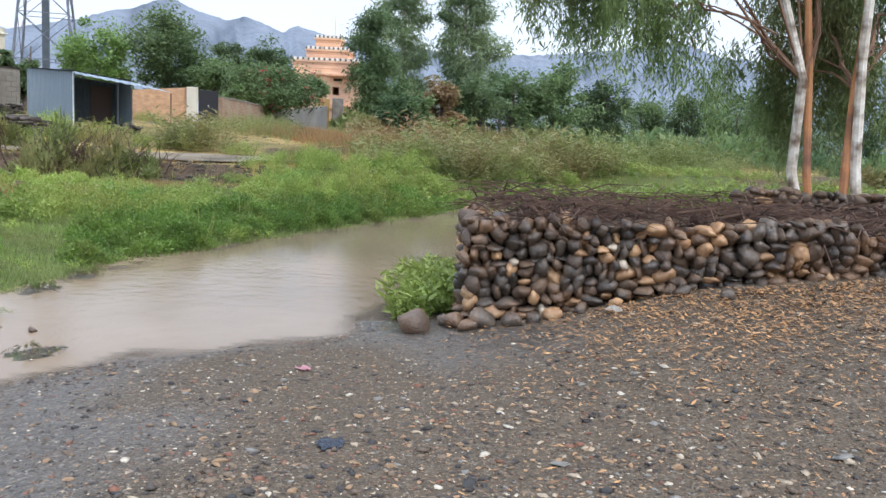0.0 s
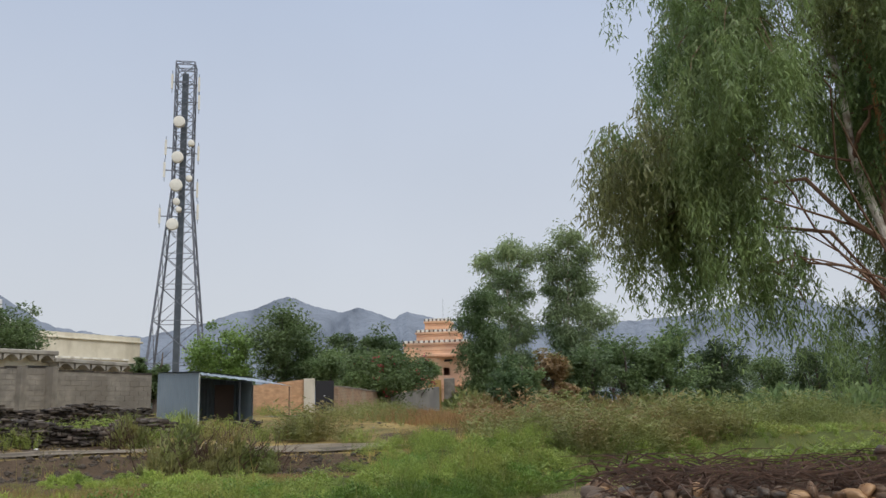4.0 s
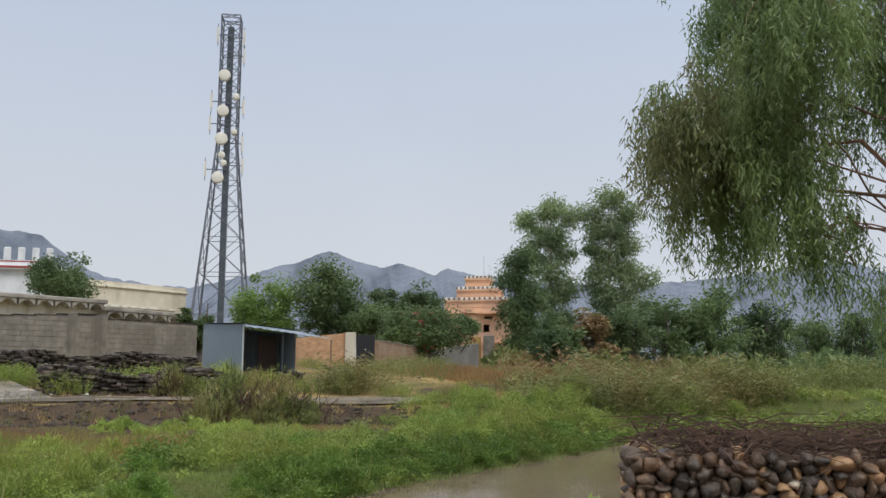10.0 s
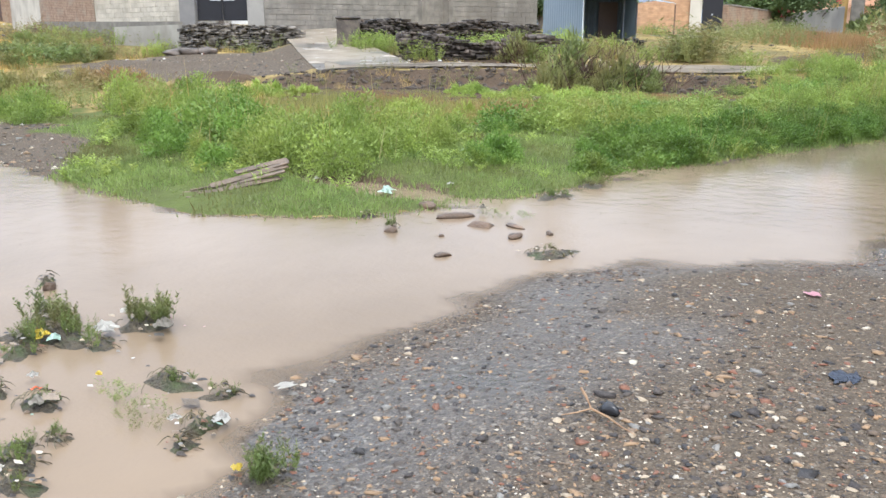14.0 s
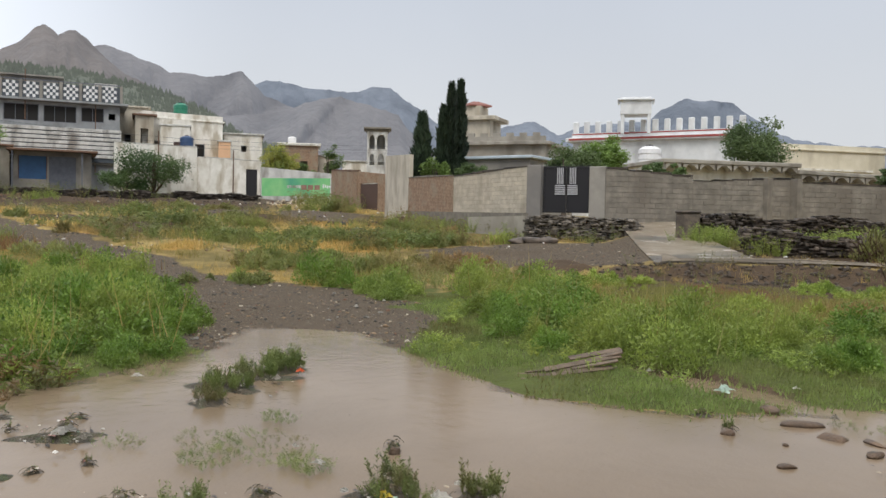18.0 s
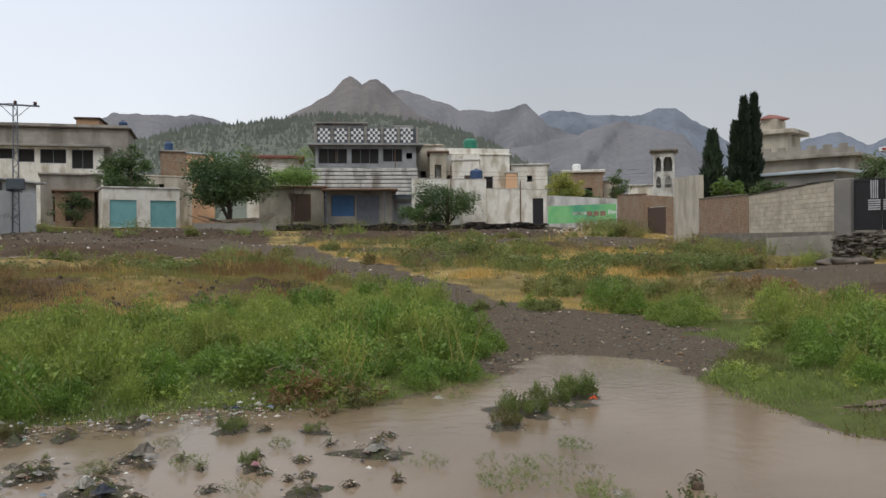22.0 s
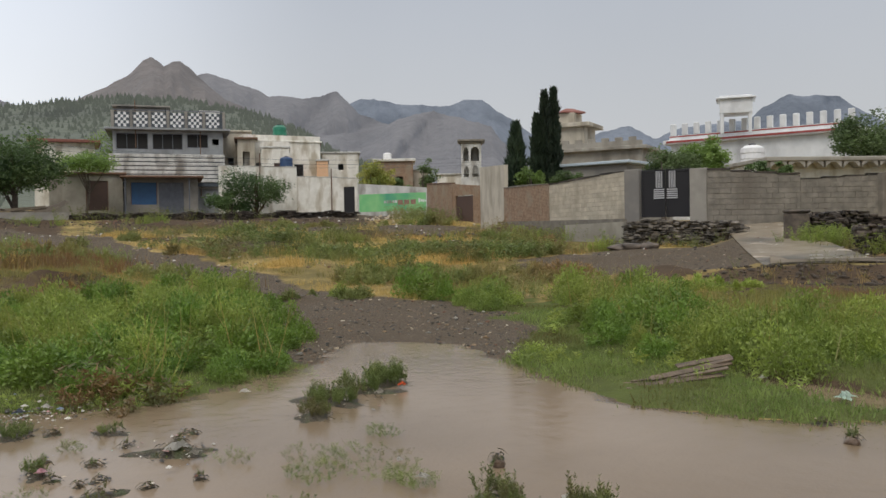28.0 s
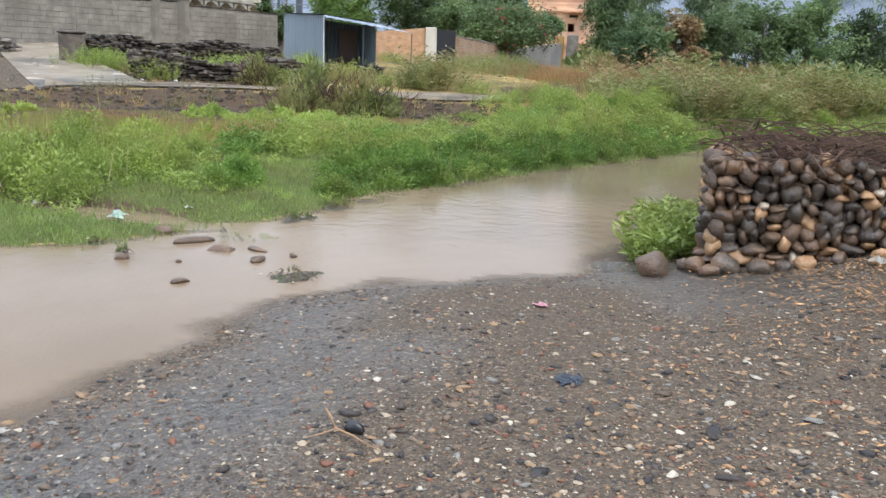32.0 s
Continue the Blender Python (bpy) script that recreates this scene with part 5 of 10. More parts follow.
box(bm, 0.2, wt - 0.2, 2.1, 2.3, 0, ht - 0.6)
part("shaft", bm, M["dirtywhite"], mn)
part("cap", boxes((-0.15, wt + 0.15, -0.15, 2.45, ht - 0.596, ht - 0.4), (-0.4, wt + 0.4, -0.4, 2.7, ht - 0.39, ht - 0.15), bev=0.04), M["mortar"], mn)
house("white_terrace", "low white terrace house", P(63.0, 100), P(59.0, 100), 4.6, rise(3.9, 100) - 4.6, 6, "white", [], roof="dirtywhite")

# ---- compound behind the gate ----
gate_l, gate_r = P(49.75, 37.6), P(46.65, 37.2)
sill = 2.13


def course_wall(name, label, pl, pr, z0, z1l, z1r, mat, bw=0.42, bh=0.2, th=0.2, joint="mortar"):
    """A wall of concrete blocks: mortar core, and each block an object of its own."""
    ob, w = straight_wall(name, label, pl, pr, z0, z1l, z1r, joint, th, cap="darkstone")
    ob.children[0].name = "core"
    meshes = []
    for k in range(4):
        bm = boxes((0, bw - 0.012, -0.012 - 0.003 * k, -0.002, 0, bh - 0.014), bev=0.005)
        me = bpy.data.meshes.new("block")
        bm.to_mesh(me)
        bm.free()
        me.materials.append(M[mat])
        meshes.append(me)
    rows = int((max(z1l, z1r) - z0) / bh)
    for j in range(rows):
        x = -bw / 2 if j % 2 else 0.0
        while x < w - 0.05:
            xa = max(0.01, x)
            top = (z1l + (z1r - z1l) * (xa + 0.2) / w) - z0
            full = min(x + bw, w) - xa
            if (j + 1) * bh <= top + 0.04 and full > 0.1:
                b = new("block", meshes[random.randrange(4)])
                b.parent = ob
                b.matrix_local = pose(xa, 0, j * bh) @ Matrix.Diagonal((full / bw, 1, 1, 1))
            x += bw
    return ob, w


cw_corner = P(50.75, 37.9)
# left arm: brick part then pale blocks, up to the gate's corner
straight_wall("wall_brick", "old brick boundary wall", P(58.6, 49.5), P(55.65, 44), 2.3, rise(2.95, 49.5), rise(3.15, 44), "oldbrick", cap="mortar")
straight_wall("wall_footing", "dark cement footing of the boundary wall", P(58.7, 49), P(50.9, 37.7), 1.2, 2.24, 2.12, "mortar", th=0.3)
lw, lwn = course_wall("wall_blocks", "pale concrete block boundary wall", P(55.6, 44), cw_corner, 2.14, rise(3.1, 44), rise(3.85, 37.9), "paleblock", 0.5, 0.2, joint="palemortar")
gp = base("gate_pillar", facing(cw_corner, gate_l, 0.9)[0], "grey cement gate pillar", "pillar", "gate pillars", "structure")
part("pillar", boxes((0, 0.66, -0.05, 0.4, 0, rise(3.95, 37.8) - 0.9), bev=0.02), M["grey"], gp)
gp2 = base("gate_pillar", facing(gate_r, P(45.6, 37.0), 0.9)[0], "grey cement gate pillar", "pillar", "gate pillars", "structure")
part("pillar", boxes((-0.03, 0.7, -0.05, 0.4, 0, rise(3.9, 37.2) - 0.9), bev=0.02), M["grey"], gp2)
m, gwid = facing(gate_l, gate_r, sill)
gate = base("metal_gate", m, "black metal double gate with silver bars and grilles", "gate")
gh = rise(3.9, 37.4) - sill
for s, (xa, xb) in enumerate(((0.02, gwid / 2 - 0.01), (gwid / 2 + 0.01, gwid - 0.02))):
    leaf = part("gate_leaf", boxes((xa, xb, 0.1, 0.15, 0.03, gh), (xa, xa + 0.06, 0.07, 0.098, 0.03, gh), (xb - 0.06, xb, 0.07, 0.098, 0.03, gh), (xa + 0.062, xb - 0.062, 0.07, 0.098, 0.03, 0.12), (xa + 0.062, xb - 0.062, 0.07, 0.098, gh - 0.1, gh), bev=0.004), M["black"], gate)
    c = gwid / 2 + (-0.27 if s == 0 else 0.27)
    for k in range(4):
        part("upright_bar", boxes((c - 0.13 + k * 0.075, c - 0.13 + k * 0.075 + 0.04, 0.05, 0.068, gh * 0.62, gh * 0.97)), M["silver"], leaf)
    for k in range(5):
        part("cross_bar", boxes((c - 0.22, c + 0.22, 0.045, 0.066, gh * 0.4 + k * 0.088, gh * 0.4 + k * 0.088 + 0.055)), M["silver"], leaf)
bm = bmesh.new()
for k in range(26):
    x = 0.06 + (gwid - 0.12) * k / 25
    tube(bm, [(x, 0.12, gh + 0.002), (x, 0.12, gh + 0.12)], [0.014, 0.003], 4)
part("spikes", bm, M["black"], gate)
# right arm of the compound
ra = [P(45.65, 36.9), P(40.2, 38.5), P(34.2, 40.5), P(28.4, 43.5)]
course_wall("wall_blocks", "grey concrete block boundary wall", ra[0], ra[1], 1.75, rise(3.82, 36.9), rise(3.25, 38.5), "block", 0.5, 0.22)
course_wall("wall_blocks", "grey concrete block boundary wall", ra[1], ra[2], 1.75, rise(3.0, 38.5), rise(3.14, 40.5), "block", 0.5, 0.22)
course_wall("wall_blocks", "grey concrete block boundary wall", ra[2], ra[3], 1.75, rise(2.95, 40.5), rise(2.65, 43.5), "block", 0.5, 0.22)
bm = bmesh.new()
for q in ((35.9, 39.9, 3.24), (34.2, 40.4, 3.2)):
    p = P(q[0], q[1] - 0.05)
    box(bm, p.x - 0.2, p.x + 0.2, p.y - 0.05, p.y + 0.3, 1.2, rise(q[2] - 0.03, q[1]))
tagged(link_bm("wall_pier", bm, M["block"]), "grey block piers in the boundary wall", "pillar", kind="structure")


# white hall with scalloped eaves behind the wall
def scalloped(pl, pr, z0, ztop, n, mat="white"):
    m, w = facing(pl, pr, z0)
    ob = base("scalloped_hall", m, "long white hall with a weathered scalloped eave", "house")
    h = ztop - z0
    part("wall", boxes((0, w, 0.5, 6, 0, h - 0.25), (0.9, 1.25, 0.46, 0.499, h - 1.5, h - 1.0)), M[mat], ob)
    part("vent", boxes((0.9, 1.25, 0.44, 0.458, h - 1.5, h - 1.0), (w * 0.42, w * 0.42 + 0.35, 0.44, 0.495, h - 1.5, h - 1.0)), M["dark"], ob)
    part("roof", boxes((-0.2, w + 0.2, -0.42, 6.2, h - 0.24, h), bev=0.04), M["cement"], ob)
    bm = bmesh.new()
    for k in range(n):
        x0, x1 = w * k / n, w * (k + 1) / n
        pts = [(x0, h - 0.25)] + [(x0 + (x1 - x0) * (0.06 + 0.88 * i / 8), h - 0.25 - 0.3 * (1 - math.sin(math.pi * i / 8)) - 0.03) for i in range(9)] + [(x1, h - 0.25)]
        f0 = [bm.verts.new((x, -0.35, z)) for x, z in pts]
        f1 = [bm.verts.new((x, 0.3, z)) for x, z in pts]
        for i in range(len(pts) - 1):
            bm.faces.new((f0[i], f0[i + 1], f1[i + 1], f1[i]))
        up = [bm.verts.new((x, -0.35, h - 0.245)) for x, z in pts]
        for i in range(1, len(pts) - 2):
            bm.faces.new((f0[i], f0[i + 1], up[i + 1], up[i]))
    bmesh.ops.remove_doubles(bm, verts=bm.verts[:], dist=0.001)
    part("scalloped_eave", bm, M["cement"], ob)
    return ob


scalloped(P(42.1, 49), P(34.2, 53), 1.6, rise(4.25, 51), 8)
scalloped(P(34.1, 53), P(29.7, 58), 1.6, rise(3.55, 55), 5)
house("cream_hall", "long cream building with horizontal ledges", P(35.0, 85), P(29.2, 92), 2.5, rise(4.8, 88) - 2.5, 10, "palecream", [], roof="palecream", parapet=0.4)
for k in range(3):
    part("ledge", boxes((0, 9.9, -0.18, -0.004, 3.2 + k * 0.75, 3.38 + k * 0.75)), M["white"], bpy.data.objects["cream_hall"])
# white house with posts on its parapet and a water tower
wh, ww = house("white_villa", "white villa with a red-striped parapet and row of round-topped posts", P(47.8, 74), P(37.0, 70), 3.0, rise(5.6, 72) - 3.0, 10, "cleanwhite", [(9.4, 11.4, 1.8, 3.4, "window"), (5.0, 6.6, 1.8, 3.4, "window")], roof="cleanwhite", over=0.5, roof_t=0.35)
zt = rise(5.6, 72) - 3.0 + 0.36
part("parapet_stripe", boxes((-0.2, ww + 0.2, -0.55, -0.505, zt - 0.25, zt - 0.1)), M["red"], wh, "red painted stripe")
part("parapet", boxes((0, ww, -0.3, -0.1, zt, zt + 0.35)), M["cleanwhite"], wh)
part("parapet_stripe", boxes((0, ww, -0.31, -0.302, zt + 0.2, zt + 0.3)), M["red"], wh, "red painted stripe")
for k in range(15):
    x = 0.3 + k * (ww - 0.6) / 14
    bm = boxes((x - 0.23, x + 0.23, -0.3, -0.02, zt + 0.352, zt + 1.3), bev=0.05)
    part("parapet_post", bm, M["cleanwhite"], wh)
wtp = base("roof_water_tower", facing(P(44.9, 70), P(42.75, 70), zt + 3.0)[0], "white water tower on four posts with a pagoda cap", "water tower")
wz = rise(8.35, 70) - zt - 3.0
for px_, py_ in ((0.15, 0.1), (2.2, 0.1), (0.15, 2.1), (2.2, 2.1)):
    part("post", boxes((px_, px_ + 0.25, py_, py_ + 0.25, 0.0, wz - 1.35), bev=0.02), M["cleanwhite"], wtp)
part("tank_room", boxes((0.1, 2.5, 0.05, 2.4, wz - 1.346, wz - 0.25), bev=0.03), M["cleanwhite"], wtp, "white tank room")
part("cap", boxes((-0.15, 2.75, -0.2, 2.65, wz - 0.246, wz - 0.12), (0.1, 2.5, 0.05, 2.4, wz - 0.116, wz + 0.02), bev=0.03), M["cleanwhite"], wtp)
ridge_tank("water_tank", "white plastic water tank", *P(42.9, 58), rise(3.9, 58), 0.75, 1.4, "whitepaint")
# tall house with tower rooms and a crenellated parapet behind the cypresses
h6, w6 = house("crenellated_house", "grey house with a crenellated parapet", P(55.6, 62), P(49.6, 60), 2.6, rise(5.2, 61) - 2.6, 9, "cement", [(1.0, 4.2, 3.1, 3.5, "open")], roof="cement", over=0.4, roof_t=0.25)
z6 = rise(5.2, 61) - 2.6 + 0.26
bm = boxes((0, w6, -0.1, 0.1, z6, z6 + 0.35))
for k in range(7):
    box(bm, k * w6 / 7 + 0.05, k * w6 / 7 + 0.55, -0.1, 0.1, z6 + 0.352, z6 + 0.6)
part("parapet", bm, M["cement"], h6)
part("tower_room", boxes((0.1, 2.3, 1.0, 3.6, z6, z6 + 1.65), (-0.2, 2.8, 0.6, 4.0, z6 + 1.654, z6 + 1.95), bev=0.03), M["cream"], h6)
part("upper_room", boxes((0.0, 1.5, 1.2, 3.0, z6 + 1.954, z6 + 2.75), bev=0.02), M["cream"], h6)
bm = bmesh.new()
lathe(bm, [(1.35, 0), (1.3, 0.1), (0.3, 0.4)], 4, (0.75, 2.1, z6 + 2.754))
part("tiled_cap", bm, M["tile"], h6)
house("tin_shed", "low grey building with a ribbed sheet roof", P(54.8, 52), P(50.6, 50), 2.4, rise(4.3, 51) - 2.4, 5, "grey", [], roof="tinroof", over=0.3)


# ---- telecom tower ----
def lattice_tower(x, y, z0, z1, a0, a1):
    ob = base("telecom_tower", pose(x, y, z0, 0, 0, 20), "tall galvanised steel lattice telecom tower with dish antennas", "tower")
    h = z1 - z0
    kink = 0.62

    def half(f):
        return a0 + (a1 - a0) * min(1, f / kink)
    levels = [0]
    while levels[-1] < 1:
        levels.append(min(1.0, levels[-1] + 1.5 * half(levels[-1]) / h + 0.012))
    for s in ((1, 1), (-1, 1), (-1, -1), (1, -1)):
        bm = bmesh.new()
        tube(bm, [(s[0] * half(f), s[1] * half(f), h * f) for f in (0, kink, 1)], [0.13, 0.09, 0.07], 6)
        part("leg", bm, M["steel"], ob)
    cs = ((1, 1), (-1, 1), (-1, -1), (1, -1))
    for face in range(4):
        p, q = cs[face], cs[(face + 1) % 4]
        for f0, f1 in zip(levels, levels[1:]):
            a, b = half(f0), half(f1)
            A, B = (p[0] * a, p[1] * a, h * f0), (q[0] * a, q[1] * a, h * f0)
            C, D = (p[0] * b, p[1] * b, h * f1), (q[0] * b, q[1] * b, h * f1)
            for ends in ((A, D), (B, C), (C, D)):
                bm = bmesh.new()
                tube(bm, list(ends), [0.045, 0.045], 4)
                part("brace", bm, M["steel"], ob)
    part("cable_ladder", boxes((-0.35, 0.25, -0.3, 0.3, 0, h * 0.97)), M["tindark"], ob, "dark bundle of cables on a ladder")
    return ob, half, h


TD = 90.0
tp = polar(27.0, TD)
tz0, tz1 = 2.0, rise(22.2, TD)
_, t_half, t_h = lattice_tower(tp.x, tp.y, tz0, tz1, 2.9, 0.95)
for el, side, r in ((18.4, -0.45, 0.6), (16.2, -0.5, 0.6), (14.45, -0.55, 0.64), (11.95, -0.75, 0.6), (17.1, 0.8, 0.34), (14.9, 0.7, 0.32), (13.4, -0.45, 0.36), (12.9, -0.2, 0.3)):
    zz = rise(el, TD)
    d = tagged(base("dish_antenna", pose(tp.x, tp.y, zz, 0, 0, 27.0 - 4) @ pose(side, -t_half((zz - tz0) / t_h) - 0.35, 0), "round white microwave dish antenna on the tower", "antenna"), group="dishes on the tower")
    bm = bmesh.new()
    lathe(bm, [(r * 0.55, -0.35), (r * 0.98, -0.25), (r, 0.12), (r * 0.9, 0.2), (r * 0.4, 0.25)], 22)
    bmesh.ops.rotate(bm, verts=bm.verts, matrix=Matrix.Rotation(radians(90), 3, "X"))
    part("drum", bm, M["dish"], d)
    part("bracket", boxes((-0.06, 0.06, 0.3, 0.8, -0.06, 0.06)), M["steel"], d)
for el, side in ((21.0, -1.35), (20.9, 1.35), (19.8, 1.4), (16.9, -1.75), (16.6, 1.5), (15.5, -1.8), (14.3, 1.5), (12.6, -2.1), (12.9, 1.6)):
    zz = rise(el, TD)
    d = tagged(base("panel_antenna", pose(tp.x, tp.y, zz, 0, 0, 23) @ pose(side, -0.6, 0), "slim pale sector panel antenna on the tower", "antenna"), group="panels on the tower")
    part("panel", boxes((-0.11, 0.11, -0.06, 0.06, -0.8, 0.8), bev=0.02), M["dish"], d)
    part("mount_pipe", boxes((-0.03, 0.03, 0.062, 0.12, -1.2, 1.2)), M["steel"], d)
    part("bracket", boxes((min(0, -side), max(0, -side), 0.122, 0.18, -0.05, 0.05)), M["steel"], d)


# ---- tin shed with awning, brick wall and gates ----
s_bl, s_fl, s_fr = P(28.0, 36.0), P(25.55, 34.0), P(22.25, 34.6)
zs = 1.42
m, sw = facing(s_fl, s_fr, zs)
shed = base("tin_shed", m, "small blue-grey corrugated tin shed with an awning", "shed")
inv = m.inverted()
bl = inv @ Vector((s_bl.x, s_bl.y, zs))
hl = rise(2.75, 34.0) - zs


def sheet(bm, a, b, z0, z1a, z1b, th=0.03, n=24):
    """A corrugated sheet wall from a to b."""
    a, b = Vector(a), Vector(b)
    d = (b - a).normalized()
    nrm = Vector((-d.y, d.x))
    k = max(4, int((b - a).length / 0.07))
    front, rear = [], []
    for i in range(k + 1):
        p = a + (b - a) * i / k
        o = nrm * (0.012 if i % 2 else -0.012)
        t = z1a + (z1b - z1a) * i / k
        front.append((bm.verts.new((*(p + o), z0)), bm.verts.new((*(p + o), t))))
        rear.append((bm.verts.new((*(p + o + nrm * th), z0)), bm.verts.new((*(p + o + nrm * th), t))))
    for i in range(k):
        bm.faces.new((front[i][0], front[i + 1][0], front[i + 1][1], front[i][1]))
        bm.faces.new((rear[i + 1][0], rear[i][0], rear[i][1], rear[i + 1][1]))
        bm.faces.new((front[i][1], front[i + 1][1], rear[i + 1][1], rear[i][1]))
    for r in (0, k):
        bm.faces.new((front[r][0], front[r][1], rear[r][1], rear[r][0]))


bm = bmesh.new()
sheet(bm, (bl.x, bl.y), (0, 0), -0.4, hl + 0.1, hl)
part("side_wall", bm, M["tin"], shed, "blue-grey corrugated side wall")
back_y = max(bl.y, 1.9)
bm = bmesh.new()
sheet(bm, (sw, back_y), (bl.x, bl.y), -0.4, hl - 0.2, hl + 0.1)
part("back_wall", bm, M["tin"], shed, "blue-grey corrugated back wall")
bm = bmesh.new()
sheet(bm, (sw, 0.0), (sw, back_y), -0.4, hl - 0.25, hl - 0.2)
part("side_wall", bm, M["tin"], shed, "blue-grey corrugated side wall")
part("door", boxes((1.0, 1.75, 1.3, 1.36, -0.3, hl - 0.4)), M["brown"], shed, "dark brown door")
bm = bmesh.new()
sheet(bm, (0.15, 1.42), (sw - 0.05, 1.42), -0.4, hl - 0.12, hl - 0.28)
part("inner_wall", bm, M["tindark"], shed, "dark recessed front")
for x, y, hh in ((0.02, -0.02, hl), (1.55, -0.1, hl - 0.35), (sw, -0.06, hl - 0.45)):
    bm = bmesh.new()
    tube(bm, [(x, y, -0.4), (x, y, hh)], [0.03, 0.03], 6)
    part("post", bm, M["whitepaint"] if x < 0.1 else M["steel"], shed)
bm = bmesh.new()
v = [bm.verts.new(p) for p in ((bl.x - 0.15, bl.y + 0.1, hl + 0.14), (-0.1, -0.12, hl + 0.05), (sw + 0.1, 0.0, hl - 0.16), (sw + 0.1, back_y + 0.1, hl - 0.1))]
bm.faces.new(v)
bmesh.ops.solidify(bm, geom=bm.faces[:], thickness=0.05)
part("roof", bm, M["tindark"], shed)
bm = bmesh.new()
ax = inv @ Vector((*P(19.75, 33.3), rise(1.85, 33.3)))
al = inv @ Vector((*P(25.35, 32.7), rise(2.62, 32.7)))
ends = [((0.0, -0.06, hl + 0.02), tuple(al)), ((sw + 0.1, 0.25, hl - 0.2), tuple(ax))]
k = 20
rows = []
for i in range(k + 1):
    f = i / k
    a = Vector(ends[0][0]).lerp(Vector(ends[1][0]), f) + Vector((0, 0, 0.015 if i % 2 else -0.015))
    b = Vector(ends[0][1]).lerp(Vector(ends[1][1]), f) + Vector((0, 0, 0.015 if i % 2 else -0.015))
    rows.append((bm.verts.new(a), bm.verts.new(b)))
for r, s in zip(rows, rows[1:]):
    bm.faces.new((r[0], r[1], s[1], s[0]))
bmesh.ops.solidify(bm, geom=bm.faces[:], thickness=0.02)
part("awning", bm, M["tinroof"], shed, "pale corrugated awning sheet")
bm = bmesh.new()
tube(bm, [(ax.x - 0.1, ax.y, -1.2), (ax.x - 0.1, ax.y, ax.z - 0.03)], [0.03, 0.03], 6)
part("awning_post", bm, M["rust"], shed)
# brick wall, pillar, black gate and old wall beyond
bw_, bww = straight_wall("wall_brick", "orange brick yard wall on a cement plinth", P(22.3, 42), P(19.0, 42.3), 1.55, rise(1.9, 42), rise(2.25, 42.3), "brick")
part("plinth", boxes((0, bww, -0.03, -0.002, -1.0, 0.05)), M["grey"], bw_)
bm = bmesh.new()
nb = 0
for j in range(22):
    x = 0.0 - (0.12 if j % 2 else 0)
    while x < bww - 0.03:
        xa, xb = max(0.004, x), min(x + 0.235, bww)
        if xb - xa > 0.05 and (j + 1) * 0.085 + 0.06 < (rise(1.9, 42) + (rise(2.25, 42.3) - rise(1.9, 42)) * xa / bww) - 1.55:
            box(bm, xa, xb - 0.012, -0.012, -0.001, 0.06 + j * 0.085, 0.06 + j * 0.085 + 0.073)
        x += 0.235
tagged(part("brick_courses", bm, M["brick"], bw_, "orange bricks"), kind="stuff")
pp = base("gate_pillar", facing(P(19.0, 42.2), P(18.25, 42.2), 0.9)[0], "pale cement gate pillar", "pillar", kind="structure")
part("pillar", boxes((0, 0.52, -0.05, 0.4, 0, rise(2.3, 42.2) - 0.9), bev=0.02), M["cream"], pp)
gg = base("metal_gate", facing(P(18.2, 42.3), P(16.85, 42.8), 1.6)[0], "plain black metal gate", "gate")
part("gate_leaf", boxes((0.02, 0.99, 0.1, 0.15, 0.03, rise(2.15, 42.5) - 1.6), bev=0.005), M["black"], gg)
part("latch", boxes((0.45, 0.5, 0.06, 0.098, 0.85, 0.92)), M["silver"], gg)
straight_wall("wall_brick", "weathered brick wall sloping away beneath a creeper", P(16.8, 42.8), P(13.4, 52), 1.5, rise(1.75, 42.8), rise(1.2, 52), "oldbrick", cap="mortar")
straight_wall("wall_grey", "low grey cement wall along the lane", P(13.4, 52), P(10.2, 62), 1.4, rise(1.15, 52), rise(1.6, 62), "grey")
yg = base("yellow_gate", facing(P(11.0, 66), P(9.9, 67), 1.4)[0], "ochre painted metal gate at the lane", "gate")
part("gate_leaf", boxes((0, 1.4, 0, 0.06, 0, 2.6), bev=0.01), M["ochre"], yg)

gp = base("gate_pillar", facing(P(9.9, 66.5), P(9.1, 66.5), 1.2)[0], "rough stone pillar beside the ochre gate", "pillar", kind="structure")
part("pillar", boxes((0.02, 0.85, 0, 0.5, 0, 2.9), bev=0.05), M["mortar"], gp)

# ---- peach house with stepped, crenellated turret ----
cz = 1.3
castle = base("peach_house", facing(P(14.4, 82), P(8.35, 80), cz)[0], "peach painted house with a stepped crenellated turret", "house")
cwid = facing(P(14.4, 82), P(8.35, 80), cz)[1]
ch = rise(3.6, 80) - cz
bm = bmesh.new()
facade(bm, cwid, ch, 0.25, [(cwid - 1.9, cwid - 1.1, 0.3, 2.0), (cwid - 2.2, cwid - 1.6, 3.6, 4.3), (2.2, 3.0, 3.0, 4.4)])
box(bm, 0, 0.25, 0.25, 8, 0, ch)
box(bm, cwid - 0.25, cwid, 0.25, 8, 0, ch)
box(bm, 0.25, cwid - 0.25, 7.75, 8, 0, ch)
bmesh.ops.remove_doubles(bm, verts=bm.verts[:], dist=0.001)
part("wall", bm, M["peach"], castle)
part("door_panel", boxes((cwid - 1.89, cwid - 1.11, 0.1, 0.16, 0.3, 1.98)), M["brown"], castle)
part("cornice", boxes((-0.2, cwid + 0.25, -0.25, 8.2, ch + 0.004, ch + 0.25), (cwid - 3.2, cwid + 0.1, -0.15, -0.004, 2.3, 2.5), bev=0.03), M["peach"], castle)


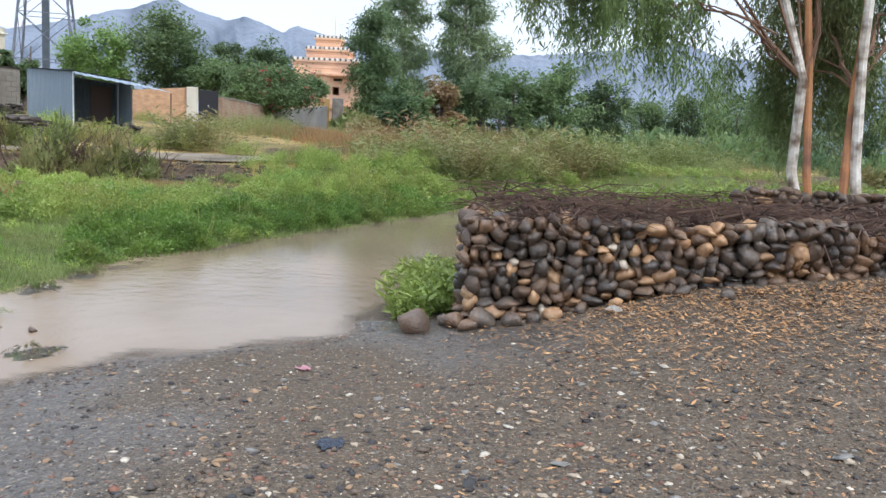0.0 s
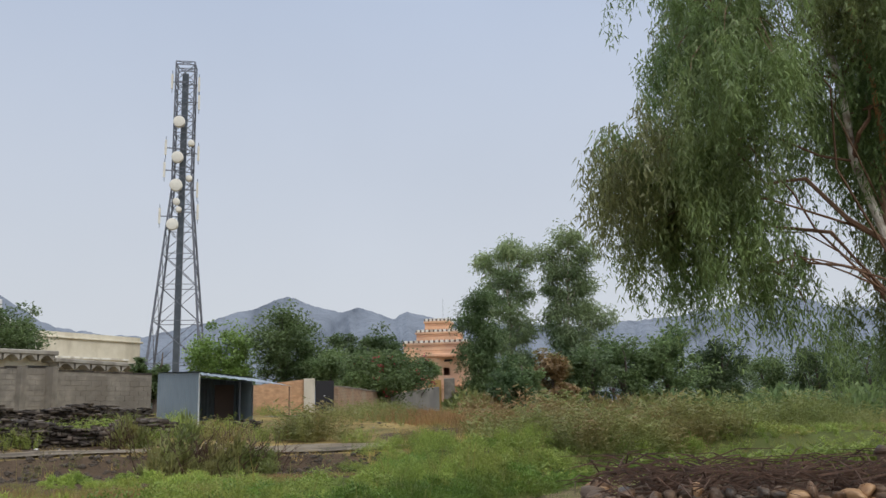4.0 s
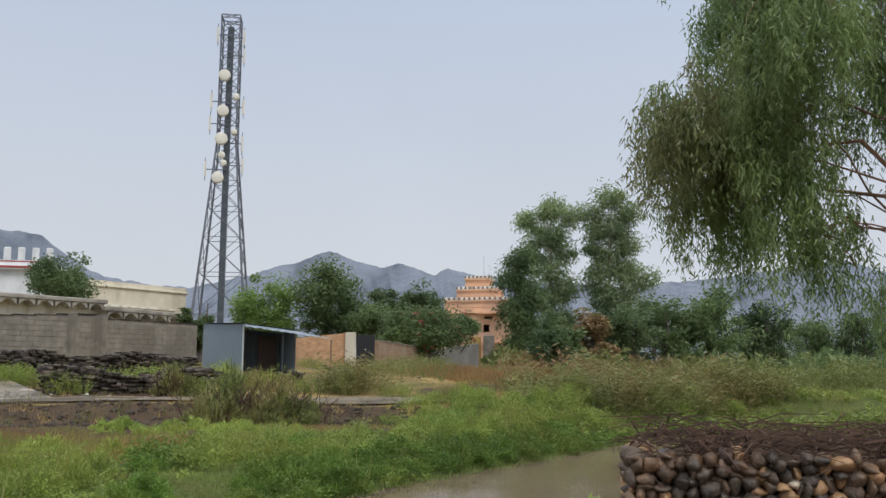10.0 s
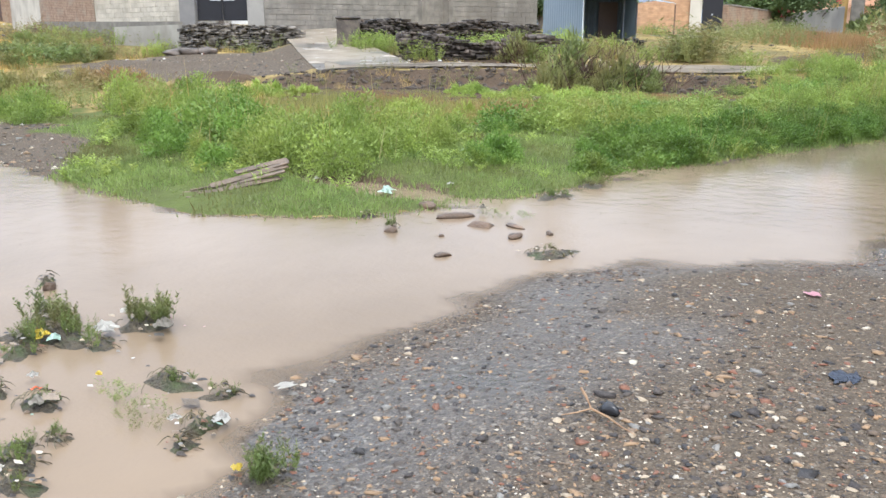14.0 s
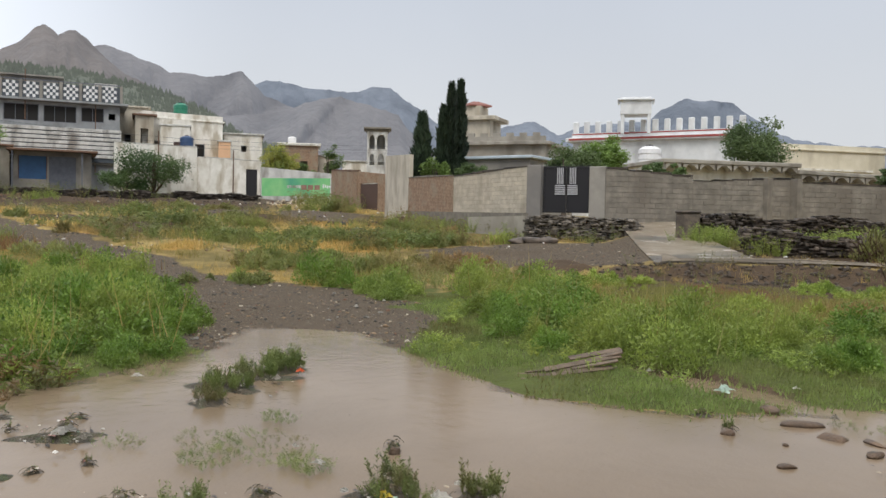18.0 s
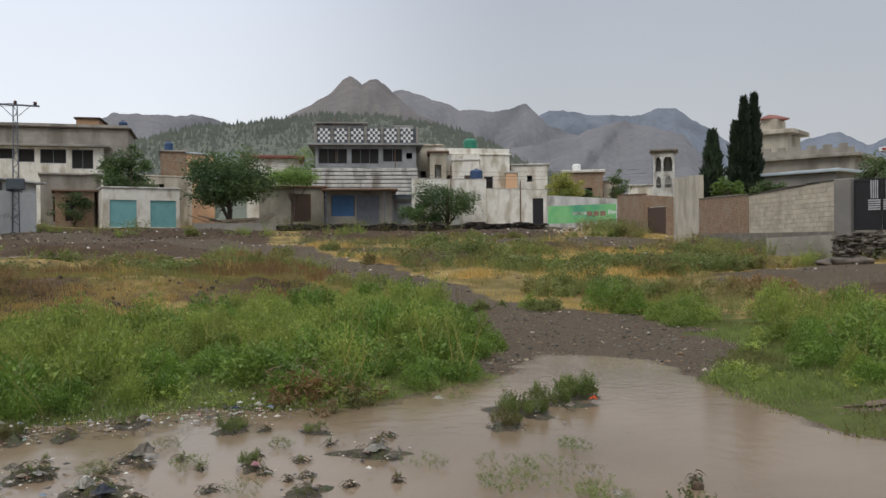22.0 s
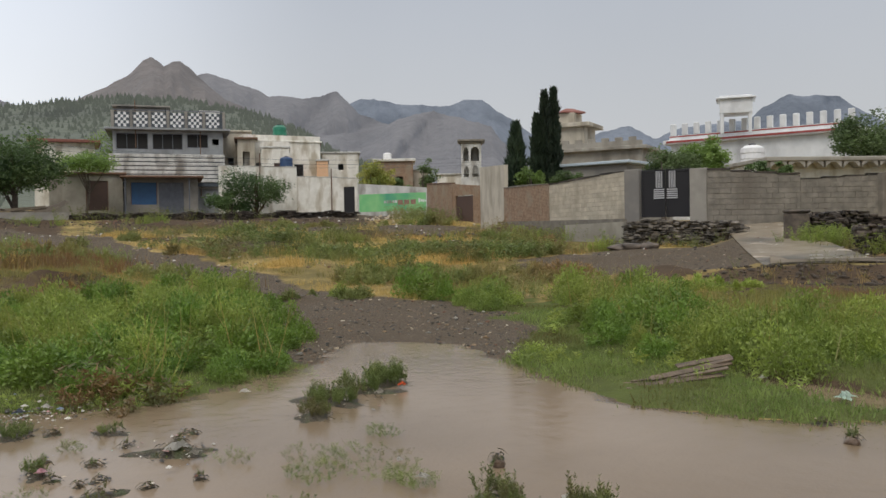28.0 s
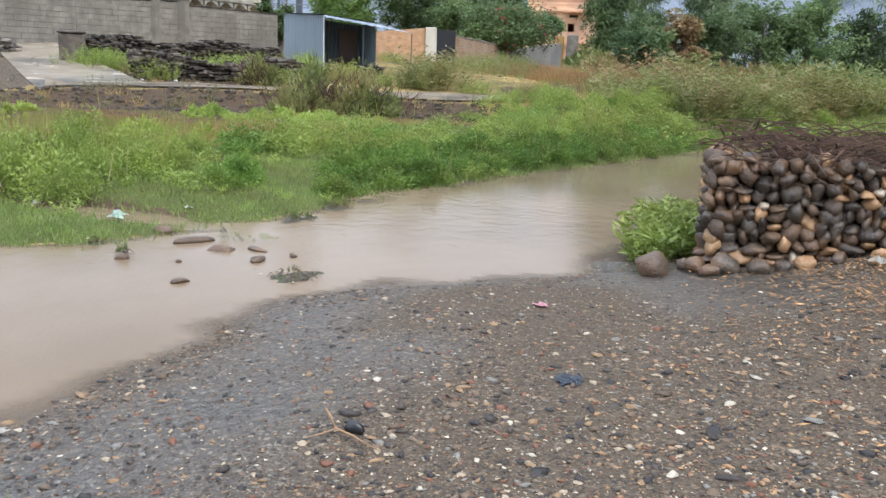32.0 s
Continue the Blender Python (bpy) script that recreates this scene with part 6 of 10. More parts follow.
def tier(x0, x1, y0, y1, z0, h, n):
    """A storey of the turret with white bands and small white merlons."""
    part("turret_tier", boxes((x0, x1, y0, y1, z0, z0 + h), bev=0.02), M["peach"], castle)
    for f in (0.3, 0.65):
        part("painted_band", boxes((x0 - 0.02, x1 + 0.02, y0 - 0.02, y1 + 0.02, z0 + h * f, z0 + h * f + 0.06)), M["peachband"], castle, "deep peach painted band")
    part("parapet", boxes((x0 - 0.1, x1 + 0.1, y0 - 0.1, y1 + 0.1, z0 + h - 0.12, z0 + h + 0.06), (x0 - 0.03, x1 + 0.02, y0 - 0.03, y1 + 0.03, z0 + h + 0.062, z0 + h + 0.26)), M["peach"], castle)
    # thin dark brown strips imitate the shade between the merlons
    part("recess", boxes((x0 - 0.04, x1 + 0.03, y0 - 0.04, y0 - 0.031, z0 + h + 0.065, z0 + h + 0.25), (x1 + 0.021, x1 + 0.03, y0 - 0.03, y1, z0 + h + 0.065, z0 + h + 0.25)), M["brown"], castle, "dark brown strips standing for shade between the merlons")
    wm_ = 0.3 * (x1 - x0) / n
    for k in range(n):
        x = x0 + (x1 - x0) * (k + 0.5) / n
        part("merlon", boxes((x - wm_, x + wm_, y0 - 0.1, y0 - 0.042, z0 + h + 0.062, z0 + h + 0.3)), M["white"], castle)
        part("merlon", boxes((x1 + 0.032, x1 + 0.09, y0 + (y1 - y0) * (k + 0.6) / n - wm_, y0 + (y1 - y0) * (k + 0.6) / n + wm_, z0 + h + 0.062, z0 + h + 0.3)), M["white"], castle)


q = ch + 0.254
tier(cwid - 6.0, cwid - 0.1, 0.2, 6.0, q, rise(4.5, 80) - cz - q, 12)
q2 = rise(4.5, 80) - cz + 0.01
tier(cwid - 4.9, cwid - 1.1, 0.8, 4.6, q2, rise(5.25, 80) - cz - q2, 9)
q3 = rise(5.25, 80) - cz + 0.01
tier(cwid - 4.2, cwid - 1.9, 1.4, 3.6, q3, rise(6.2, 80) - cz - q3 - 0.25, 6)
part("canopy", boxes((cwid - 2.6, cwid + 0.5, -0.9, -0.256, ch - 0.12, ch + 0.05), (cwid - 2.2, cwid + 0.1, -0.7, -0.156, 2.55, 2.68), bev=0.02), M["peachband"], castle, "projecting concrete sunshade")
part("pilaster", boxes((cwid - 1.05, cwid - 0.8, -0.12, -0.004, 1.5, ch - 0.13)), M["peach"], castle)
part("window_slit", boxes((cwid - 2.1, cwid - 1.3, -0.02, -0.004, ch - 0.5, ch - 0.28)), M["dark"], castle)
part("door_grille", boxes((cwid - 1.7, cwid - 1.3, 0.06, 0.09, 0.4, 0.7), (cwid - 1.7, cwid - 1.3, 0.06, 0.09, 1.0, 1.25)), M["white"], castle, "white boards in the doorway")
bm = bmesh.new()
tube(bm, [(cwid - 2.6, 2.4, q3), (cwid - 2.6, 2.4, q3 + 3.4)], [0.02, 0.012], 5)
part("aerial", bm, M["steel"], castle)


# ---- electricity pole ----
def power_pole(x, y, z, h, label):
    ob = base("power_pole", pose(x, y, z, 0, 0, 100), label, "power pole")
    for sx in (-0.22, 0.22):
        for sy in (-0.12, 0.12):
            bm = bmesh.new()
            tube(bm, [(sx, sy, -0.5), (sx * 0.6, sy, h)], [0.045, 0.035], 4)
            part("leg", bm, M["steel"], ob)
    bm = bmesh.new()
    n = int(h / 0.45)
    for k in range(n):
        a, b = h * k / n, h * (k + 1) / n
        s = 1 if k % 2 else -1
        for sy in (-0.12, 0.12):
            tube(bm, [(-0.22 * s * (1 - 0.4 * a / h), sy, a), (0.22 * s * (1 - 0.4 * b / h), sy, b)], [0.025, 0.025], 4)
    part("lacing", bm, M["steel"], ob)
    part("cross_arm", boxes((-1.5, 1.6, -0.06, 0.06, h, h + 0.12), bev=0.01), M["steel"], ob)
    for x in (-1.3, 0.0, 1.3):
        bm = bmesh.new()
        lathe(bm, [(0.08, 0), (0.16, 0.05), (0.08, 0.1), (0.15, 0.15), (0.07, 0.25)], 10, (x, 0, h + 0.122))
        part("insulator", bm, M["brown"], ob)
    for s in (-1, 1):
        bm = bmesh.new()
        tube(bm, [(s * 0.13, 0, h - 0.8), (s * 0.95, 0, h)], [0.03, 0.03], 4)
        part("brace", bm, M["steel"], ob)
    part("transformer", boxes((-0.6, 0.6, -0.35, 0.35, 2.6, 3.4), bev=0.06), M["tindark"], ob)
    return ob


pq = P(101.5, 69)
power_pole(pq.x, pq.y, rise(1.5, 69), rise(8.6, 69) - rise(1.5, 69), "steel lattice power pole with a transformer")
bm = bmesh.new()
for dz in (0.2, 0.0):
    tube(bm, [(pq.x, pq.y, rise(8.75, 69) - dz), (pq.x - 4, pq.y - 15, rise(8.75, 69) - 0.3), (pq.x - 10, pq.y - 40, rise(8.75, 69) + 1.5)], [0.02] * 3, 4)
tagged(link_bm("power_line", bm, M["tindark"]), "thin power cables strung from the pole", "cable")
bm = bmesh.new()
for k, (e1, e2) in enumerate(((6.0, 5.3), (5.7, 5.1), (6.3, 5.6))):
    a, b = P(96, 78), P(60, 90)
    tube(bm, [(*(a.lerp(b, f)), rise(e1 + (e2 - e1) * f, 80) - 1.2 * math.sin(math.pi * f)) for f in (0, 0.15, 0.3, 0.45, 0.6, 0.8, 1)], [0.015] * 7, 4)
tagged(link_bm("power_line", bm, M["tindark"]), "thin sagging power cables across the village", "cable")

# ---- concrete ramp ----
rl = [P(44.9, 39.0), P(42.4, 22.5), P(35.0, 22.4), P(41.4, 38.6)]
bm = bmesh.new()
n = 24
rows = []
for i in range(n + 1):
    f = i / n
    a, b = rl[0].lerp(rl[1], f), rl[3].lerp(rl[2], f)
    z = 0.72 + 1.2 * (1 - f) ** 1.2
    line = [a.lerp(b, j / 8) for j in range(9)]
    rows.append([bm.verts.new((*c, max(z, ground_z(*c) + 0.025))) for c in line])
for r, s in zip(rows, rows[1:]):
    for j in range(8):
        bm.faces.new((r[j + 1], r[j], s[j], s[j + 1]))
bmesh.ops.solidify(bm, geom=bm.faces[:], thickness=0.7)
tagged(link_bm("ramp", bm, M["concrete"]), "wet concrete ramp up to the compound", "ramp", kind="structure")
bm = bmesh.new()
rows = []
for i in range(30):
    az = 42 - i * 1.05
    a, b = P(az, 22.6 + 0.2 * math.sin(i * 0.7)), P(az, 25.3 + 0.2 * math.sin(i * 0.9))
    rows.append((bm.verts.new((*a, ground_z(*a) + 0.05)), bm.verts.new((*b, ground_z(*b) + 0.05))))
for r, s in zip(rows, rows[1:]):
    bm.faces.new((r[1], r[0], s[0], s[1]))
bmesh.ops.solidify(bm, geom=bm.faces[:], thickness=0.1)
tagged(link_bm("path", bm, M["dirtpath"]), "narrow pale trodden path along the bank", "path", kind="structure")
# the pale footpath across the western field
bm = bmesh.new()
rows = []
for i in range(40):
    az = 120 - i * 0.72
    mid = 32.0 + 6.5 * (i / 39) ** 1.5 + 0.25 * math.sin(i * 0.6)
    w_ = 0.95 - 0.35 * i / 39 + 0.12 * math.sin(i * 1.7)
    a, b = P(az, mid - w_), P(az, mid + w_)
    rows.append((bm.verts.new((*a, ground_z(*a) + 0.1)), bm.verts.new((*b, ground_z(*b) + 0.14))))
for r, s in zip(rows, rows[1:]):
    bm.faces.new((r[1], r[0], s[0], s[1]))
bmesh.ops.solidify(bm, geom=bm.faces[:], thickness=0.12)
tagged(link_bm("path", bm, M["dirtpath"]), "pale trodden footpath across the field", "path", kind="structure")


# ---- plants ----
def quads(c, d, s, length, width):
    """Leaves as pointed quads: start c, way d, side s, lengths and widths. Returns (n, 4, 3)."""
    c, d, s = np.asarray(c), np.asarray(d), np.asarray(s)
    L, W = np.reshape(length, (-1, 1)), np.reshape(width, (-1, 1))
    return np.stack([c, c + d * L * 0.45 + s * W * 0.5, c + d * L, c + d * L * 0.45 - s * W * 0.5], 1)


def unit(v):
    return v / np.maximum(np.linalg.norm(v, axis=-1, keepdims=True), 1e-9)


def rand_dirs(n, up, r):
    a = r.uniform(0, math.tau, n)
    z = r.uniform(*up, n)
    h = np.sqrt(np.maximum(0, 1 - z * z))
    return np.stack([h * np.cos(a), h * np.sin(a), z], 1)


def side_of(d, r):
    return unit(np.cross(d, rand_dirs(len(d), (-1, 1), r)))


def leafy_template(r, stems, height, spread, per, leaf, width, droop=0.0):
    """A small plant: stems that lean outwards, with leaves all along."""
    out = []
    for k in range(stems):
        a = r.uniform(0, math.tau)
        h = r.uniform(0.6, 1.0) * height
        lean = np.array([math.cos(a), math.sin(a), 0]) * spread * r.uniform(0.2, 1.0)
        f = np.sort(r.uniform(0.12, 1.0, per))
        base_ = np.array([math.cos(a), math.sin(a), 0]) * spread * 0.25
        c = base_ + lean * (f ** 1.5)[:, None] + np.array([0, 0, h]) * f[:, None]
        d = unit(rand_dirs(per, (-0.2 - droop, 0.75 - droop), r))
        out.append(quads(c, d, side_of(d, r), leaf * r.uniform(0.6, 1.3, per), width * r.uniform(0.7, 1.2, per)))
        top = base_ + lean + np.array([0, 0, h])
        dd = unit((top - base_)[None])
        out.append(quads(base_[None], dd, side_of(dd, r), [np.linalg.norm(top - base_)], [0.012]))
    return np.concatenate(out)


def bush_template(r, n, leaf, width, lobes, up):
    """A rounded bush one metre in radius: leaves gathered in lobes over a dome, turned outwards and up."""
    c0 = rand_dirs(lobes, (0.05, 1.0), r) * r.uniform(0.45, 0.72, (lobes, 1))
    k = r.integers(0, lobes, n)
    off = unit(r.normal(0, 1, (n, 3))) * (r.uniform(0.02, 1, (n, 1)) ** 0.4) * r.uniform(0.3, 0.46, (lobes, 1))[k]
    c = c0[k] + off
    c[:, 2] = np.abs(c[:, 2]) * 0.92
    d = unit(unit(off + 0.5 * c0[k]) + np.array([0, 0, up]) + r.normal(0, 0.85, (n, 3)))
    return quads(c, d, side_of(d, r), leaf * r.uniform(0.6, 1.3, n), width * r.uniform(0.7, 1.3, n))


def blade_template(r, n, height, spread, width):
    c = np.stack([r.normal(0, spread * 0.35, n), r.normal(0, spread * 0.35, n), np.zeros(n)], 1)
    d = unit(np.stack([r.normal(0, 0.33, n), r.normal(0, 0.33, n), np.ones(n)], 1))
    return quads(c, d, side_of(d, r), height * r.uniform(0.5, 1.15, n), width * r.uniform(0.7, 1.3, n))


def scatter(name, label, category, templates, pts, scale, mat, r, zoff=-0.02, kind="stuff", squash=None):
    """Many small plants in one mesh, standing on the ground."""
    n = len(pts)
    if not n:
        return None
    z = height(pts) + zoff
    pick = r.integers(0, len(templates), n)
    ang = r.uniform(0, math.tau, n)
    blocks = []
    for k, t in enumerate(templates):
        i = np.where(pick == k)[0]
        if not len(i):
            continue
        ca, sa = np.cos(ang[i])[:, None, None], np.sin(ang[i])[:, None, None]
        s = scale[i][:, None, None]
        hz = s if squash is None else s * squash[i][:, None, None]
        x = (t[None, :, :, 0] * ca - t[None, :, :, 1] * sa) * s + pts[i, 0][:, None, None]
        y = (t[None, :, :, 0] * sa + t[None, :, :, 1] * ca) * s + pts[i, 1][:, None, None]
        zz = t[None, :, :, 2] * hz + z[i][:, None, None]
        blocks.append(np.stack([x, y, zz], -1).reshape(-1, 3))
    q = np.concatenate(blocks).reshape(-1, 4, 3)
    half = (q[:, 1] - q[:, 3]) * 0.5
    low = q[:, 0] * 0.9 + q[:, 2] * 0.1
    v = np.stack([low + half, low - half, q[:, 2]], 1).reshape(-1, 3)
    f = np.arange(len(v)).reshape(-1, 3)
    return tagged(new(name, array_mesh(name, v, f, mat)), label, category, kind=kind)


def sample(n, az, rr, r, power=1.0):
    """Places spread evenly over a sector of the plan."""
    a = np.radians(r.uniform(*az, n))
    q = np.sqrt(r.uniform(rr[0] ** 2, rr[1] ** 2, n)) if power == 1.0 else rr[0] * (rr[1] / rr[0]) ** r.uniform(0, 1, n)
    return np.stack([-q * np.sin(a), q * np.cos(a)], 1)


r1 = np.random.default_rng(11)
T_LUSH = [leafy_template(r1, 9, 0.62, 0.3, 25, 0.06, 0.018) for _ in range(5)]
T_SHORT = [leafy_template(r1, 6, 0.3, 0.22, 9, 0.09, 0.028) for _ in range(3)]
T_GRASS = [blade_template(r1, 13, 0.1, 0.4, 0.017) for _ in range(4)]
T_STALK = [blade_template(r1, 5, 0.95, 0.5, 0.012) for _ in range(3)]
T_DENSE = [bush_template(r1, 1700, 0.108, 0.06, 12, 0.25) for _ in range(5)]
T_FEATHER = [bush_template(r1, 1900, 0.098, 0.043, 13, 0.3) for _ in range(5)]
T_FIELDBUSH = [bush_template(r1, 340, 0.27, 0.12, 7, 0.5) for _ in range(4)]
T_STRAW = [blade_template(r1, 26, 0.34, 0.75, 0.03) for _ in range(4)]
T_TALL = [blade_template(r1, 26, 0.42, 0.5, 0.014) for _ in range(4)]
T_WEED = [leafy_template(r1, 7, 0.55, 0.35, 8, 0.08, 0.022, 0.2) for _ in range(3)]


def bank_points(n, az, rr, dmin, dmax, r, clear=2.0):
    p = sample(n, az, rr, r)
    d = river_distance(p)
    keep_ = (d > dmin) & (d < dmax) & ~is_near_bank(p) & (gravel_mark(p) < 0.35)
    return p[keep_]


# the lush strip along the far shore
p = bank_points(46000, (-14, 125), (8, 27), 0.05, 8.0, r1)
d = river_distance(p)
az_ = np.degrees(np.arctan2(-p[:, 0], p[:, 1]))
lawn_w = np.where((az_ > 22) & (az_ < 59), 1.5 + 0.5 * wobble(p, 0.8, 41), 0.1)
lawn_w = np.where((p[:, 0] > -8) & (p[:, 1] < 9.5) & (az_ > 22) & (az_ < 62), 1.9 + 0.5 * wobble(p, 0.9, 42), lawn_w)
band = 5.7 + 1.0 * wobble(p, 0.5, 43) - 1.5 * sstep((az_ - 18) / 6) * sstep((50 - az_) / 6) + 1.6 * sstep((az_ - 68) / 8) - 1.3 * sstep((20 - az_) / 12)
patch = wobble(p, 1.1, 44)
ok = (d > lawn_w) & (d < band) & (patch > -0.62) & (height(p) > WATER_Z + 0.02)
p, d, patch = p[ok], d[ok], patch[ok]
sel = r1.uniform(0, 1, len(p)) < 0.39
p, d, patch = p[sel], d[sel], patch[sel]
# they stand in rounded bushes: low and dense at the water, taller and feathery behind
hx, hy, hr, hd = np.zeros(0), np.zeros(0), np.zeros(0), np.zeros(0)
for k in r1.permutation(len(p)):
    edge_ = d[k] - (0.1 if not 22 < math.degrees(math.atan2(-p[k, 0], p[k, 1])) < 62 else 1.1)
    rad = r1.uniform(0.26, 0.42) if edge_ < 0.8 else r1.uniform(0.36, 0.68)
    if len(hx) < 620 and (not len(hx) or ((p[k, 0] - hx) ** 2 + (p[k, 1] - hy) ** 2 > (0.62 * (hr + rad)) ** 2).all()):
        hx, hy, hr, hd = np.append(hx, p[k, 0]), np.append(hy, p[k, 1]), np.append(hr, rad), np.append(hd, edge_)
hub = np.stack([hx, hy], 1)
az_h = np.degrees(np.arctan2(-hx, hy))
front = (r1.uniform(0, 1, len(hub)) < np.where(hd < 0.9, 0.88, np.where(az_h > 66, np.where(hd < 2.6, 0.75, 0.3), 0.2)))
rise_ = np.where(az_h < 22, 0.95, 1.12) * r1.uniform(0.8, 1.25, len(hub)) * np.where((az_h > 14) & (az_h < 46), np.interp(np.hypot(hx, hy), [12.5, 14, 17], [1.0, 0.8, 0.55]), 1.0)
scatter("waterside_bushes", "low dense dark green bushes at the water's edge", "bushes", T_DENSE, hub[front], hr[front], M["hedge"], r1, squash=rise_[front] * 1.0)
scatter("riverside_plants", "lush feathery bright green waterside plants", "plants", T_FEATHER, hub[~front], hr[~front], M["lush"], r1, squash=rise_[~front] * 1.18)
q = bank_points(5000, (2, 25), (8, 20), 0.3, 1.35, r1)
q = q[np.argsort(river_distance(q) + r1.normal(0, 0.3, len(q)))]
kept = np.zeros((0, 2))
for c in q:
    if len(kept) < 90 and (not len(kept) or ((kept - c) ** 2).sum(1).min() > 0.3 ** 2):
        kept = np.concatenate([kept, c[None]])
scatter("shore_hedge", "close band of fresh green bushes along the shore", "bushes", T_DENSE, kept, r1.uniform(0.3, 0.42, len(kept)), M["hedge"], r1, squash=r1.uniform(0.95, 1.3, len(kept)))
q = p[::11]
scatter("riverside_weeds", "low green weeds between the waterside bushes", "weeds", T_LUSH, q, r1.uniform(0.5, 0.95, len(q)), M["hedge"], r1, squash=r1.uniform(0.3, 0.8, len(q)))
q = p[r1.uniform(0, 1, len(p)) < 0.05]
scatter("seed_stalks", "thin straw-coloured seed stalks over the bushes", "grass", T_STALK, q, r1.uniform(0.7, 1.2, len(q)), M["grassmix"], r1)
# short turf at the water's edge
p = bank_points(90000, (-6, 118), (7, 24), -0.25, 4.0, r1)
d = river_distance(p)
ok = (d < 3.6) & (wobble(p, 1.7, 46) + r1.normal(0, 0.5, len(p)) > -0.7) & (height(p) > WATER_Z - 0.03 * (d < 0.3)) & ((d > 0.0) | (wobble(p, 2.0, 47) > 0.2))
scatter("shore_grass", "short bright green grass at the water's edge", "grass", T_GRASS, p[ok][:15000], r1.uniform(0.5, 1.2, ok.sum())[:15000], M["grassgreen"], r1)
# tufts and small plants in the turf
p = bank_points(9000, (-4, 112), (7, 22), 0.02, 3.4, r1)
p = p[(wobble(p, 2.4, 56) + r1.normal(0, 0.25, len(p)) > 0.35) & (height(p) > WATER_Z)]
scatter("turf_plants", "tufts of small plants in the shore turf", "plants", T_SHORT, p, r1.uniform(0.35, 0.85, len(p)), M["lush"], r1)
# a single round bush and rank grass at the water's edge
p = np.stack([-5.75 + r1.normal(0, 0.17, 26), 9.7 + r1.normal(0, 0.17, 26)], 1)
scatter("round_bush", "single round green bush on the turf", "bush", T_DENSE, p[:5], r1.uniform(0.26, 0.36, 5), M["hedge"], r1, squash=r1.uniform(1.1, 1.4, 5))
# grass and low plants beyond the stone wall
p = sample(5200, (-30, 6), (11.5, 34), r1, 2.0)
p = p[(river_distance(p) > 0.15) & (height(p) > WATER_Z + 0.02) & (wobble(p, 0.8, 55) + r1.normal(0, 0.4, len(p)) > -0.5)]
scatter("bank_grass", "rough green and straw grass beyond the stone wall", "grass", T_TALL, p[::2], r1.uniform(0.4, 0.9, len(p[::2])), M["grassmix"], r1)
scatter("bank_plants", "low green plants beyond the stone wall", "plants", T_SHORT, p[1::2], r1.uniform(0.8, 1.5, len(p[1::2])), M["lush"], r1)
# meadow on the far bank
p = sample(27000, (-24, 124), (13, 85), r1, 2.0)
d = river_distance(p)
rr_ = np.hypot(p[:, 0], p[:, 1])
gm_ = gravel_mark(p)
inside_yard = (np.degrees(np.arctan2(-p[:, 0], p[:, 1])) > 28) & (np.degrees(np.arctan2(-p[:, 0], p[:, 1])) < 59) & (rr_ > 36)
ok = (d > 4.2) & ~is_near_bank(p) & (gm_ < 0.4) & ~inside_yard
p, rr_ = p[ok], rr_[ok]
tone = wobble(p, 0.2, 48) + 0.8 * wobble(p, 0.7, 49) + r1.normal(0, 0.16, len(p))
grow = (0.6 + 0.012 * rr_) * (1 - 0.5 * lane(p, 82, 124, 26, 82)) * (1 - 0.3 * lane(p, 60, 85, 30, 82)) * (1 - 0.65 * lane(p, 13, 46, 14, 23))
lanes = ((lane(p, 12, 47, 22.0, 44.0) < 0.3) | (r1.uniform(0, 1, len(p)) < 0.1)) & (lane(p, 13, 47, 18.2, 24.0) < 0.2)
thin = (wobble(p, 0.45, 50) + r1.normal(0, 0.25, len(p)) > -0.35) & ((lane(p, 82, 124, 19.3, 22.0) < 0.5) | (r1.uniform(0, 1, len(p)) < 0.3))
thin = thin & ((lane(p, 85, 124, 39, 80) + lane(p, 66, 86, 55, 80) < 0.5) | (r1.uniform(0, 1, len(p)) < 0.05))
lanes = lanes & (strips(p, HEAPS, 530) < 0.25) & ((strips(p, STRAW, 540) < 0.5) | (r1.uniform(0, 1, len(p)) < 0.3))
lanes = lanes & (r1.uniform(0, 1, len(p)) > 0.9 * lane(p, 86, 124, 22.5, 33)) & (r1.uniform(0, 1, len(p)) > 0.5 * lane(p, 56, 86, 22, 60))
far_ = np.hypot(p[:, 0], p[:, 1]) > 43
a = lanes & thin & (tone > 0.1) & (~far_ | (r1.uniform(0, 1, len(p)) < 0.2))
b = lanes & thin & (tone <= 0.1) & (tone > -0.45)
c = lanes & (lane(p, 85, 124, 39, 80) < 0.5) & (tone <= -0.45) & (r1.uniform(0, 1, len(p)) < 0.75)
scatter("dry_grass", "straw-yellow dry meadow grass", "grass", T_TALL, p[a], grow[a] * r1.uniform(0.35, 0.75, a.sum()), M["grassdry"], r1)
scatter("meadow_grass", "green and brown meadow grass", "grass", T_TALL, p[b], grow[b] * r1.uniform(0.55, 1.1, b.sum()), M["grassmix"], r1)
scatter("field_weeds", "green weeds in the meadow", "weeds", T_WEED, p[c], grow[c] * r1.uniform(0.5, 1.0, c.sum()), M["weed"], r1)
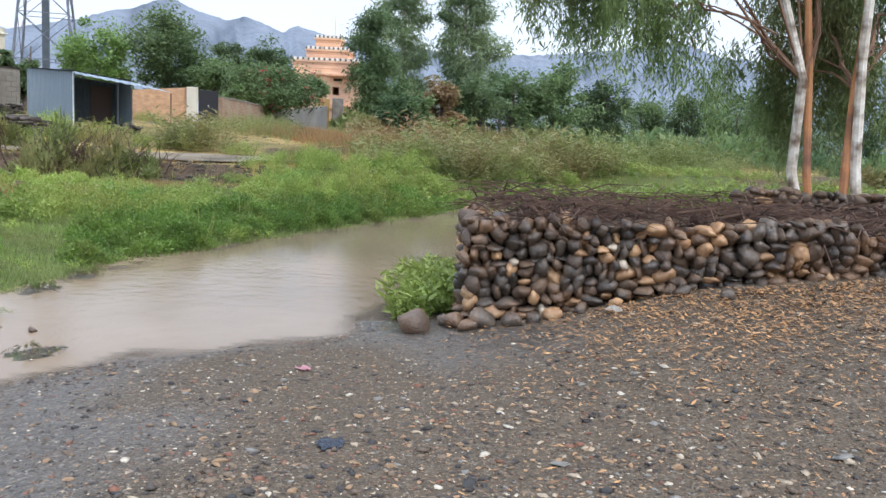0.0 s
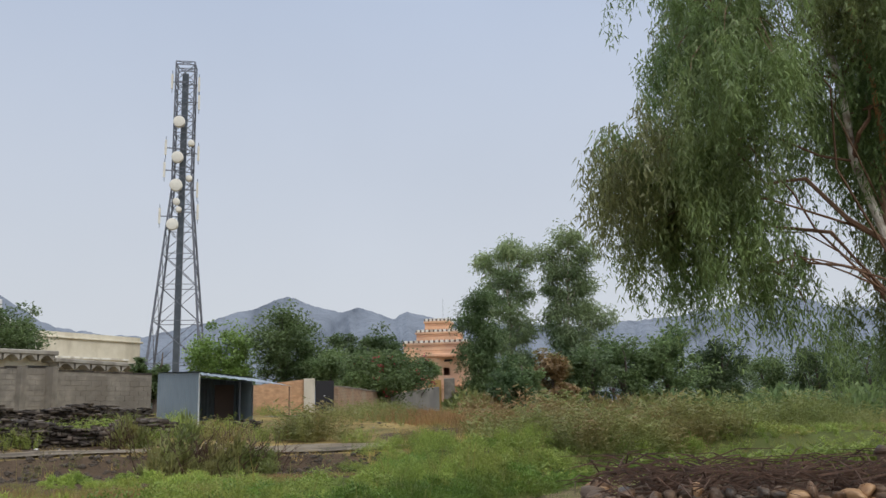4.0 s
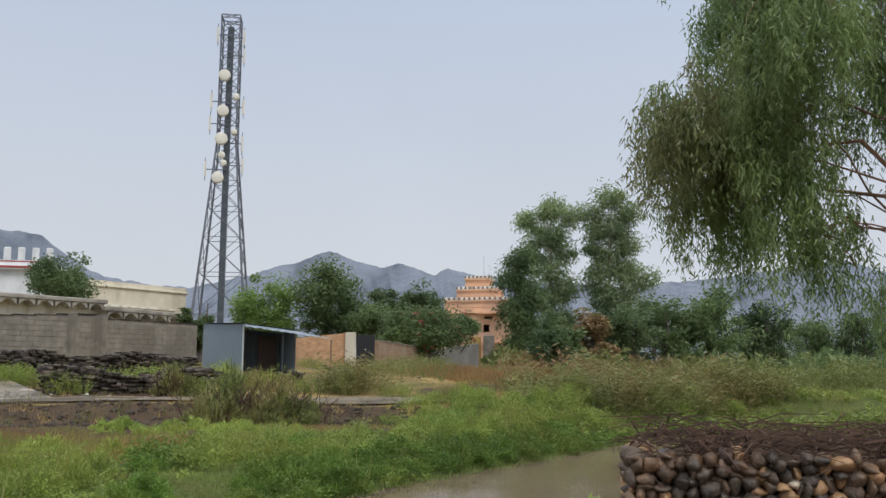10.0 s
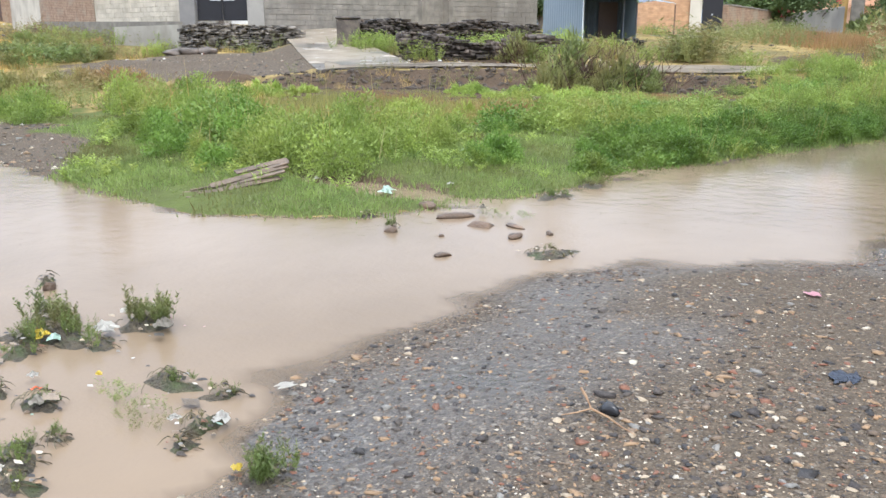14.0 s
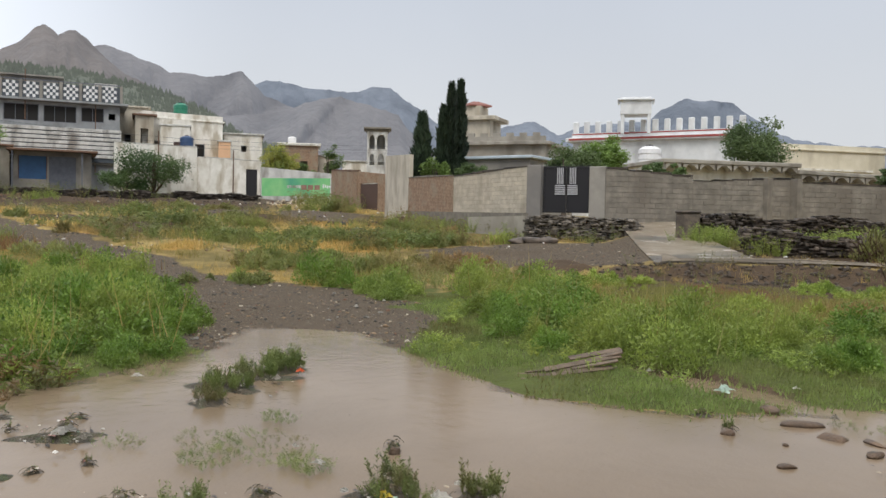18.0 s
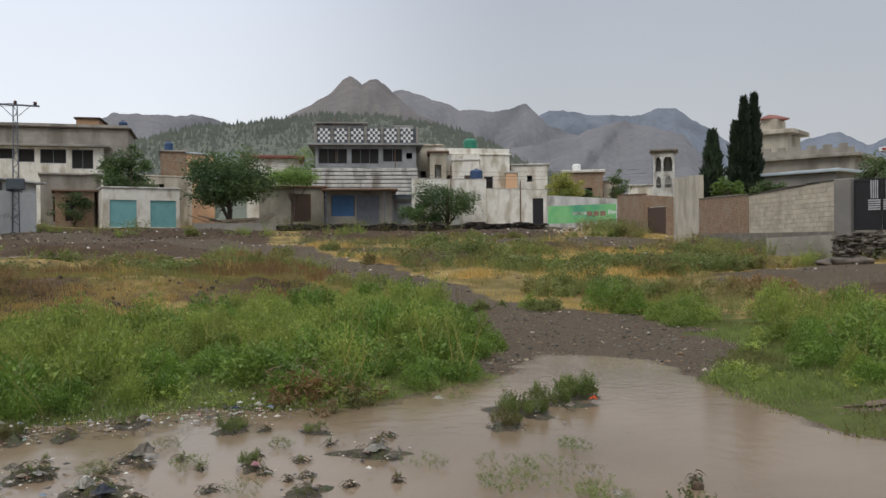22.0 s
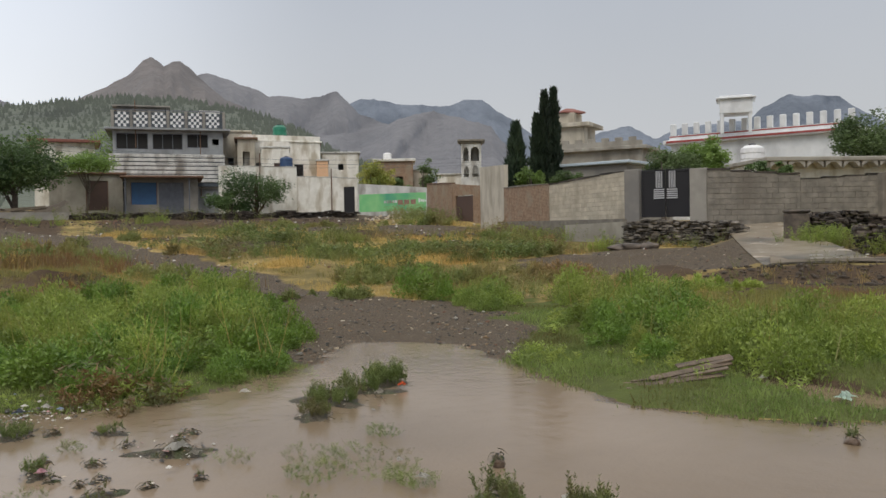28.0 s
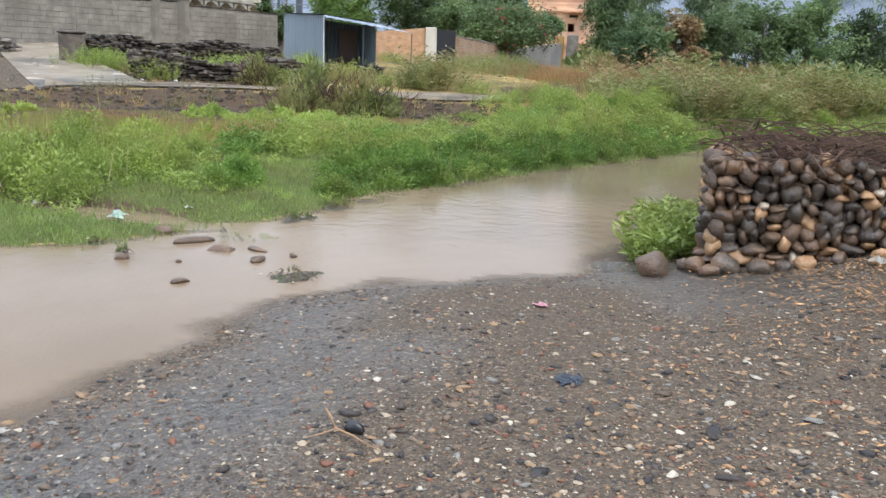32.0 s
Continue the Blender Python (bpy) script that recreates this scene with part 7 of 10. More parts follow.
# straw ground and rank weeds in strips over the field
p = sample(60000, (44, 122), (17, 64), r1, 2.0)
p = p[gravel_mark(p) < 0.4]
w_ = strips(p, STRAW, 540)
q = p[(w_ > 0.3) & (r1.uniform(0, 1, len(p)) < 0.45 * w_)]
scatter("straw", "golden short straw in patches on the field", "grass", T_STRAW, q, r1.uniform(0.45, 1.0, len(q)), M["grassdry"], r1, squash=r1.uniform(0.4, 1.0, len(q)))
w_ = strips(p, WEEDY, 550)
q = p[(w_ > 0.3) & (r1.uniform(0, 1, len(p)) < 0.085 * w_)]
scatter("rank_weeds", "rank dark green weeds in strips across the field", "weeds", T_FIELDBUSH, q, r1.uniform(0.22, 0.5, len(q)) * (0.75 + 0.008 * np.hypot(q[:, 0], q[:, 1])), M["weed"], r1, squash=r1.uniform(0.8, 1.4, len(q)))
q = p[(w_ > 0.2) & (r1.uniform(0, 1, len(p)) < 0.12)]
scatter("weed_stalks", "brown and green stalks among the field weeds", "grass", T_STALK, q, r1.uniform(0.5, 0.9, len(q)), M["grassmix"], r1)
w_ = strips(p, [(82.5, 92, 25.5, 32), (74.5, 79, 22.5, 25.5), (53, 58, 31, 34), (96, 103, 24, 28)], 560)
q = p[(w_ > 0.3) & (r1.uniform(0, 1, len(p)) < 0.3)]
scatter("rust_grass", "rust-brown dry grass in the field", "grass", T_STRAW, q, r1.uniform(0.8, 1.4, len(q)), M["rustgrass"], r1)
q = np.array([tuple(polar(a_, r_)) for a_, r_ in ((70.2, 45.5), (72.8, 18.6), (69.3, 18.9), (68.0, 19.4), (82.4, 43), (86, 41), (95.5, 33), (98.5, 33.5), (79.8, 33.2), (60.5, 26.8), (55.5, 29.2), (63.5, 58), (91.5, 66))])
scatter("field_bush", "single leafy bushes standing in the field", "bushes", T_FIELDBUSH, np.repeat(q, 3, 0) + r1.normal(0, 0.25, (39, 2)), np.repeat(np.hypot(q[:, 0], q[:, 1]), 3) * 0.01 * r1.uniform(0.6, 1.3, 39) + 0.06, M["weed"], r1)
# rust grass, straw and scattered bushes on the slope below the path
p = sample(2300, (13, 48), (14.5, 20.7), r1)
p = p[(river_distance(p) > 4.0) & (gravel_mark(p) < 0.5)]
mix_ = wobble(p, 1.1, 590) + r1.normal(0, 0.3, len(p))
for name_, lab_, pick_, key_ in (("slope_grass", "rust-brown grass on the slope below the path", mix_ > 0.75, "rustgrass"), ("slope_grass", "green and straw grass on the slope below the path", (mix_ <= 0.75) & (mix_ > -0.6), "grassmix")):
    q = p[pick_]
    scatter(name_, lab_, "grass", T_STRAW, q, r1.uniform(0.3, 0.7, len(q)) * np.interp(np.hypot(q[:, 0], q[:, 1]), [17.5, 20.5], [1.0, 0.4]), M[key_], r1)
q = p[mix_ < -0.55][:90]
scatter("slope_bushes", "small green bushes on the slope below the path", "bushes", T_FIELDBUSH, q, r1.uniform(0.12, 0.28, len(q)), M["lush"], r1, squash=r1.uniform(0.8, 1.3, len(q)))
# straw grass along the lip of the western ledge
p = sample(1500, (80, 122), (21.6, 25.0), r1)
scatter("ledge_grass", "straw and green grass along the ledge", "grass", T_TALL, p, r1.uniform(0.22, 0.5, len(p)), M["grassmix"], r1)
p = sample(9000, (79, 123), (18.6, 31.0), r1)
mix_ = wobble(p, 0.8, 580) + 0.6 * wobble(p, 2.3, 581) + r1.normal(0, 0.25, len(p))
for name_, lab_, pick_, key_, hi_ in (("mound_straw", "short golden straw over the earth mound", mix_ > 0.25, "grassdry", 0.55), ("mound_grass", "short brown and green grass over the earth mound", (mix_ <= 0.25) & (mix_ > -0.2), "grassmix", 0.5), ("mound_weeds", "short olive weeds over the earth mound", (mix_ < -0.75), "weed", 0.7)):
    q = p[pick_ & (gravel_mark(p) < 0.4)]
    scatter(name_, lab_, "grass", T_STRAW, q, r1.uniform(0.3, 1.0, len(q)) * hi_ * np.where(np.hypot(q[:, 0], q[:, 1]) > 23, 0.55, 1.0), M[key_], r1)
p = sample(700, (82, 122), (19.4, 22.0), r1)
p = p[wobble(p, 1.2, 57) > 0.1]
scatter("ledge_weeds", "weeds on the dark face of the ledge", "weeds", T_WEED, p, r1.uniform(0.5, 1.0, len(p)), M["weed"], r1)
# single leafy bushes in the meadow
p = []
for q in sample(60, (14, 118), (24, 70), r1, 2.0):
    if gravel_mark(q[None])[0] < 0.3 and not (28 < math.degrees(math.atan2(-q[0], q[1])) < 59 and math.hypot(*q) > 36):
        k = int(r1.integers(5, 16))
        p.append(q + r1.normal(0, 0.1 + 0.008 * math.hypot(*q), (k, 2)))
p = np.concatenate(p)
scatter("meadow_bushes", "leafy green bushes dotted over the meadow", "bushes", T_LUSH, p, (0.55 + 0.011 * np.hypot(p[:, 0], p[:, 1])) * r1.uniform(0.7, 1.1, len(p)), M["lush"], r1)
# clumps of rank weeds and straw across the fields
for name_, lab_, cat_, tmpl, key, k0, sc in (("weed_clumps", "clumps of rank green weeds in the field", "weeds", T_WEED, "weed", 150, (0.7, 1.3)), ("straw_clumps", "golden clumps of dry straw in the field", "grass", T_TALL, "grassdry", 80, (0.7, 1.2)), ("green_clumps", "dark green clumps of field plants", "plants", T_SHORT, "grassgreen", 60, (1.2, 2.2))):
    p = []
    for q in sample(k0, (46, 116), (26, 57), r1, 2.0):
        az0 = math.degrees(math.atan2(-q[0], q[1]))
        if gravel_mark(q[None])[0] < 0.3 and not (az0 < 60 and math.hypot(*q) > 34) and not (az0 > 84 and (math.hypot(*q) > 29 or r1.uniform() < 0.4)):
            k = int(r1.integers(8, 26))
            p.append(q + r1.normal(0, 1, (k, 2)) * np.array([0.3 + 0.012 * math.hypot(*q), 0.3 + 0.012 * math.hypot(*q)]))
    p = np.concatenate(p)
    p = p[gravel_mark(p) < 0.3]
    scatter(name_, lab_, cat_, tmpl, p, r1.uniform(*sc, len(p)), M[key], r1)
# brown scrub to the north
p = sample(1900, (-16, 8), (17, 40), r1)
ok = (river_distance(p) > 1.5) & ~is_near_bank(p) & (wobble(p, 0.7, 52) > 0.0)
p = p[ok]
scatter("scrub", "tall brown and green scrub bushes", "scrub", T_WEED, p, r1.uniform(1.3, 2.4, len(p)) * np.clip(0.75 + 0.7 * wobble(p, 0.9, 54), 0.5, 1.5), M["weed"], r1)
p = sample(420, (2, 9), (26, 42), r1)
p = p[(river_distance(p) > 2)]
scatter("scrub", "rust-brown dry scrub along the lane", "scrub", T_TALL, p, r1.uniform(1.0, 1.6, len(p)), M["rustgrass"], r1)
for az0, dd, w_, n, kind, key in ((9.0, 33, 1.6, 150, T_TALL, "rustgrass"), (5.2, 31, 1.5, 130, T_TALL, "rustgrass"), (12.0, 35, 1.3, 90, T_TALL, "rustgrass"), (3.4, 26, 1.1, 70, T_WEED, "weed"), (0.6, 24, 1.2, 80, T_WEED, "weed"), (-2.4, 25.5, 1.3, 80, T_WEED, "weed"), (-5.5, 28, 1.2, 70, T_WEED, "weed"), (6.2, 28, 0.8, 40, T_WEED, "weed"), (18.5, 27, 1.1, 60, T_WEED, "weed")):
    c = polar(az0, dd)
    q = np.stack([c.x + r1.normal(0, w_ * 0.55, n), c.y + r1.normal(0, w_ * 0.4, n)], 1)
    dome = np.clip(1.2 - np.hypot(q[:, 0] - c.x, q[:, 1] - c.y) / (1.3 * w_), 0.35, 1.1)
    if kind is T_TALL:
        scatter("rust_grass", "rust-brown dry grass beside the lane", "grass", kind, q, r1.uniform(0.9, 1.5, n), M[key], r1)
    else:
        scatter("scrub_bush", "round olive scrub bush with bare twigs", "bush", kind, q, r1.uniform(1.7, 2.6, n), M[key], r1, squash=dome)


# ---- trees ----
def limb_points(a, b, r, n=6, sag=0.0, wander=0.1):
    a, b = np.asarray(a, float), np.asarray(b, float)
    f = np.linspace(0, 1, n)[:, None]
    pts = a + (b - a) * f
    L = np.linalg.norm(b - a)
    pts[1:-1] += r.normal(0, wander * L * 0.25, (n - 2, 3))
    pts[:, 2] += sag * L * np.sin(np.pi * f[:, 0])
    return pts


def crown_leaves(centres, radius, per, leaf, width, r, hang=0.0):
    """Clumps of leaves round centres; hang pulls the leaves downwards."""
    n = len(centres) * per
    c = np.repeat(centres, per, 0)
    rad = np.repeat(np.broadcast_to(radius, len(centres)), per)[:, None]
    off = unit(r.normal(0, 1, (n, 3))) * (r.uniform(0, 1, (n, 1)) ** 0.45) * rad
    off[:, 2] *= 0.75
    d = rand_dirs(n, (-1 if hang else -0.6, 0.6 - 1.3 * hang), r)
    return quads(c + off, d, side_of(d, r), leaf * r.uniform(0.6, 1.3, n), width * r.uniform(0.7, 1.3, n))


def slivers(name, q, mat):
    """Leaves as single triangles, broad at the stalk's third and pointed."""
    half = (q[:, 1] - q[:, 3]) * 0.5
    low = q[:, 0] * 0.85 + q[:, 2] * 0.15
    v = np.stack([low + half, low - half, q[:, 2]], 1).reshape(-1, 3)
    return array_mesh(name, v, np.arange(len(v)).reshape(-1, 3), mat)


def broad_tree(name, label, x, y, z, h, w, mat, seed, clumps=60, per=70, leaf=0.3, trunk=0.16, low=0.25, bark="bark", shape="round", category="tree", flowers=None):
    """A tapered trunk with limbs, and a crown of many leaf clumps with gaps."""
    r = np.random.default_rng(seed)
    ob = base(name, pose(x, y, z), label, category)
    bm = bmesh.new()
    top = np.array([r.normal(0, 0.05 * h), r.normal(0, 0.05 * h), h * 0.8])
    pts = limb_points((0, 0, -0.3), top, r, 7, wander=0.08)
    tube(bm, [tuple(q) for q in pts], [trunk * (1 - 0.8 * k / 6) for k in range(7)], 7)
    part("trunk", bm, M[bark], ob)
    cs = []
    lobes = rand_dirs(5 + clumps // 14, (-0.9, 0.95), r) * r.uniform(0.45, 0.72, (5 + clumps // 14, 1))
    fat = r.uniform(0.26, 0.46, len(lobes))
    while len(cs) < clumps:
        k = r.integers(0, len(lobes))
        u = lobes[k] + unit(r.normal(0, 1, 3)) * fat[k] * r.uniform(0.5, 1.0) if r.uniform() < (0.62 if clumps < 80 else 0.82) else r.uniform(-1, 1, 3)
        if u @ u > 1 or u @ u < 0.08:
            continue
        f = (u[2] + 1) / 2
        if shape == "tall":
            k = 0.45 + 0.75 * math.sin(math.pi * min(1, 0.15 + f * 0.85)) * r.uniform(0.7, 1.1)
        else:
            k = 1.0
        cs.append((u[0] * w / 2 * k, u[1] * w / 2 * k, h * (low + (0.97 - low) * f)))
    cs = np.array(cs)
    for c in cs[:: max(1, clumps // 8)]:
        bm = bmesh.new()
        s = pts[min(5, max(1, int(6 * max(0.15, c[2] / h - 0.25))))]
        lp = limb_points(s, c, r, 4)
        tube(bm, [tuple(q) for q in lp], [trunk * 0.32, trunk * 0.24, trunk * 0.16, trunk * 0.06], 5, cap=False)
        part("limb", bm, M[bark], ob)
    q = crown_leaves(cs, r.uniform(0.55, 1.25, len(cs)) * w * 0.165, int(per * 1.5), leaf * 0.7, leaf * 0.42, r)
    cr_ = new("crown", slivers("crown", q, M[mat]))
    cr_.parent = ob
    if flowers:
        pick = cs[r.integers(0, len(cs), 60)] + unit(r.normal(0, 1, (60, 3))) * w * 0.15
        fq = crown_leaves(pick, 0.2, 6, 0.13, 0.11, r)
        fo = new("blossom", array_mesh("blossom", fq.reshape(-1, 3), np.arange(len(fq) * 4).reshape(-1, 4), M[flowers]))
        fo.parent = ob
    return ob


def at_tree(az, d, el_top, el_low, w_deg, *rest, **kw):
    q = polar(az, d)
    zg = ground_z(q.x, q.y)
    return broad_tree(*rest[:2], q.x, q.y, zg, rise(el_top, d) - zg, 2 * d * math.tan(radians(w_deg / 2)), *rest[2:], **kw)


at_tree(24.2, 60, 6.2, 2, 4.8, "tree", "light green broadleaf tree behind the shed", "treelight", 61, clumps=110, leaf=0.32, low=0.1)
at_tree(19.9, 58, 7.7, 2, 5.2, "tree", "dark green broadleaf tree behind the brick wall", "treemid", 62, clumps=130, leaf=0.34, low=0.12)
at_tree(17.6, 56, 4.6, 1, 4.5, "tree", "green tree over the yard wall", "treemid", 63, clumps=90, low=0.1)
at_tree(16.3, 60, 5.8, 2, 3.4, "tree", "dark green tree in the yard", "treedark", 64, clumps=80, low=0.1)
at_tree(14.0, 56, 5.9, 1.5, 3.6, "tree", "feathery dark tree in the yard", "treedark", 65, clumps=70, low=0.15)
at_tree(13.7, 51, 4.2, 0.6, 6.4, "flowering_tree", "dark bushy tree with pink-red blossom over the wall", "treemid", 66, clumps=170, low=0.22, leaf=0.26, flowers="flower")
at_tree(11.6, 58, 3.4, 0.4, 2.8, "creeper", "dense green creeper spilling over the lane wall", "treemid", 79, clumps=90, low=0.5, leaf=0.26, category="creeper", flowers="flower")
at_tree(15.2, 50, 3.0, 0.6, 3.4, "tree", "bushy creeper over the yard wall", "treemid", 67, clumps=50, low=0.2)
at_tree(28.3, 50, 5.0, 1.5, 2.2, "young_tree", "small spiky young pine before the tower", "treedark", 68, clumps=26, leaf=0.5, low=0.1, shape="tall")
at_tree(36.6, 58, 7.2, 4.0, 4.6, "tree", "bushy green tree behind the compound wall", "treemid", 69, clumps=90, leaf=0.28, low=0.35)
at_tree(48.2, 41.5, 5.6, 3.5, 4.4, "tree", "spreading bush tree over the black gate", "treemid", 70, clumps=80, leaf=0.22, low=0.5)
at_tree(45.8, 42.5, 6.0, 3.5, 3.2, "tree", "light green bush tree beside the gate", "treelight", 71, clumps=60, leaf=0.22, low=0.5)
at_tree(42.6, 43, 4.6, 3.2, 1.8, "shrub", "small bushes behind the block wall", "treemid", 72, clumps=30, leaf=0.22, low=0.5, category="shrub")
at_tree(41.2, 43, 4.3, 3.0, 1.2, "shrub", "small bushes behind the block wall", "treemid", 73, clumps=20, leaf=0.22, low=0.5, category="shrub")
# poplars and mixed trees north of the lane
def slender_tree(name, label, az, d, lobes, mat, seed, bark="eucbark", lean=0.0):
    """A tall slender tree: a pale stem, ascending limbs and separate hanging masses of leaves; lobes as (degrees aside, degrees up, width, height)."""
    r = np.random.default_rng(seed)
    q0 = polar(az, d)
    zg = ground_z(q0.x, q0.y)
    ob = base(name, pose(q0.x, q0.y, zg), label, "tree")
    top = max(e for _, e, _, _ in lobes)
    stem = limb_points((0, 0, -0.3), (lean, 0, rise(top, d) - zg), r, 9, wander=0.03)
    bm = bmesh.new()
    tube(bm, [tuple(v) for v in stem], [0.17 * (1 - 0.85 * k / 8) for k in range(9)], 7)
    part("trunk", bm, M[bark], ob)
    cs = []
    for a, e, w, h in lobes:
        c2 = polar(a, d) - q0
        c = np.array([c2.x, c2.y, rise(e, d) - zg])
        half = np.array([d * math.tan(radians(w / 2)), d * math.tan(radians(w / 2)), d * math.tan(radians(h / 2))])
        n = max(7, int(6.5 * w * h))
        cs.append(c + unit(r.normal(0, 1, (n, 3))) * half * 0.86 * r.uniform(0.35, 1.0, (n, 1)) ** 0.5)
        bm = bmesh.new()
        k = min(7, max(1, int(8 * (c[2] - 1.4) / stem[-1][2])))
        tube(bm, [tuple(v) for v in limb_points(stem[k], c + np.array([0, 0, half[2] * 0.5]), r, 5, wander=0.1)], [0.06, 0.05, 0.04, 0.03, 0.015], 5, cap=False)
        part("limb", bm, M[bark], ob)
    cs = np.concatenate(cs)
    q = crown_leaves(cs, r.uniform(0.45, 1.1, len(cs)), 85, 0.34, 0.075, r, 0.55)
    cr_ = new("crown", slivers("crown", q, M[mat]))
    cr_.parent = ob
    return ob


slender_tree("eucalyptus", "dense blue-green roadside tree, leafy to the ground", 7.4, 52, [(7.5, 7.2, 1.9, 1.6), (8.0, 5.9, 1.9, 2.0), (7.0, 5.0, 1.9, 2.2), (7.7, 3.6, 2.4, 2.2), (7.0, 2.4, 2.4, 2.2), (7.5, 1.1, 2.6, 2.0)], "treemid", 74, "bark")
slender_tree("eucalyptus", "tall pale-leaved eucalyptus with sky between its masses", 5.4, 58, [(5.3, 10.5, 2.2, 1.7), (6.9, 9.7, 1.5, 1.6), (4.2, 9.9, 1.0, 1.4), (5.4, 8.8, 2.6, 1.7), (6.7, 7.9, 1.4, 1.5), (4.5, 7.6, 1.5, 1.5), (5.8, 6.6, 2.0, 2.0), (4.6, 5.3, 1.8, 2.2), (5.9, 4.4, 2.2, 2.0), (5.0, 2.8, 2.8, 2.4)], "eucfar", 75)
slender_tree("eucalyptus", "tall grey-green eucalyptus beside the lane", 1.5, 57, [(1.4, 11.2, 1.9, 1.7), (2.9, 10.0, 1.4, 1.6), (0.1, 10.1, 1.5, 1.6), (1.7, 9.2, 2.6, 2.0), (0.4, 8.2, 1.6, 1.8), (2.7, 8.0, 1.3, 1.8), (1.5, 7.0, 2.2, 2.0), (0.4, 6.0, 1.8, 2.0), (2.4, 5.6, 1.8, 2.2), (1.2, 4.2, 3.0, 2.6), (-0.9, 5.8, 0.9, 1.4), (0.4, 2.6, 3.0, 2.6)], "eucfar", 76)
for k, (az0, dd, et, wd, mt) in enumerate(((5.0, 44, 3.8, 3.6, "treemid"), (3.0, 46, 4.0, 3.8, "weed"), (0.5, 48, 4.6, 4.6, "treedark"), (-2.2, 50, 5.2, 4.6, "treemid"), (-4.8, 52, 5.3, 4.8, "treemid"), (-7.6, 56, 4.6, 4.2, "treedark"), (-10.5, 75, 3.4, 4.0, "treemid"), (-13.2, 72, 4.2, 4.2, "treedark"), (-16.2, 70, 4.6, 4.6, "treemid"), (-19.5, 72, 4.8, 5.0, "treedark"), (-23.0, 66, 4.6, 5.0, "treemid"), (-27, 60, 5.2, 6.0, "treedark"), (-9.0, 95, 3.2, 5.0, "treedark"), (-14.5, 100, 3.8, 5.0, "treemid"), (-32, 55, 6, 7, "treemid"), (-1.0, 80, 5.0, 5.0, "treedark"), (-7.0, 110, 3.0, 7, "eucfar"), (-12.0, 112, 2.9, 7, "treemid"), (-17.5, 112, 3.2, 7, "eucfar"), (-22.0, 110, 3.4, 7, "treemid"), (2.5, 75, 4.2, 6, "eucfar"))):
    at_tree(az0, dd, et, 0.3, wd, "tree", "broadleaf tree in the belt beyond the meadow", mt, 80 + k, clumps=60, low=0.08, leaf=0.34)
r9 = np.random.default_rng(97)
p = np.concatenate([sample(210, (-31, -4), (46, 80), r9), sample(120, (-5, 9), (43, 56), r9)])
p = p[river_distance(p) > 3]
k = len(p) // 2
scatter("understory", "dense green bushes beneath the belt of trees", "bushes", T_FIELDBUSH, p[:k], r9.uniform(1.0, 2.0, k), M["treemid"], r9)
scatter("understory", "olive and brown bushes beneath the belt of trees", "bushes", T_FIELDBUSH, p[k:], r9.uniform(0.8, 1.6, len(p) - k), M["weed"], r9)
# village trees
at_tree(95.1, 84, 6.9, 3.8, 3.6, "tree", "dark tree behind the garages", "shade", 110, clumps=80, low=0.2, leaf=0.4)
at_tree(89.0, 76, 6.6, 2.2, 6.4, "tree", "large dark shade tree beside the garages", "shade", 111, clumps=130, low=0.24, leaf=0.4, trunk=0.3)
at_tree(74.9, 76, 4.8, 1.7, 4.8, "tree", "small dark tree with bare twigs before the white wall", "shade", 112, clumps=90, low=0.16, per=60, leaf=0.26, trunk=0.22, bark="twig")
at_tree(76.5, 75, 3.0, 1.6, 3.0, "shrub", "dark bush before the white wall", "shade", 113, clumps=40, low=0.15, category="shrub")
at_tree(67.3, 88, 5.1, 3.3, 3.0, "tree", "yellow-flowering tree behind the green wall", "treeyellow", 114, clumps=70, low=0.35)
at_tree(63.7, 92, 5.1, 3.3, 1.9, "tree", "small airy green tree", "treemid", 115, clumps=36, low=0.35, per=50)
at_tree(65.4, 90, 3.9, 3.2, 1.6, "shrub", "round green bush behind the wall", "treemid", 116, clumps=30, low=0.3, category="shrub")
at_tree(83.8, 92, 6.9, 4.0, 3.6, "tree", "light green tree beside the big house", "treelight", 117, clumps=50, low=0.4)
at_tree(85.0, 81, 5.3, 3.9, 4.0, "vine", "green vine over the doorway", "treelight", 118, clumps=40, low=0.72, category="vine")
at_tree(98.4, 82, 3.6, 2.0, 2.6, "shrub", "dark bushes beside the outbuilding", "treedark", 119, clumps=36, low=0.1, category="shrub")
at_tree(103.5, 110, 6.2, 3.0, 5, "tree", "dark trees beyond the long building", "treedark", 120, clumps=60)
at_tree(107, 105, 6.4, 3.0, 5, "tree", "dark trees beyond the long building", "treedark", 121, clumps=60)
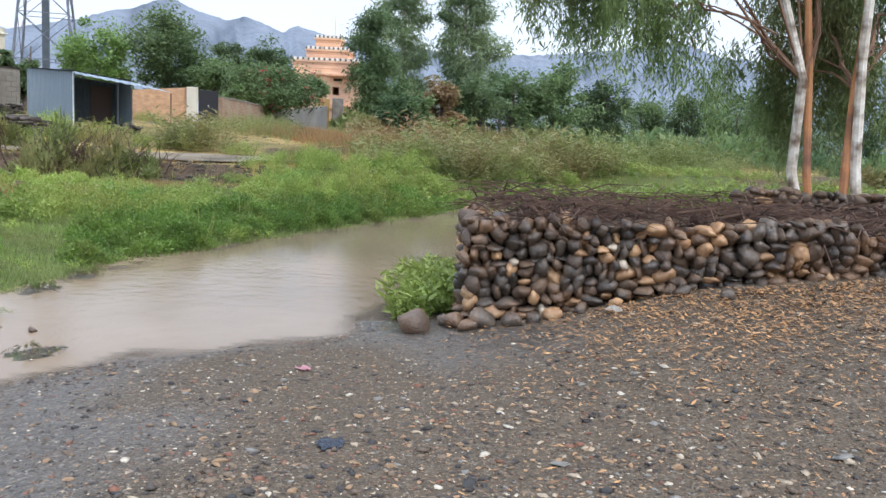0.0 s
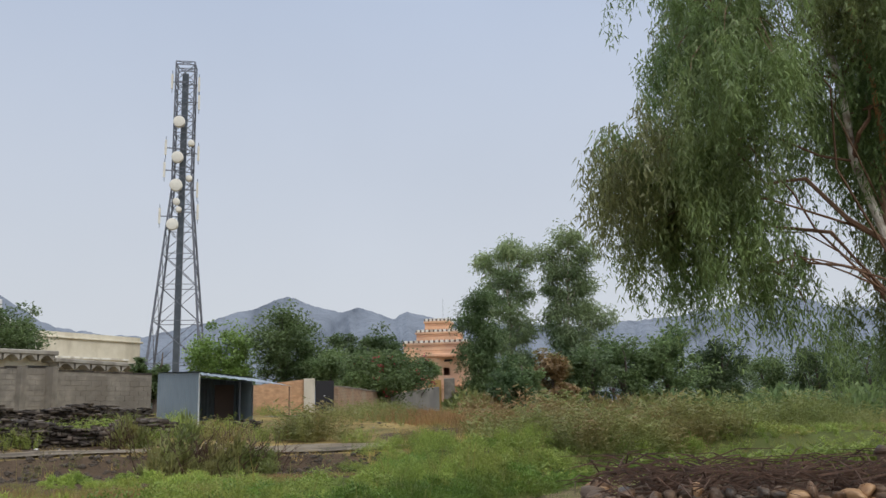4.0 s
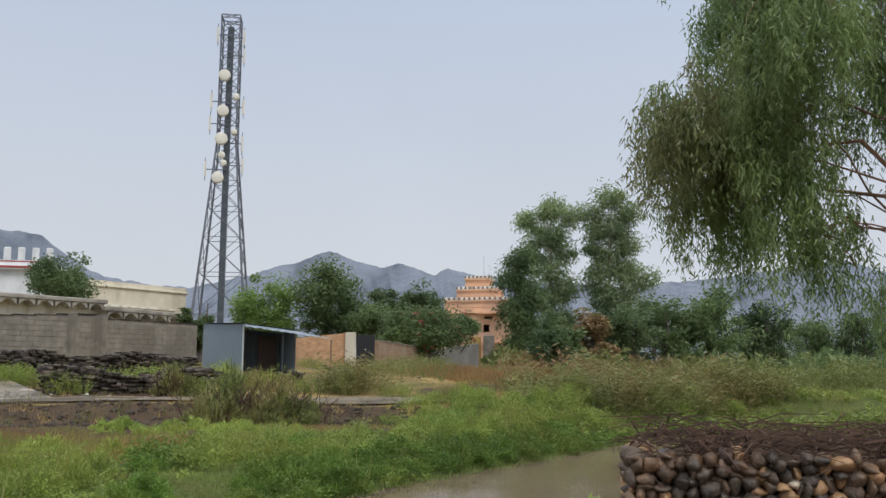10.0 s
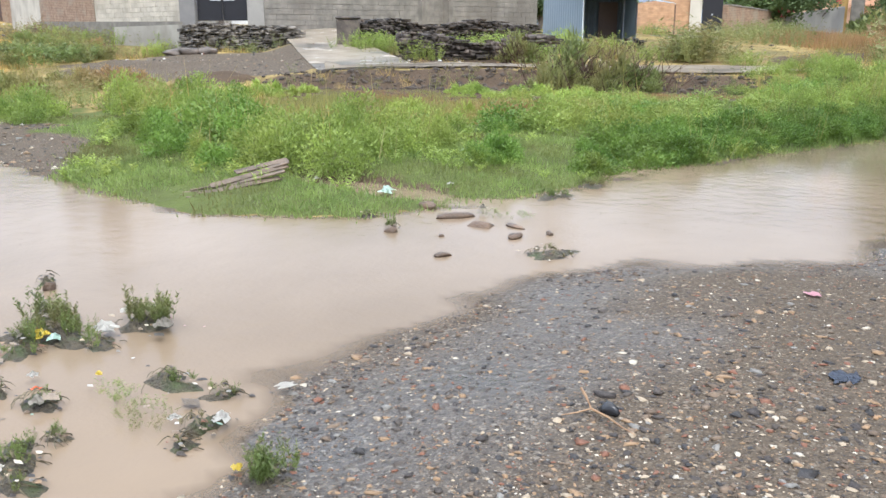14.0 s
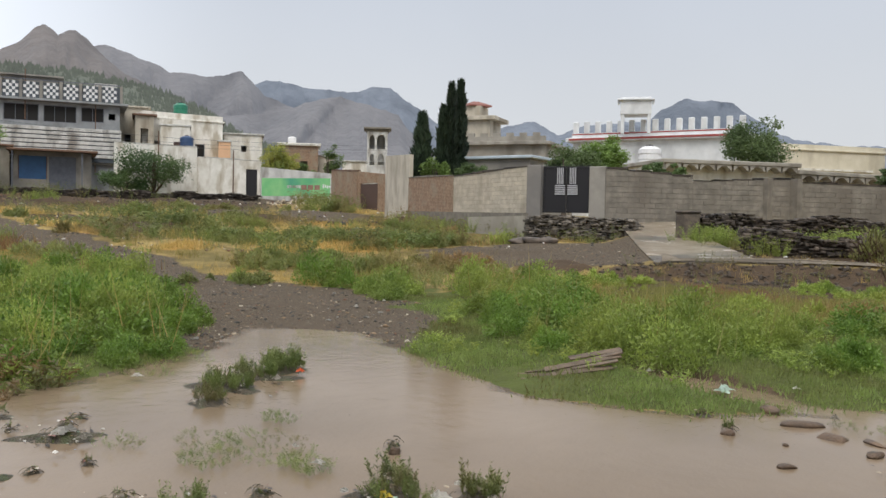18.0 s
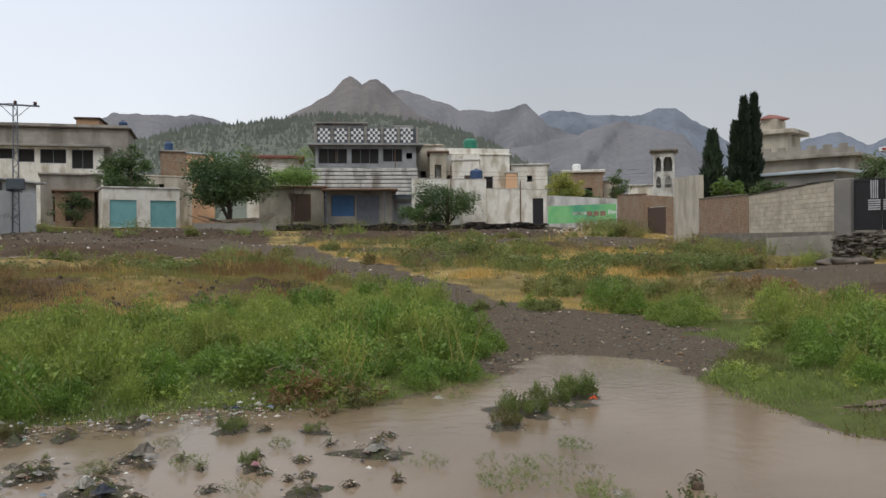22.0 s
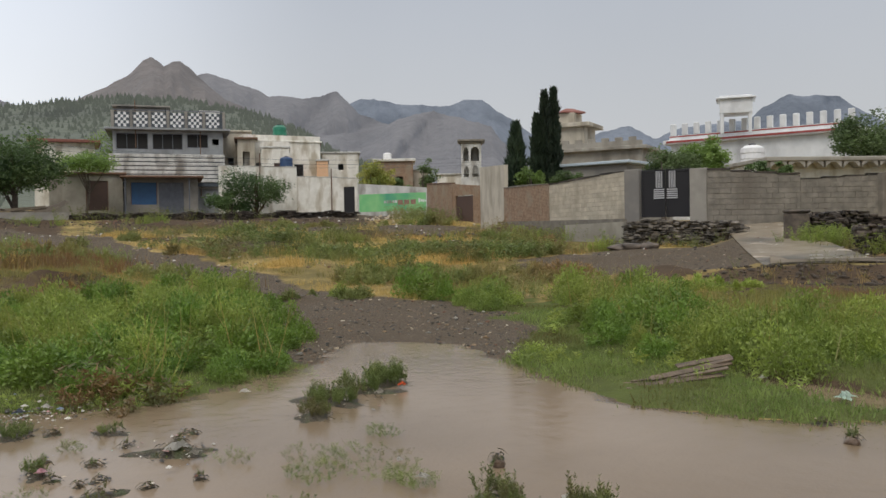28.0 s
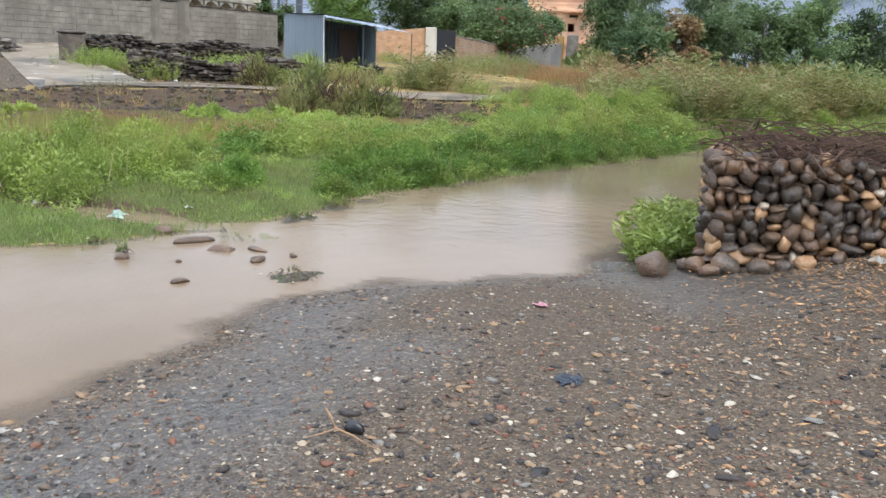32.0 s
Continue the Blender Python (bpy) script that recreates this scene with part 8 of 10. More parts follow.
# cypresses
def cypress(az, d, el_top, w_deg, seed):
    """A narrow dark spire: upright sprays round a straight stem, denser below, ragged at the tip."""
    r = np.random.default_rng(seed)
    q = polar(az, d)
    zg = ground_z(q.x, q.y)
    h, w = rise(el_top, d) - zg, d * math.tan(radians(w_deg / 2))
    ob = base("cypress", pose(q.x, q.y, zg), "tall narrow dark cypress behind the brick wall", "tree", "cypresses")
    bm = bmesh.new()
    tube(bm, [(0, 0, -0.3), (0.03, 0, h * 0.5), (0, 0.02, h * 0.97)], [0.14, 0.08, 0.01], 7)
    part("trunk", bm, M["bark"], ob)
    n = 5200
    f = r.uniform(0.1, 1.0, n)
    prof = np.minimum(1, (f - 0.05) * 5) * (1 - f) ** 0.55 * (0.78 + 0.3 * np.sin(f * 37 + seed) * r.uniform(0, 1, n)) + 0.03
    a = r.uniform(0, math.tau, n)
    rad = w * prof * r.uniform(0.45, 1.1, n)
    c = np.stack([rad * np.cos(a), rad * np.sin(a), h * f * 0.97], 1)
    dd = unit(np.stack([0.35 * np.cos(a) + r.normal(0, 0.18, n), 0.35 * np.sin(a) + r.normal(0, 0.18, n), np.ones(n)], 1))
    qd = quads(c, dd, side_of(dd, r), r.uniform(0.2, 0.5, n), r.uniform(0.07, 0.14, n))
    cr_ = new("crown", array_mesh("crown", qd.reshape(-1, 3), np.arange(len(qd) * 4).reshape(-1, 4), M["cypress"]))
    cr_.parent = ob


for az0, dd, et, wd, sd in ((57.75, 52, 7.2, 2.2, 130), (56.35, 51.5, 7.7, 1.5, 131), (55.85, 51.5, 9.2, 1.2, 132), (55.25, 52, 9.4, 1.4, 133)):
    cypress(az0, dd, et, wd, sd)
at_tree(56.9, 50.5, 4.4, 2.8, 2.2, "shrub", "leafy green shrub below the cypresses", "treelight", 134, clumps=36, leaf=0.2, low=0.45, category="shrub")
at_tree(54.3, 50, 4.2, 2.8, 2.4, "shrub", "leafy dark shrub below the cypresses", "treemid", 135, clumps=36, leaf=0.2, low=0.45, category="shrub")


def weeping_eucalyptus():
    """The big eucalyptus behind the stone wall: several pale trunks and long hanging sprays of leaves."""
    r = np.random.default_rng(140)
    bx, by = 3.9, 10.4
    zg = ground_z(bx, by)
    ob = base("weeping_eucalyptus", pose(bx, by, zg), "big weeping eucalyptus with pale peeling trunks", "tree")
    trunks = [((-0.08, 0.18), (-1.3, 0.55, 7.6), 0.066, "eucbark"), ((0.02, 0.24), (-0.85, 0.45, 7.6), 0.052, "redbark"), ((0.3, 0.1), (0.25, 0.1, 7.2), 0.055, "redbark"), ((0.46, 0.0), (0.05, 0.05, 8.4), 0.066, "eucbark")]
    tips = []
    for (x0, y0), t, rad, bark in trunks:
        bm = bmesh.new()
        pts = limb_points((x0, y0, -0.3), t, r, 9, wander=0.02)
        tube(bm, [tuple(q) for q in pts], [rad * (1 - 0.6 * k / 8) for k in range(9)], 9)
        part("trunk", bm, M[bark], ob)
        tips.append(pts)
    lobes = [((-2.2, 0.0, 5.5), (1.0, 1.4, 2.3), 560), ((-0.4, 0.3, 7.0), (1.5, 1.5, 1.8), 330), ((-0.45, 0.5, 5.6), (0.85, 0.9, 1.3), 260), ((-0.1, 0.7, 4.1), (0.7, 0.7, 0.8), 130), ((-3.2, 0.0, 3.75), (0.9, 1.0, 0.5), 210), ((-2.55, 0.2, 3.2), (0.95, 1.1, 0.8), 220), ((0.4, 1.3, 5.2), (1.3, 0.8, 2.4), 280), ((0.8, 0.9, 2.7), (1.1, 0.8, 1.6), 230), ((-1.7, 0.2, 2.3), (0.5, 0.6, 0.5), 34), ((-0.7, 0.4, 4.3), (0.8, 0.9, 0.6), 50), ((0.35, 1.6, 3.0), (0.7, 0.6, 2.2), 170), ((-0.3, 1.5, 4.6), (0.9, 0.6, 1.0), 60), ((0.8, 1.3, 5.8), (1.9, 1.5, 2.2), 260), ((1.7, 1.3, 3.2), (1.4, 1.2, 1.5), 150), ((-0.2, 0.8, 8.2), (2.0, 2.0, 1.6), 180), ((0.1, 1.4, 2.4), (0.8, 0.7, 1.0), 60)]
    qs, twigs = [], bmesh.new()
    for c, rad, n in lobes:
        c = np.array(c)
        src = tips[r.integers(0, 4)] if c[0] > -0.5 else tips[0]
        for j in range(3):
            s = src[min(8, max(2, int(8 * min(1, (c[2] + 0.4) / 8.0)) - r.integers(0, 4)))]
            e = c + np.clip(r.normal(0, 0.35, 3), -0.55, 0.55) * np.array(rad)
            lp = limb_points(s, e, r, 7, sag=0.12, wander=0.12)
            k0 = 0.034 if j == 0 else 0.018
            bm = bmesh.new()
            tube(bm, [tuple(q) for q in lp], [k0 * (1 - 0.75 * i / 6) for i in range(7)], 5, cap=False)
            part("limb", bm, M["limbbark"], ob)
        groups = max(5, n // 8)
        mids = c + unit(r.normal(0, 1, (groups, 3))) * r.uniform(0.25, 1.14, (groups, 1)) * np.array(rad)
        for mid_ in mids:
            out_ = unit((mid_ - c) * np.array([1, 1, 0.3]) + r.normal(0, 0.2, 3))
            tube(twigs, [tuple(v) for v in limb_points(c + (mid_ - c) * 0.25, mid_, r, 4, sag=0.15, wander=0.15)], [0.012, 0.009, 0.006, 0.003], 4, cap=False)
            for h in mid_ + r.normal(0, 0.13, (9, 3)):
                m = int(r.integers(58, 84))
                L = r.uniform(0.4, 1.05)
                f = r.uniform(0, 1, m)
                path = h + (unit(out_ + r.normal(0, 0.5, 3)) * np.array([1, 1, 0.2])) * (0.3 * L * np.sqrt(f))[:, None] + np.array([0, 0, -1]) * (L * f ** 1.4)[:, None] + r.normal(0, 0.05, (m, 3))
                d = unit(np.stack([r.normal(0, 0.36, m), r.normal(0, 0.36, m), -np.ones(m) * r.uniform(0.3, 1.1, m)], 1))
                qs.append(quads(path, d, side_of(d, r), r.uniform(0.08, 0.15, m), r.uniform(0.015, 0.026, m)))
    tagged(part("twig_mass", twigs, M["limbbark"], ob, "thin brown twigs"), kind="stuff")
    q = np.concatenate(qs)
    cr_ = new("crown", slivers("crown", q, M["euc"]))
    cr_.parent = ob
    return ob


weeping_eucalyptus()

# pines along the forest hill's crest and slope, too far to count
r2 = np.random.default_rng(150)
n = 9000
fa = r2.uniform(67, 116, n)
ff = r2.uniform(0, 1, n) ** 1.4
fd = 700 - 400 * ff
fz = (EYE_Z + 700 * np.tan(np.radians(np.interp(fa, [c[0] for c in FOREST], [c[1] for c in FOREST])))) * (1 - ff) ** 1.15 + 9 * ff
ph = r2.uniform(4.5, 8.5, n)
pw = ph * r2.uniform(0.22, 0.34, n)
cx, cy = -fd * np.sin(np.radians(fa)), fd * np.cos(np.radians(fa))
tv, tf = [], []
for k in range(5):
    a0, a1 = math.tau * k / 5, math.tau * (k + 1) / 5
    for lo, hi, wd in ((0.0, 0.6, 1.0), (0.4, 1.0, 0.7)):
        tv.append(np.stack([np.stack([cx + pw * wd * math.cos(a0), cy + pw * wd * math.sin(a0), fz - 3 + ph * lo], 1), np.stack([cx + pw * wd * math.cos(a1), cy + pw * wd * math.sin(a1), fz - 3 + ph * lo], 1), np.stack([cx, cy, fz - 3 + ph * hi], 1)], 1))
tv = np.concatenate(tv).reshape(-1, 3)
# the pines get their haze as glow, like the slope they stand on
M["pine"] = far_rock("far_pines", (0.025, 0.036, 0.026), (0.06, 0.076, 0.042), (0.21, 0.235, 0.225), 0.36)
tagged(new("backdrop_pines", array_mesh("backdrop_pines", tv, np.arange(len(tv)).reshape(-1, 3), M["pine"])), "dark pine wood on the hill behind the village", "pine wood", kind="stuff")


# ---- stones, walls of stones ----
def stone_mesh(seed, mat, flat=0.65, sub=2, rough=0.08, cuts_n=13):
    """An angular, worn field stone: a ball cut by many planes, then roughened."""
    r = np.random.default_rng(seed)
    bm = bmesh.new()
    bmesh.ops.create_icosphere(bm, subdivisions=sub, radius=0.62)
    cuts = unit(r.normal(0, 1, (cuts_n, 3)))
    lim = r.uniform(0.33, 0.53, cuts_n)
    ph = r.uniform(0, 6, 9)
    for v in bm.verts:
        c = v.co.copy()
        for k in range(cuts_n):
            q = c.dot(Vector(cuts[k]))
            if q > lim[k]:
                c -= Vector(cuts[k]) * (q - lim[k]) * 0.96
        k = 1 + rough * (math.sin(c.x * 14 + ph[0]) * math.sin(c.y * 13 + ph[1]) + math.sin(c.z * 17 + ph[2]) * 0.6)
        v.co = Vector((c.x * k, c.y * k, c.z * k * flat / 0.65))
    me = bpy.data.meshes.new("stone")
    bm.to_mesh(me)
    bm.free()
    for p_ in me.polygons:
        p_.use_smooth = True
    me.materials.append(mat)
    return me


M["brownstone"] = surface("brown_stone", (0.042, 0.028, 0.019), (0.165, 0.105, 0.064), 9.0, 0.5, 0.7, 45, c3=(0.09, 0.065, 0.048), big=3.0, islands=0.4, spec=0.35)
S_BROWN = [stone_mesh(240 + k, M["brownstone"]) for k in range(5)]
S_DARK = [stone_mesh(200 + k, M["stone"]) for k in range(9)]
S_TAN = [stone_mesh(220 + k, M["tanstone"]) for k in range(4)]
S_PALE = [stone_mesh(230 + k, M["palestone"]) for k in range(2)]


def lay_stones(parent, x0, x1, y, z_low, z_top, r, course=(0.055, 0.105), wide=(0.06, 0.175), deep=0.22, tan=0.2, along=(1, 0), name="stone"):
    """Courses of uneven stones between two heights that may change along x (functions of x)."""
    z = 0.0
    while z < 2.0:
        h = r.uniform(*course)
        x = x0 + r.uniform(-0.08, 0.02)
        while x < x1:
            w = r.uniform(*wide) * (1.25 if z < 0.15 else 1.0)
            lo, hi = z_low(x), z_top(x)
            hh = h * r.uniform(0.75, 1.5)
            if lo + z + hh * 0.6 <= hi:
                q = r.uniform()
                me = S_PALE[r.integers(0, 2)] if q < 0.008 else S_TAN[r.integers(0, 4)] if q < tan else S_BROWN[r.integers(0, 5)] if q < 0.42 else S_DARK[r.integers(0, 9)]
                ob = new(name, me)
                ob.parent = parent
                u = x + w / 2
                pos = (u, y + r.uniform(-0.05, 0.035), lo + z + hh / 2) if along == (1, 0) else (y + r.uniform(-0.05, 0.035), u, lo + z + hh / 2)
                ob.matrix_local = pose(*pos, r.uniform(-16, 16), r.uniform(-15, 15), r.uniform(-18, 18) + 180 * r.integers(0, 2)) @ Matrix.Diagonal((w * 1.12 if along == (1, 0) else deep, deep if along == (1, 0) else w * 1.12, hh * 1.36, 1))
            x += w * 0.93
        z += h * 0.96


r3 = np.random.default_rng(300)
WALL_Y = 7.85
dry = base("dry_stone_wall", pose(0, 0, 0), "dry-laid wall of dark river stones with some tan ones", "stone wall")


def d_low(x):
    return ground_z(x, WALL_Y - 0.25) - 0.03


def d_top(x):
    return 0.9 + 0.03 * math.sin(x * 3) + 0.035 * max(0, x)


lay_stones(dry, -0.15, 4.3, WALL_Y, d_low, d_top, r3)
lay_stones(dry, WALL_Y + 0.1, 9.6, -0.1, lambda u: ground_z(-0.3, u) - 0.03, lambda u: 0.88, r3, along=(0, 1))
bm = bmesh.new()
box(bm, -0.08, 4.4, WALL_Y + 0.05, 8.4, -0.2, 0.82)
part("core", bm, M["earth"], dry, "dark earth and rubble core")


def rock(name, label, x, y, sx, sy, sz, seed, mat="stone", z=None, turn=0, category="rock", group="", sink=0.3, tilt=0):
    me = stone_mesh(seed, M[mat])
    ob = new(name, me)
    zz = (ground_z(x, y) if z is None else z) + sz * (0.5 - sink)
    ob.matrix_world = pose(x, y, zz, tilt, 0, turn) @ Matrix.Diagonal((sx, sy, sz * 1.2, 1))
    return tagged(ob, label, category, group)


rock("boulder", "large brown boulder at the wall's foot", -0.55, 7.5, 0.36, 0.3, 0.25, 303, "redstone", sink=0.24, turn=70, tilt=10)
for k, (x, y, s) in enumerate(((-0.12, 7.45, 0.22), (0.02, 7.55, 0.34), (0.28, 7.5, 0.26), (0.46, 7.56, 0.2), (0.62, 7.58, 0.25), (-0.22, 7.62, 0.26), (0.86, 7.6, 0.2), (1.15, 7.6, 0.18), (-0.32, 7.75, 0.2), (1.7, 7.55, 0.2), (2.0, 7.3, 0.17))):
    rock("rock", "loose brown stone at the wall's foot", x, y, s * 0.75, s * 0.62, s * 0.5, 310 + k, "tanstone" if k in (4, 7) else "stone", turn=k * 40, group="stones at the wall's foot", sink=0.15)
# the next stone bank, beside the tree
bank2 = base("dry_stone_wall", pose(2.9, 10.3, 0), "low dark heap of stones beside the eucalyptus", "stone wall")
lay_stones(bank2, 0, 2.4, 0, lambda x: 0.72, lambda x: 1.16, r3, tan=0.05)


def far_stones(name, label, pl, pr, zl, zr, hl, hr, mat, seed, thick=0.55, size=(0.1, 0.36), ragged=0.1):
    """A rough stone wall some way off: a core and joined stones, too many and small to pick apart."""
    r = np.random.default_rng(seed)
    m, w = facing(pl, pr, 0)
    ob = base(name, m, label, "stone wall")
    part("core", boxes((0.1, w - 0.1, 0.12, thick, min(zl, zr) - 0.5, min(zl + hl, zr + hr) - 0.12)), M["earth"], ob)
    bm0 = bmesh.new()
    box(bm0, -0.5, 0.5, -0.5, 0.5, -0.5, 0.5, bev=0.1)
    bm0.verts.index_update()
    bmesh.ops.triangulate(bm0, faces=bm0.faces[:])
    bm0.verts.index_update()
    tv_ = np.array([v.co[:] for v in bm0.verts])
    tf_ = np.array([[v.index for v in f.verts] for f in bm0.faces])
    bm0.free()
    vs, fs, n = [], [], 0
    for layer in (0.05, thick - 0.02):
        z = 0.0
        while z < max(hl, hr) + 0.15:
            h = r.uniform(0.045, 0.11)
            x = r.uniform(-0.1, 0.1)
            while x < w:
                sw_ = r.uniform(*size)
                f = min(1, max(0, x / w))
                lim = hl + (hr - hl) * f + ragged * math.sin(x * 1.7 + seed) + r.uniform(-0.06, 0.06)
                if z + h * 0.5 < lim and (layer < 0.1 or z > lim - 0.3):
                    v = tv_ * r.uniform(0.62, 1.3, tv_.shape)
                    v = v * np.array([sw_ * 1.0, r.uniform(0.22, 0.38), h * r.uniform(0.6, 1.25)]) + np.array([x + sw_ / 2, layer + r.uniform(-0.11, 0.08), zl + (zr - zl) * f + z + h / 2 + r.uniform(-0.02, 0.02)])
                    vs.append(v)
                    fs.append(tf_ + n)
                    n += len(v)
                x += sw_ * 0.95
            z += h
    st = new("stones", array_mesh("stones", np.concatenate(vs), np.concatenate(fs), M[mat]))
    st.parent = ob
    tagged(st, "dark rough stones", kind="stuff")
    return ob


M["greystone"] = surface("grey_mixed_stone", (0.03, 0.027, 0.024), (0.19, 0.165, 0.135), 3.0, 0.65, 0.6, 30, islands=0.95)
far_stones("stone_retaining_wall", "retaining wall of dark rough stones below the gate", P(50.8, 35.6), P(43.95, 33.6), 0.75, 0.72, 1.25, 1.15, "greystone", 401, thick=0.6, ragged=0.03)
far_stones("stone_retaining_wall", "stacked slab end of the retaining wall beside the ramp", P(43.95, 33.55), P(44.25, 35.4), 0.72, 0.9, 1.15, 0.95, "greystone", 407, thick=0.5, size=(0.3, 0.6), ragged=0.0)
far_stones("stone_wall", "long low wall of dark field stones", P(39.8, 31.5), P(28.3, 34.5), 1.05, 1.2, 1.0, 0.82, "darkstone", 402)
far_stones("stone_wall", "tumbled heap of dark field stones along the path", P(37.2, 27.6), P(27.4, 28.2), 0.72, 0.76, 0.85, 0.66, "darkstone", 403, thick=0.8, ragged=0.14)
far_stones("stone_wall", "dark field stones below the shed", P(27.6, 30.5), P(21.8, 31.8), 0.85, 0.9, 0.5, 0.45, "darkstone", 404, ragged=0.12)
far_stones("stone_wall", "dark stones below the black gate", P(19.0, 36.5), P(16.8, 37.0), 1.05, 1.1, 0.6, 0.3, "darkstone", 405)
far_stones("stone_wall", "dark rubble foot of the village yards", P(86.5, 74), P(68.5, 72.5), 3.0, 3.0, 0.6, 0.6, "darkstone", 406, size=(0.2, 0.5))
q = P(40.45, 31.2)
pil = base("ramp_pillar", pose(q.x, q.y, ground_z(q.x, q.y) - 0.2, 0, 0, 40), "stubby grey cement pillar beside the ramp", "pillar")
part("pillar", boxes((-0.4, 0.4, -0.3, 0.3, 0, rise(0.95, 31.2) - ground_z(q.x, q.y) + 0.2), bev=0.05), M["darkstone"], pil)
part("pillar_cap", boxes((-0.44, 0.44, -0.34, 0.34, rise(0.95, 31.2) - ground_z(q.x, q.y) + 0.202, rise(1.05, 31.2) - ground_z(q.x, q.y) + 0.24), bev=0.04), M["darkstone"], pil)
for k, (a, dd) in enumerate(((51.3, 31.6), (50.3, 31.4), (49.2, 31.2))):
    q = P(a, dd)
    rock("rock", "smooth dark rock lying on the gravel", q.x, q.y, 0.7, 0.5, 0.26, 420 + k, "darkstone", group="dark rocks on the gravel", turn=20 * k, sink=0.2)

# ---- pebbles on the near bank ----
bm0 = bmesh.new()
bmesh.ops.create_icosphere(bm0, subdivisions=1, radius=0.5)
tv_ = np.array([v.co[:] for v in bm0.verts])
tf_ = np.array([[v.index for v in f.verts] for f in bm0.faces])
bm0.free()
tf_ = tf_[tv_[tf_][:, :, 2].mean(1) > -0.24]


def pebbles(name, label, n, az, rr, size, mat, seed, flat=0.5, near=True, power=2.0, shape=None):
    r = np.random.default_rng(seed)
    sv, sf = shape or (tv_, tf_)
    p = sample(n, az, rr, r, power)
    d = river_distance(p)
    ok = (d > -0.25) & (height(p) > WATER_Z - 0.012) & ((r.uniform(0, 1, n) > (0.4 if size[1] < 0.03 else 0.72) * film(p)) | (not near)) & (is_near_bank(p) if near else gravel_mark(p) > 0.5) & ((p[:, 1] < 7.7) | (not near))
    p = p[ok]
    n = len(p)
    s = size[0] * (size[1] / size[0]) ** (r.uniform(0, 1, n) ** 3.2)
    a = r.uniform(0, math.tau, n)
    v = np.broadcast_to(sv, (n, *sv.shape)) * r.uniform(0.6, 1.4, (n, *sv.shape)) + r.normal(0, 0.09, (n, *sv.shape))
    v = v * (s[:, None] * np.stack([r.uniform(0.8, 1.6, n), r.uniform(0.7, 1.0, n), r.uniform(0.7, 1.3, n) * flat], 1))[:, None, :]
    x = v[:, :, 0] * np.cos(a)[:, None] - v[:, :, 1] * np.sin(a)[:, None] + p[:, 0][:, None]
    y = v[:, :, 0] * np.sin(a)[:, None] + v[:, :, 1] * np.cos(a)[:, None] + p[:, 1][:, None]
    z = v[:, :, 2] + (height(p) + s * flat * 0.22)[:, None]
    vv = np.stack([x, y, z], -1).reshape(-1, 3)
    ff = (sf[None] + (np.arange(n) * len(sv))[:, None, None]).reshape(-1, 3)
    return tagged(new(name, array_mesh(name, vv, ff, M[mat], False)), label, "pebbles", kind="stuff")


bm0 = bmesh.new()
for q_ in ((0.5, 0, 0), (-0.5, 0, 0), (0, 0.5, 0), (0, -0.5, 0), (0, 0, 0.5), (0, 0, -0.5)):
    bm0.verts.new(q_)
chip_v = np.array([v.co[:] for v in bm0.verts])
bm0.free()
chip_f = np.array([[0, 2, 4], [2, 1, 4], [1, 3, 4], [3, 0, 4]])
pebbles("pebbles", "mixed grey, brown and tan river pebbles", 15000, (-34, 62), (2.2, 9.0), (0.011, 0.05), "pebble", 430, flat=0.36)
pebbles("pebbles", "larger tan, grey and pale river stones", 1300, (-34, 62), (2.2, 6.0), (0.026, 0.07), "pebble", 437, flat=0.4)
pebbles("pebbles", "dark flat river stones", 700, (-34, 60), (2.2, 9.0), (0.03, 0.085), "pebble", 433, flat=0.26)
pebbles("gravel_grit", "fine wet grit between the pebbles", 70000, (-34, 62), (2.2, 9.0), (0.007, 0.026), "grit", 435, flat=0.5, shape=(chip_v, chip_f))
pebbles("pebbles", "small tan and rust-brown pebbles", 2600, (-34, 8), (2.2, 9.0), (0.01, 0.035), "tanstone", 431, flat=0.4)
r8 = np.random.default_rng(445)
p = sample(60000, (0, 66), (2.4, 9.0), r8)
d = river_distance(p)
p = p[(d > -0.32) & (d < 0.35) & is_near_bank(p) & (r8.uniform(0, 1, len(p)) < 0.5 + 0.5 * wobble(p, 3.0, 446))][:4500]
s_ = 0.008 * 3.5 ** (r8.uniform(0, 1, len(p)) ** 2.5)
v = chip_v[None] * r8.uniform(0.6, 1.5, (len(p), 6, 3)) * np.stack([s_ * r8.uniform(0.9, 1.7, len(p)), s_, s_ * 0.7], 1)[:, None, :] + np.c_[p, np.maximum(height(p), WATER_Z - 0.012) + s_ * 0.12][:, None, :]
tagged(new("shore_pebbles", array_mesh("shore_pebbles", v.reshape(-1, 3), (chip_f[None] + (np.arange(len(p)) * 6)[:, None, None]).reshape(-1, 3), M["wetgrit"])), "small wet pebbles standing out of the shallows", "pebbles", kind="stuff")
pebbles("track_stones", "stones of the gravel track", 30000, (28, 100), (12, 42), (0.02, 0.085), "trackstone", 434, near=False)

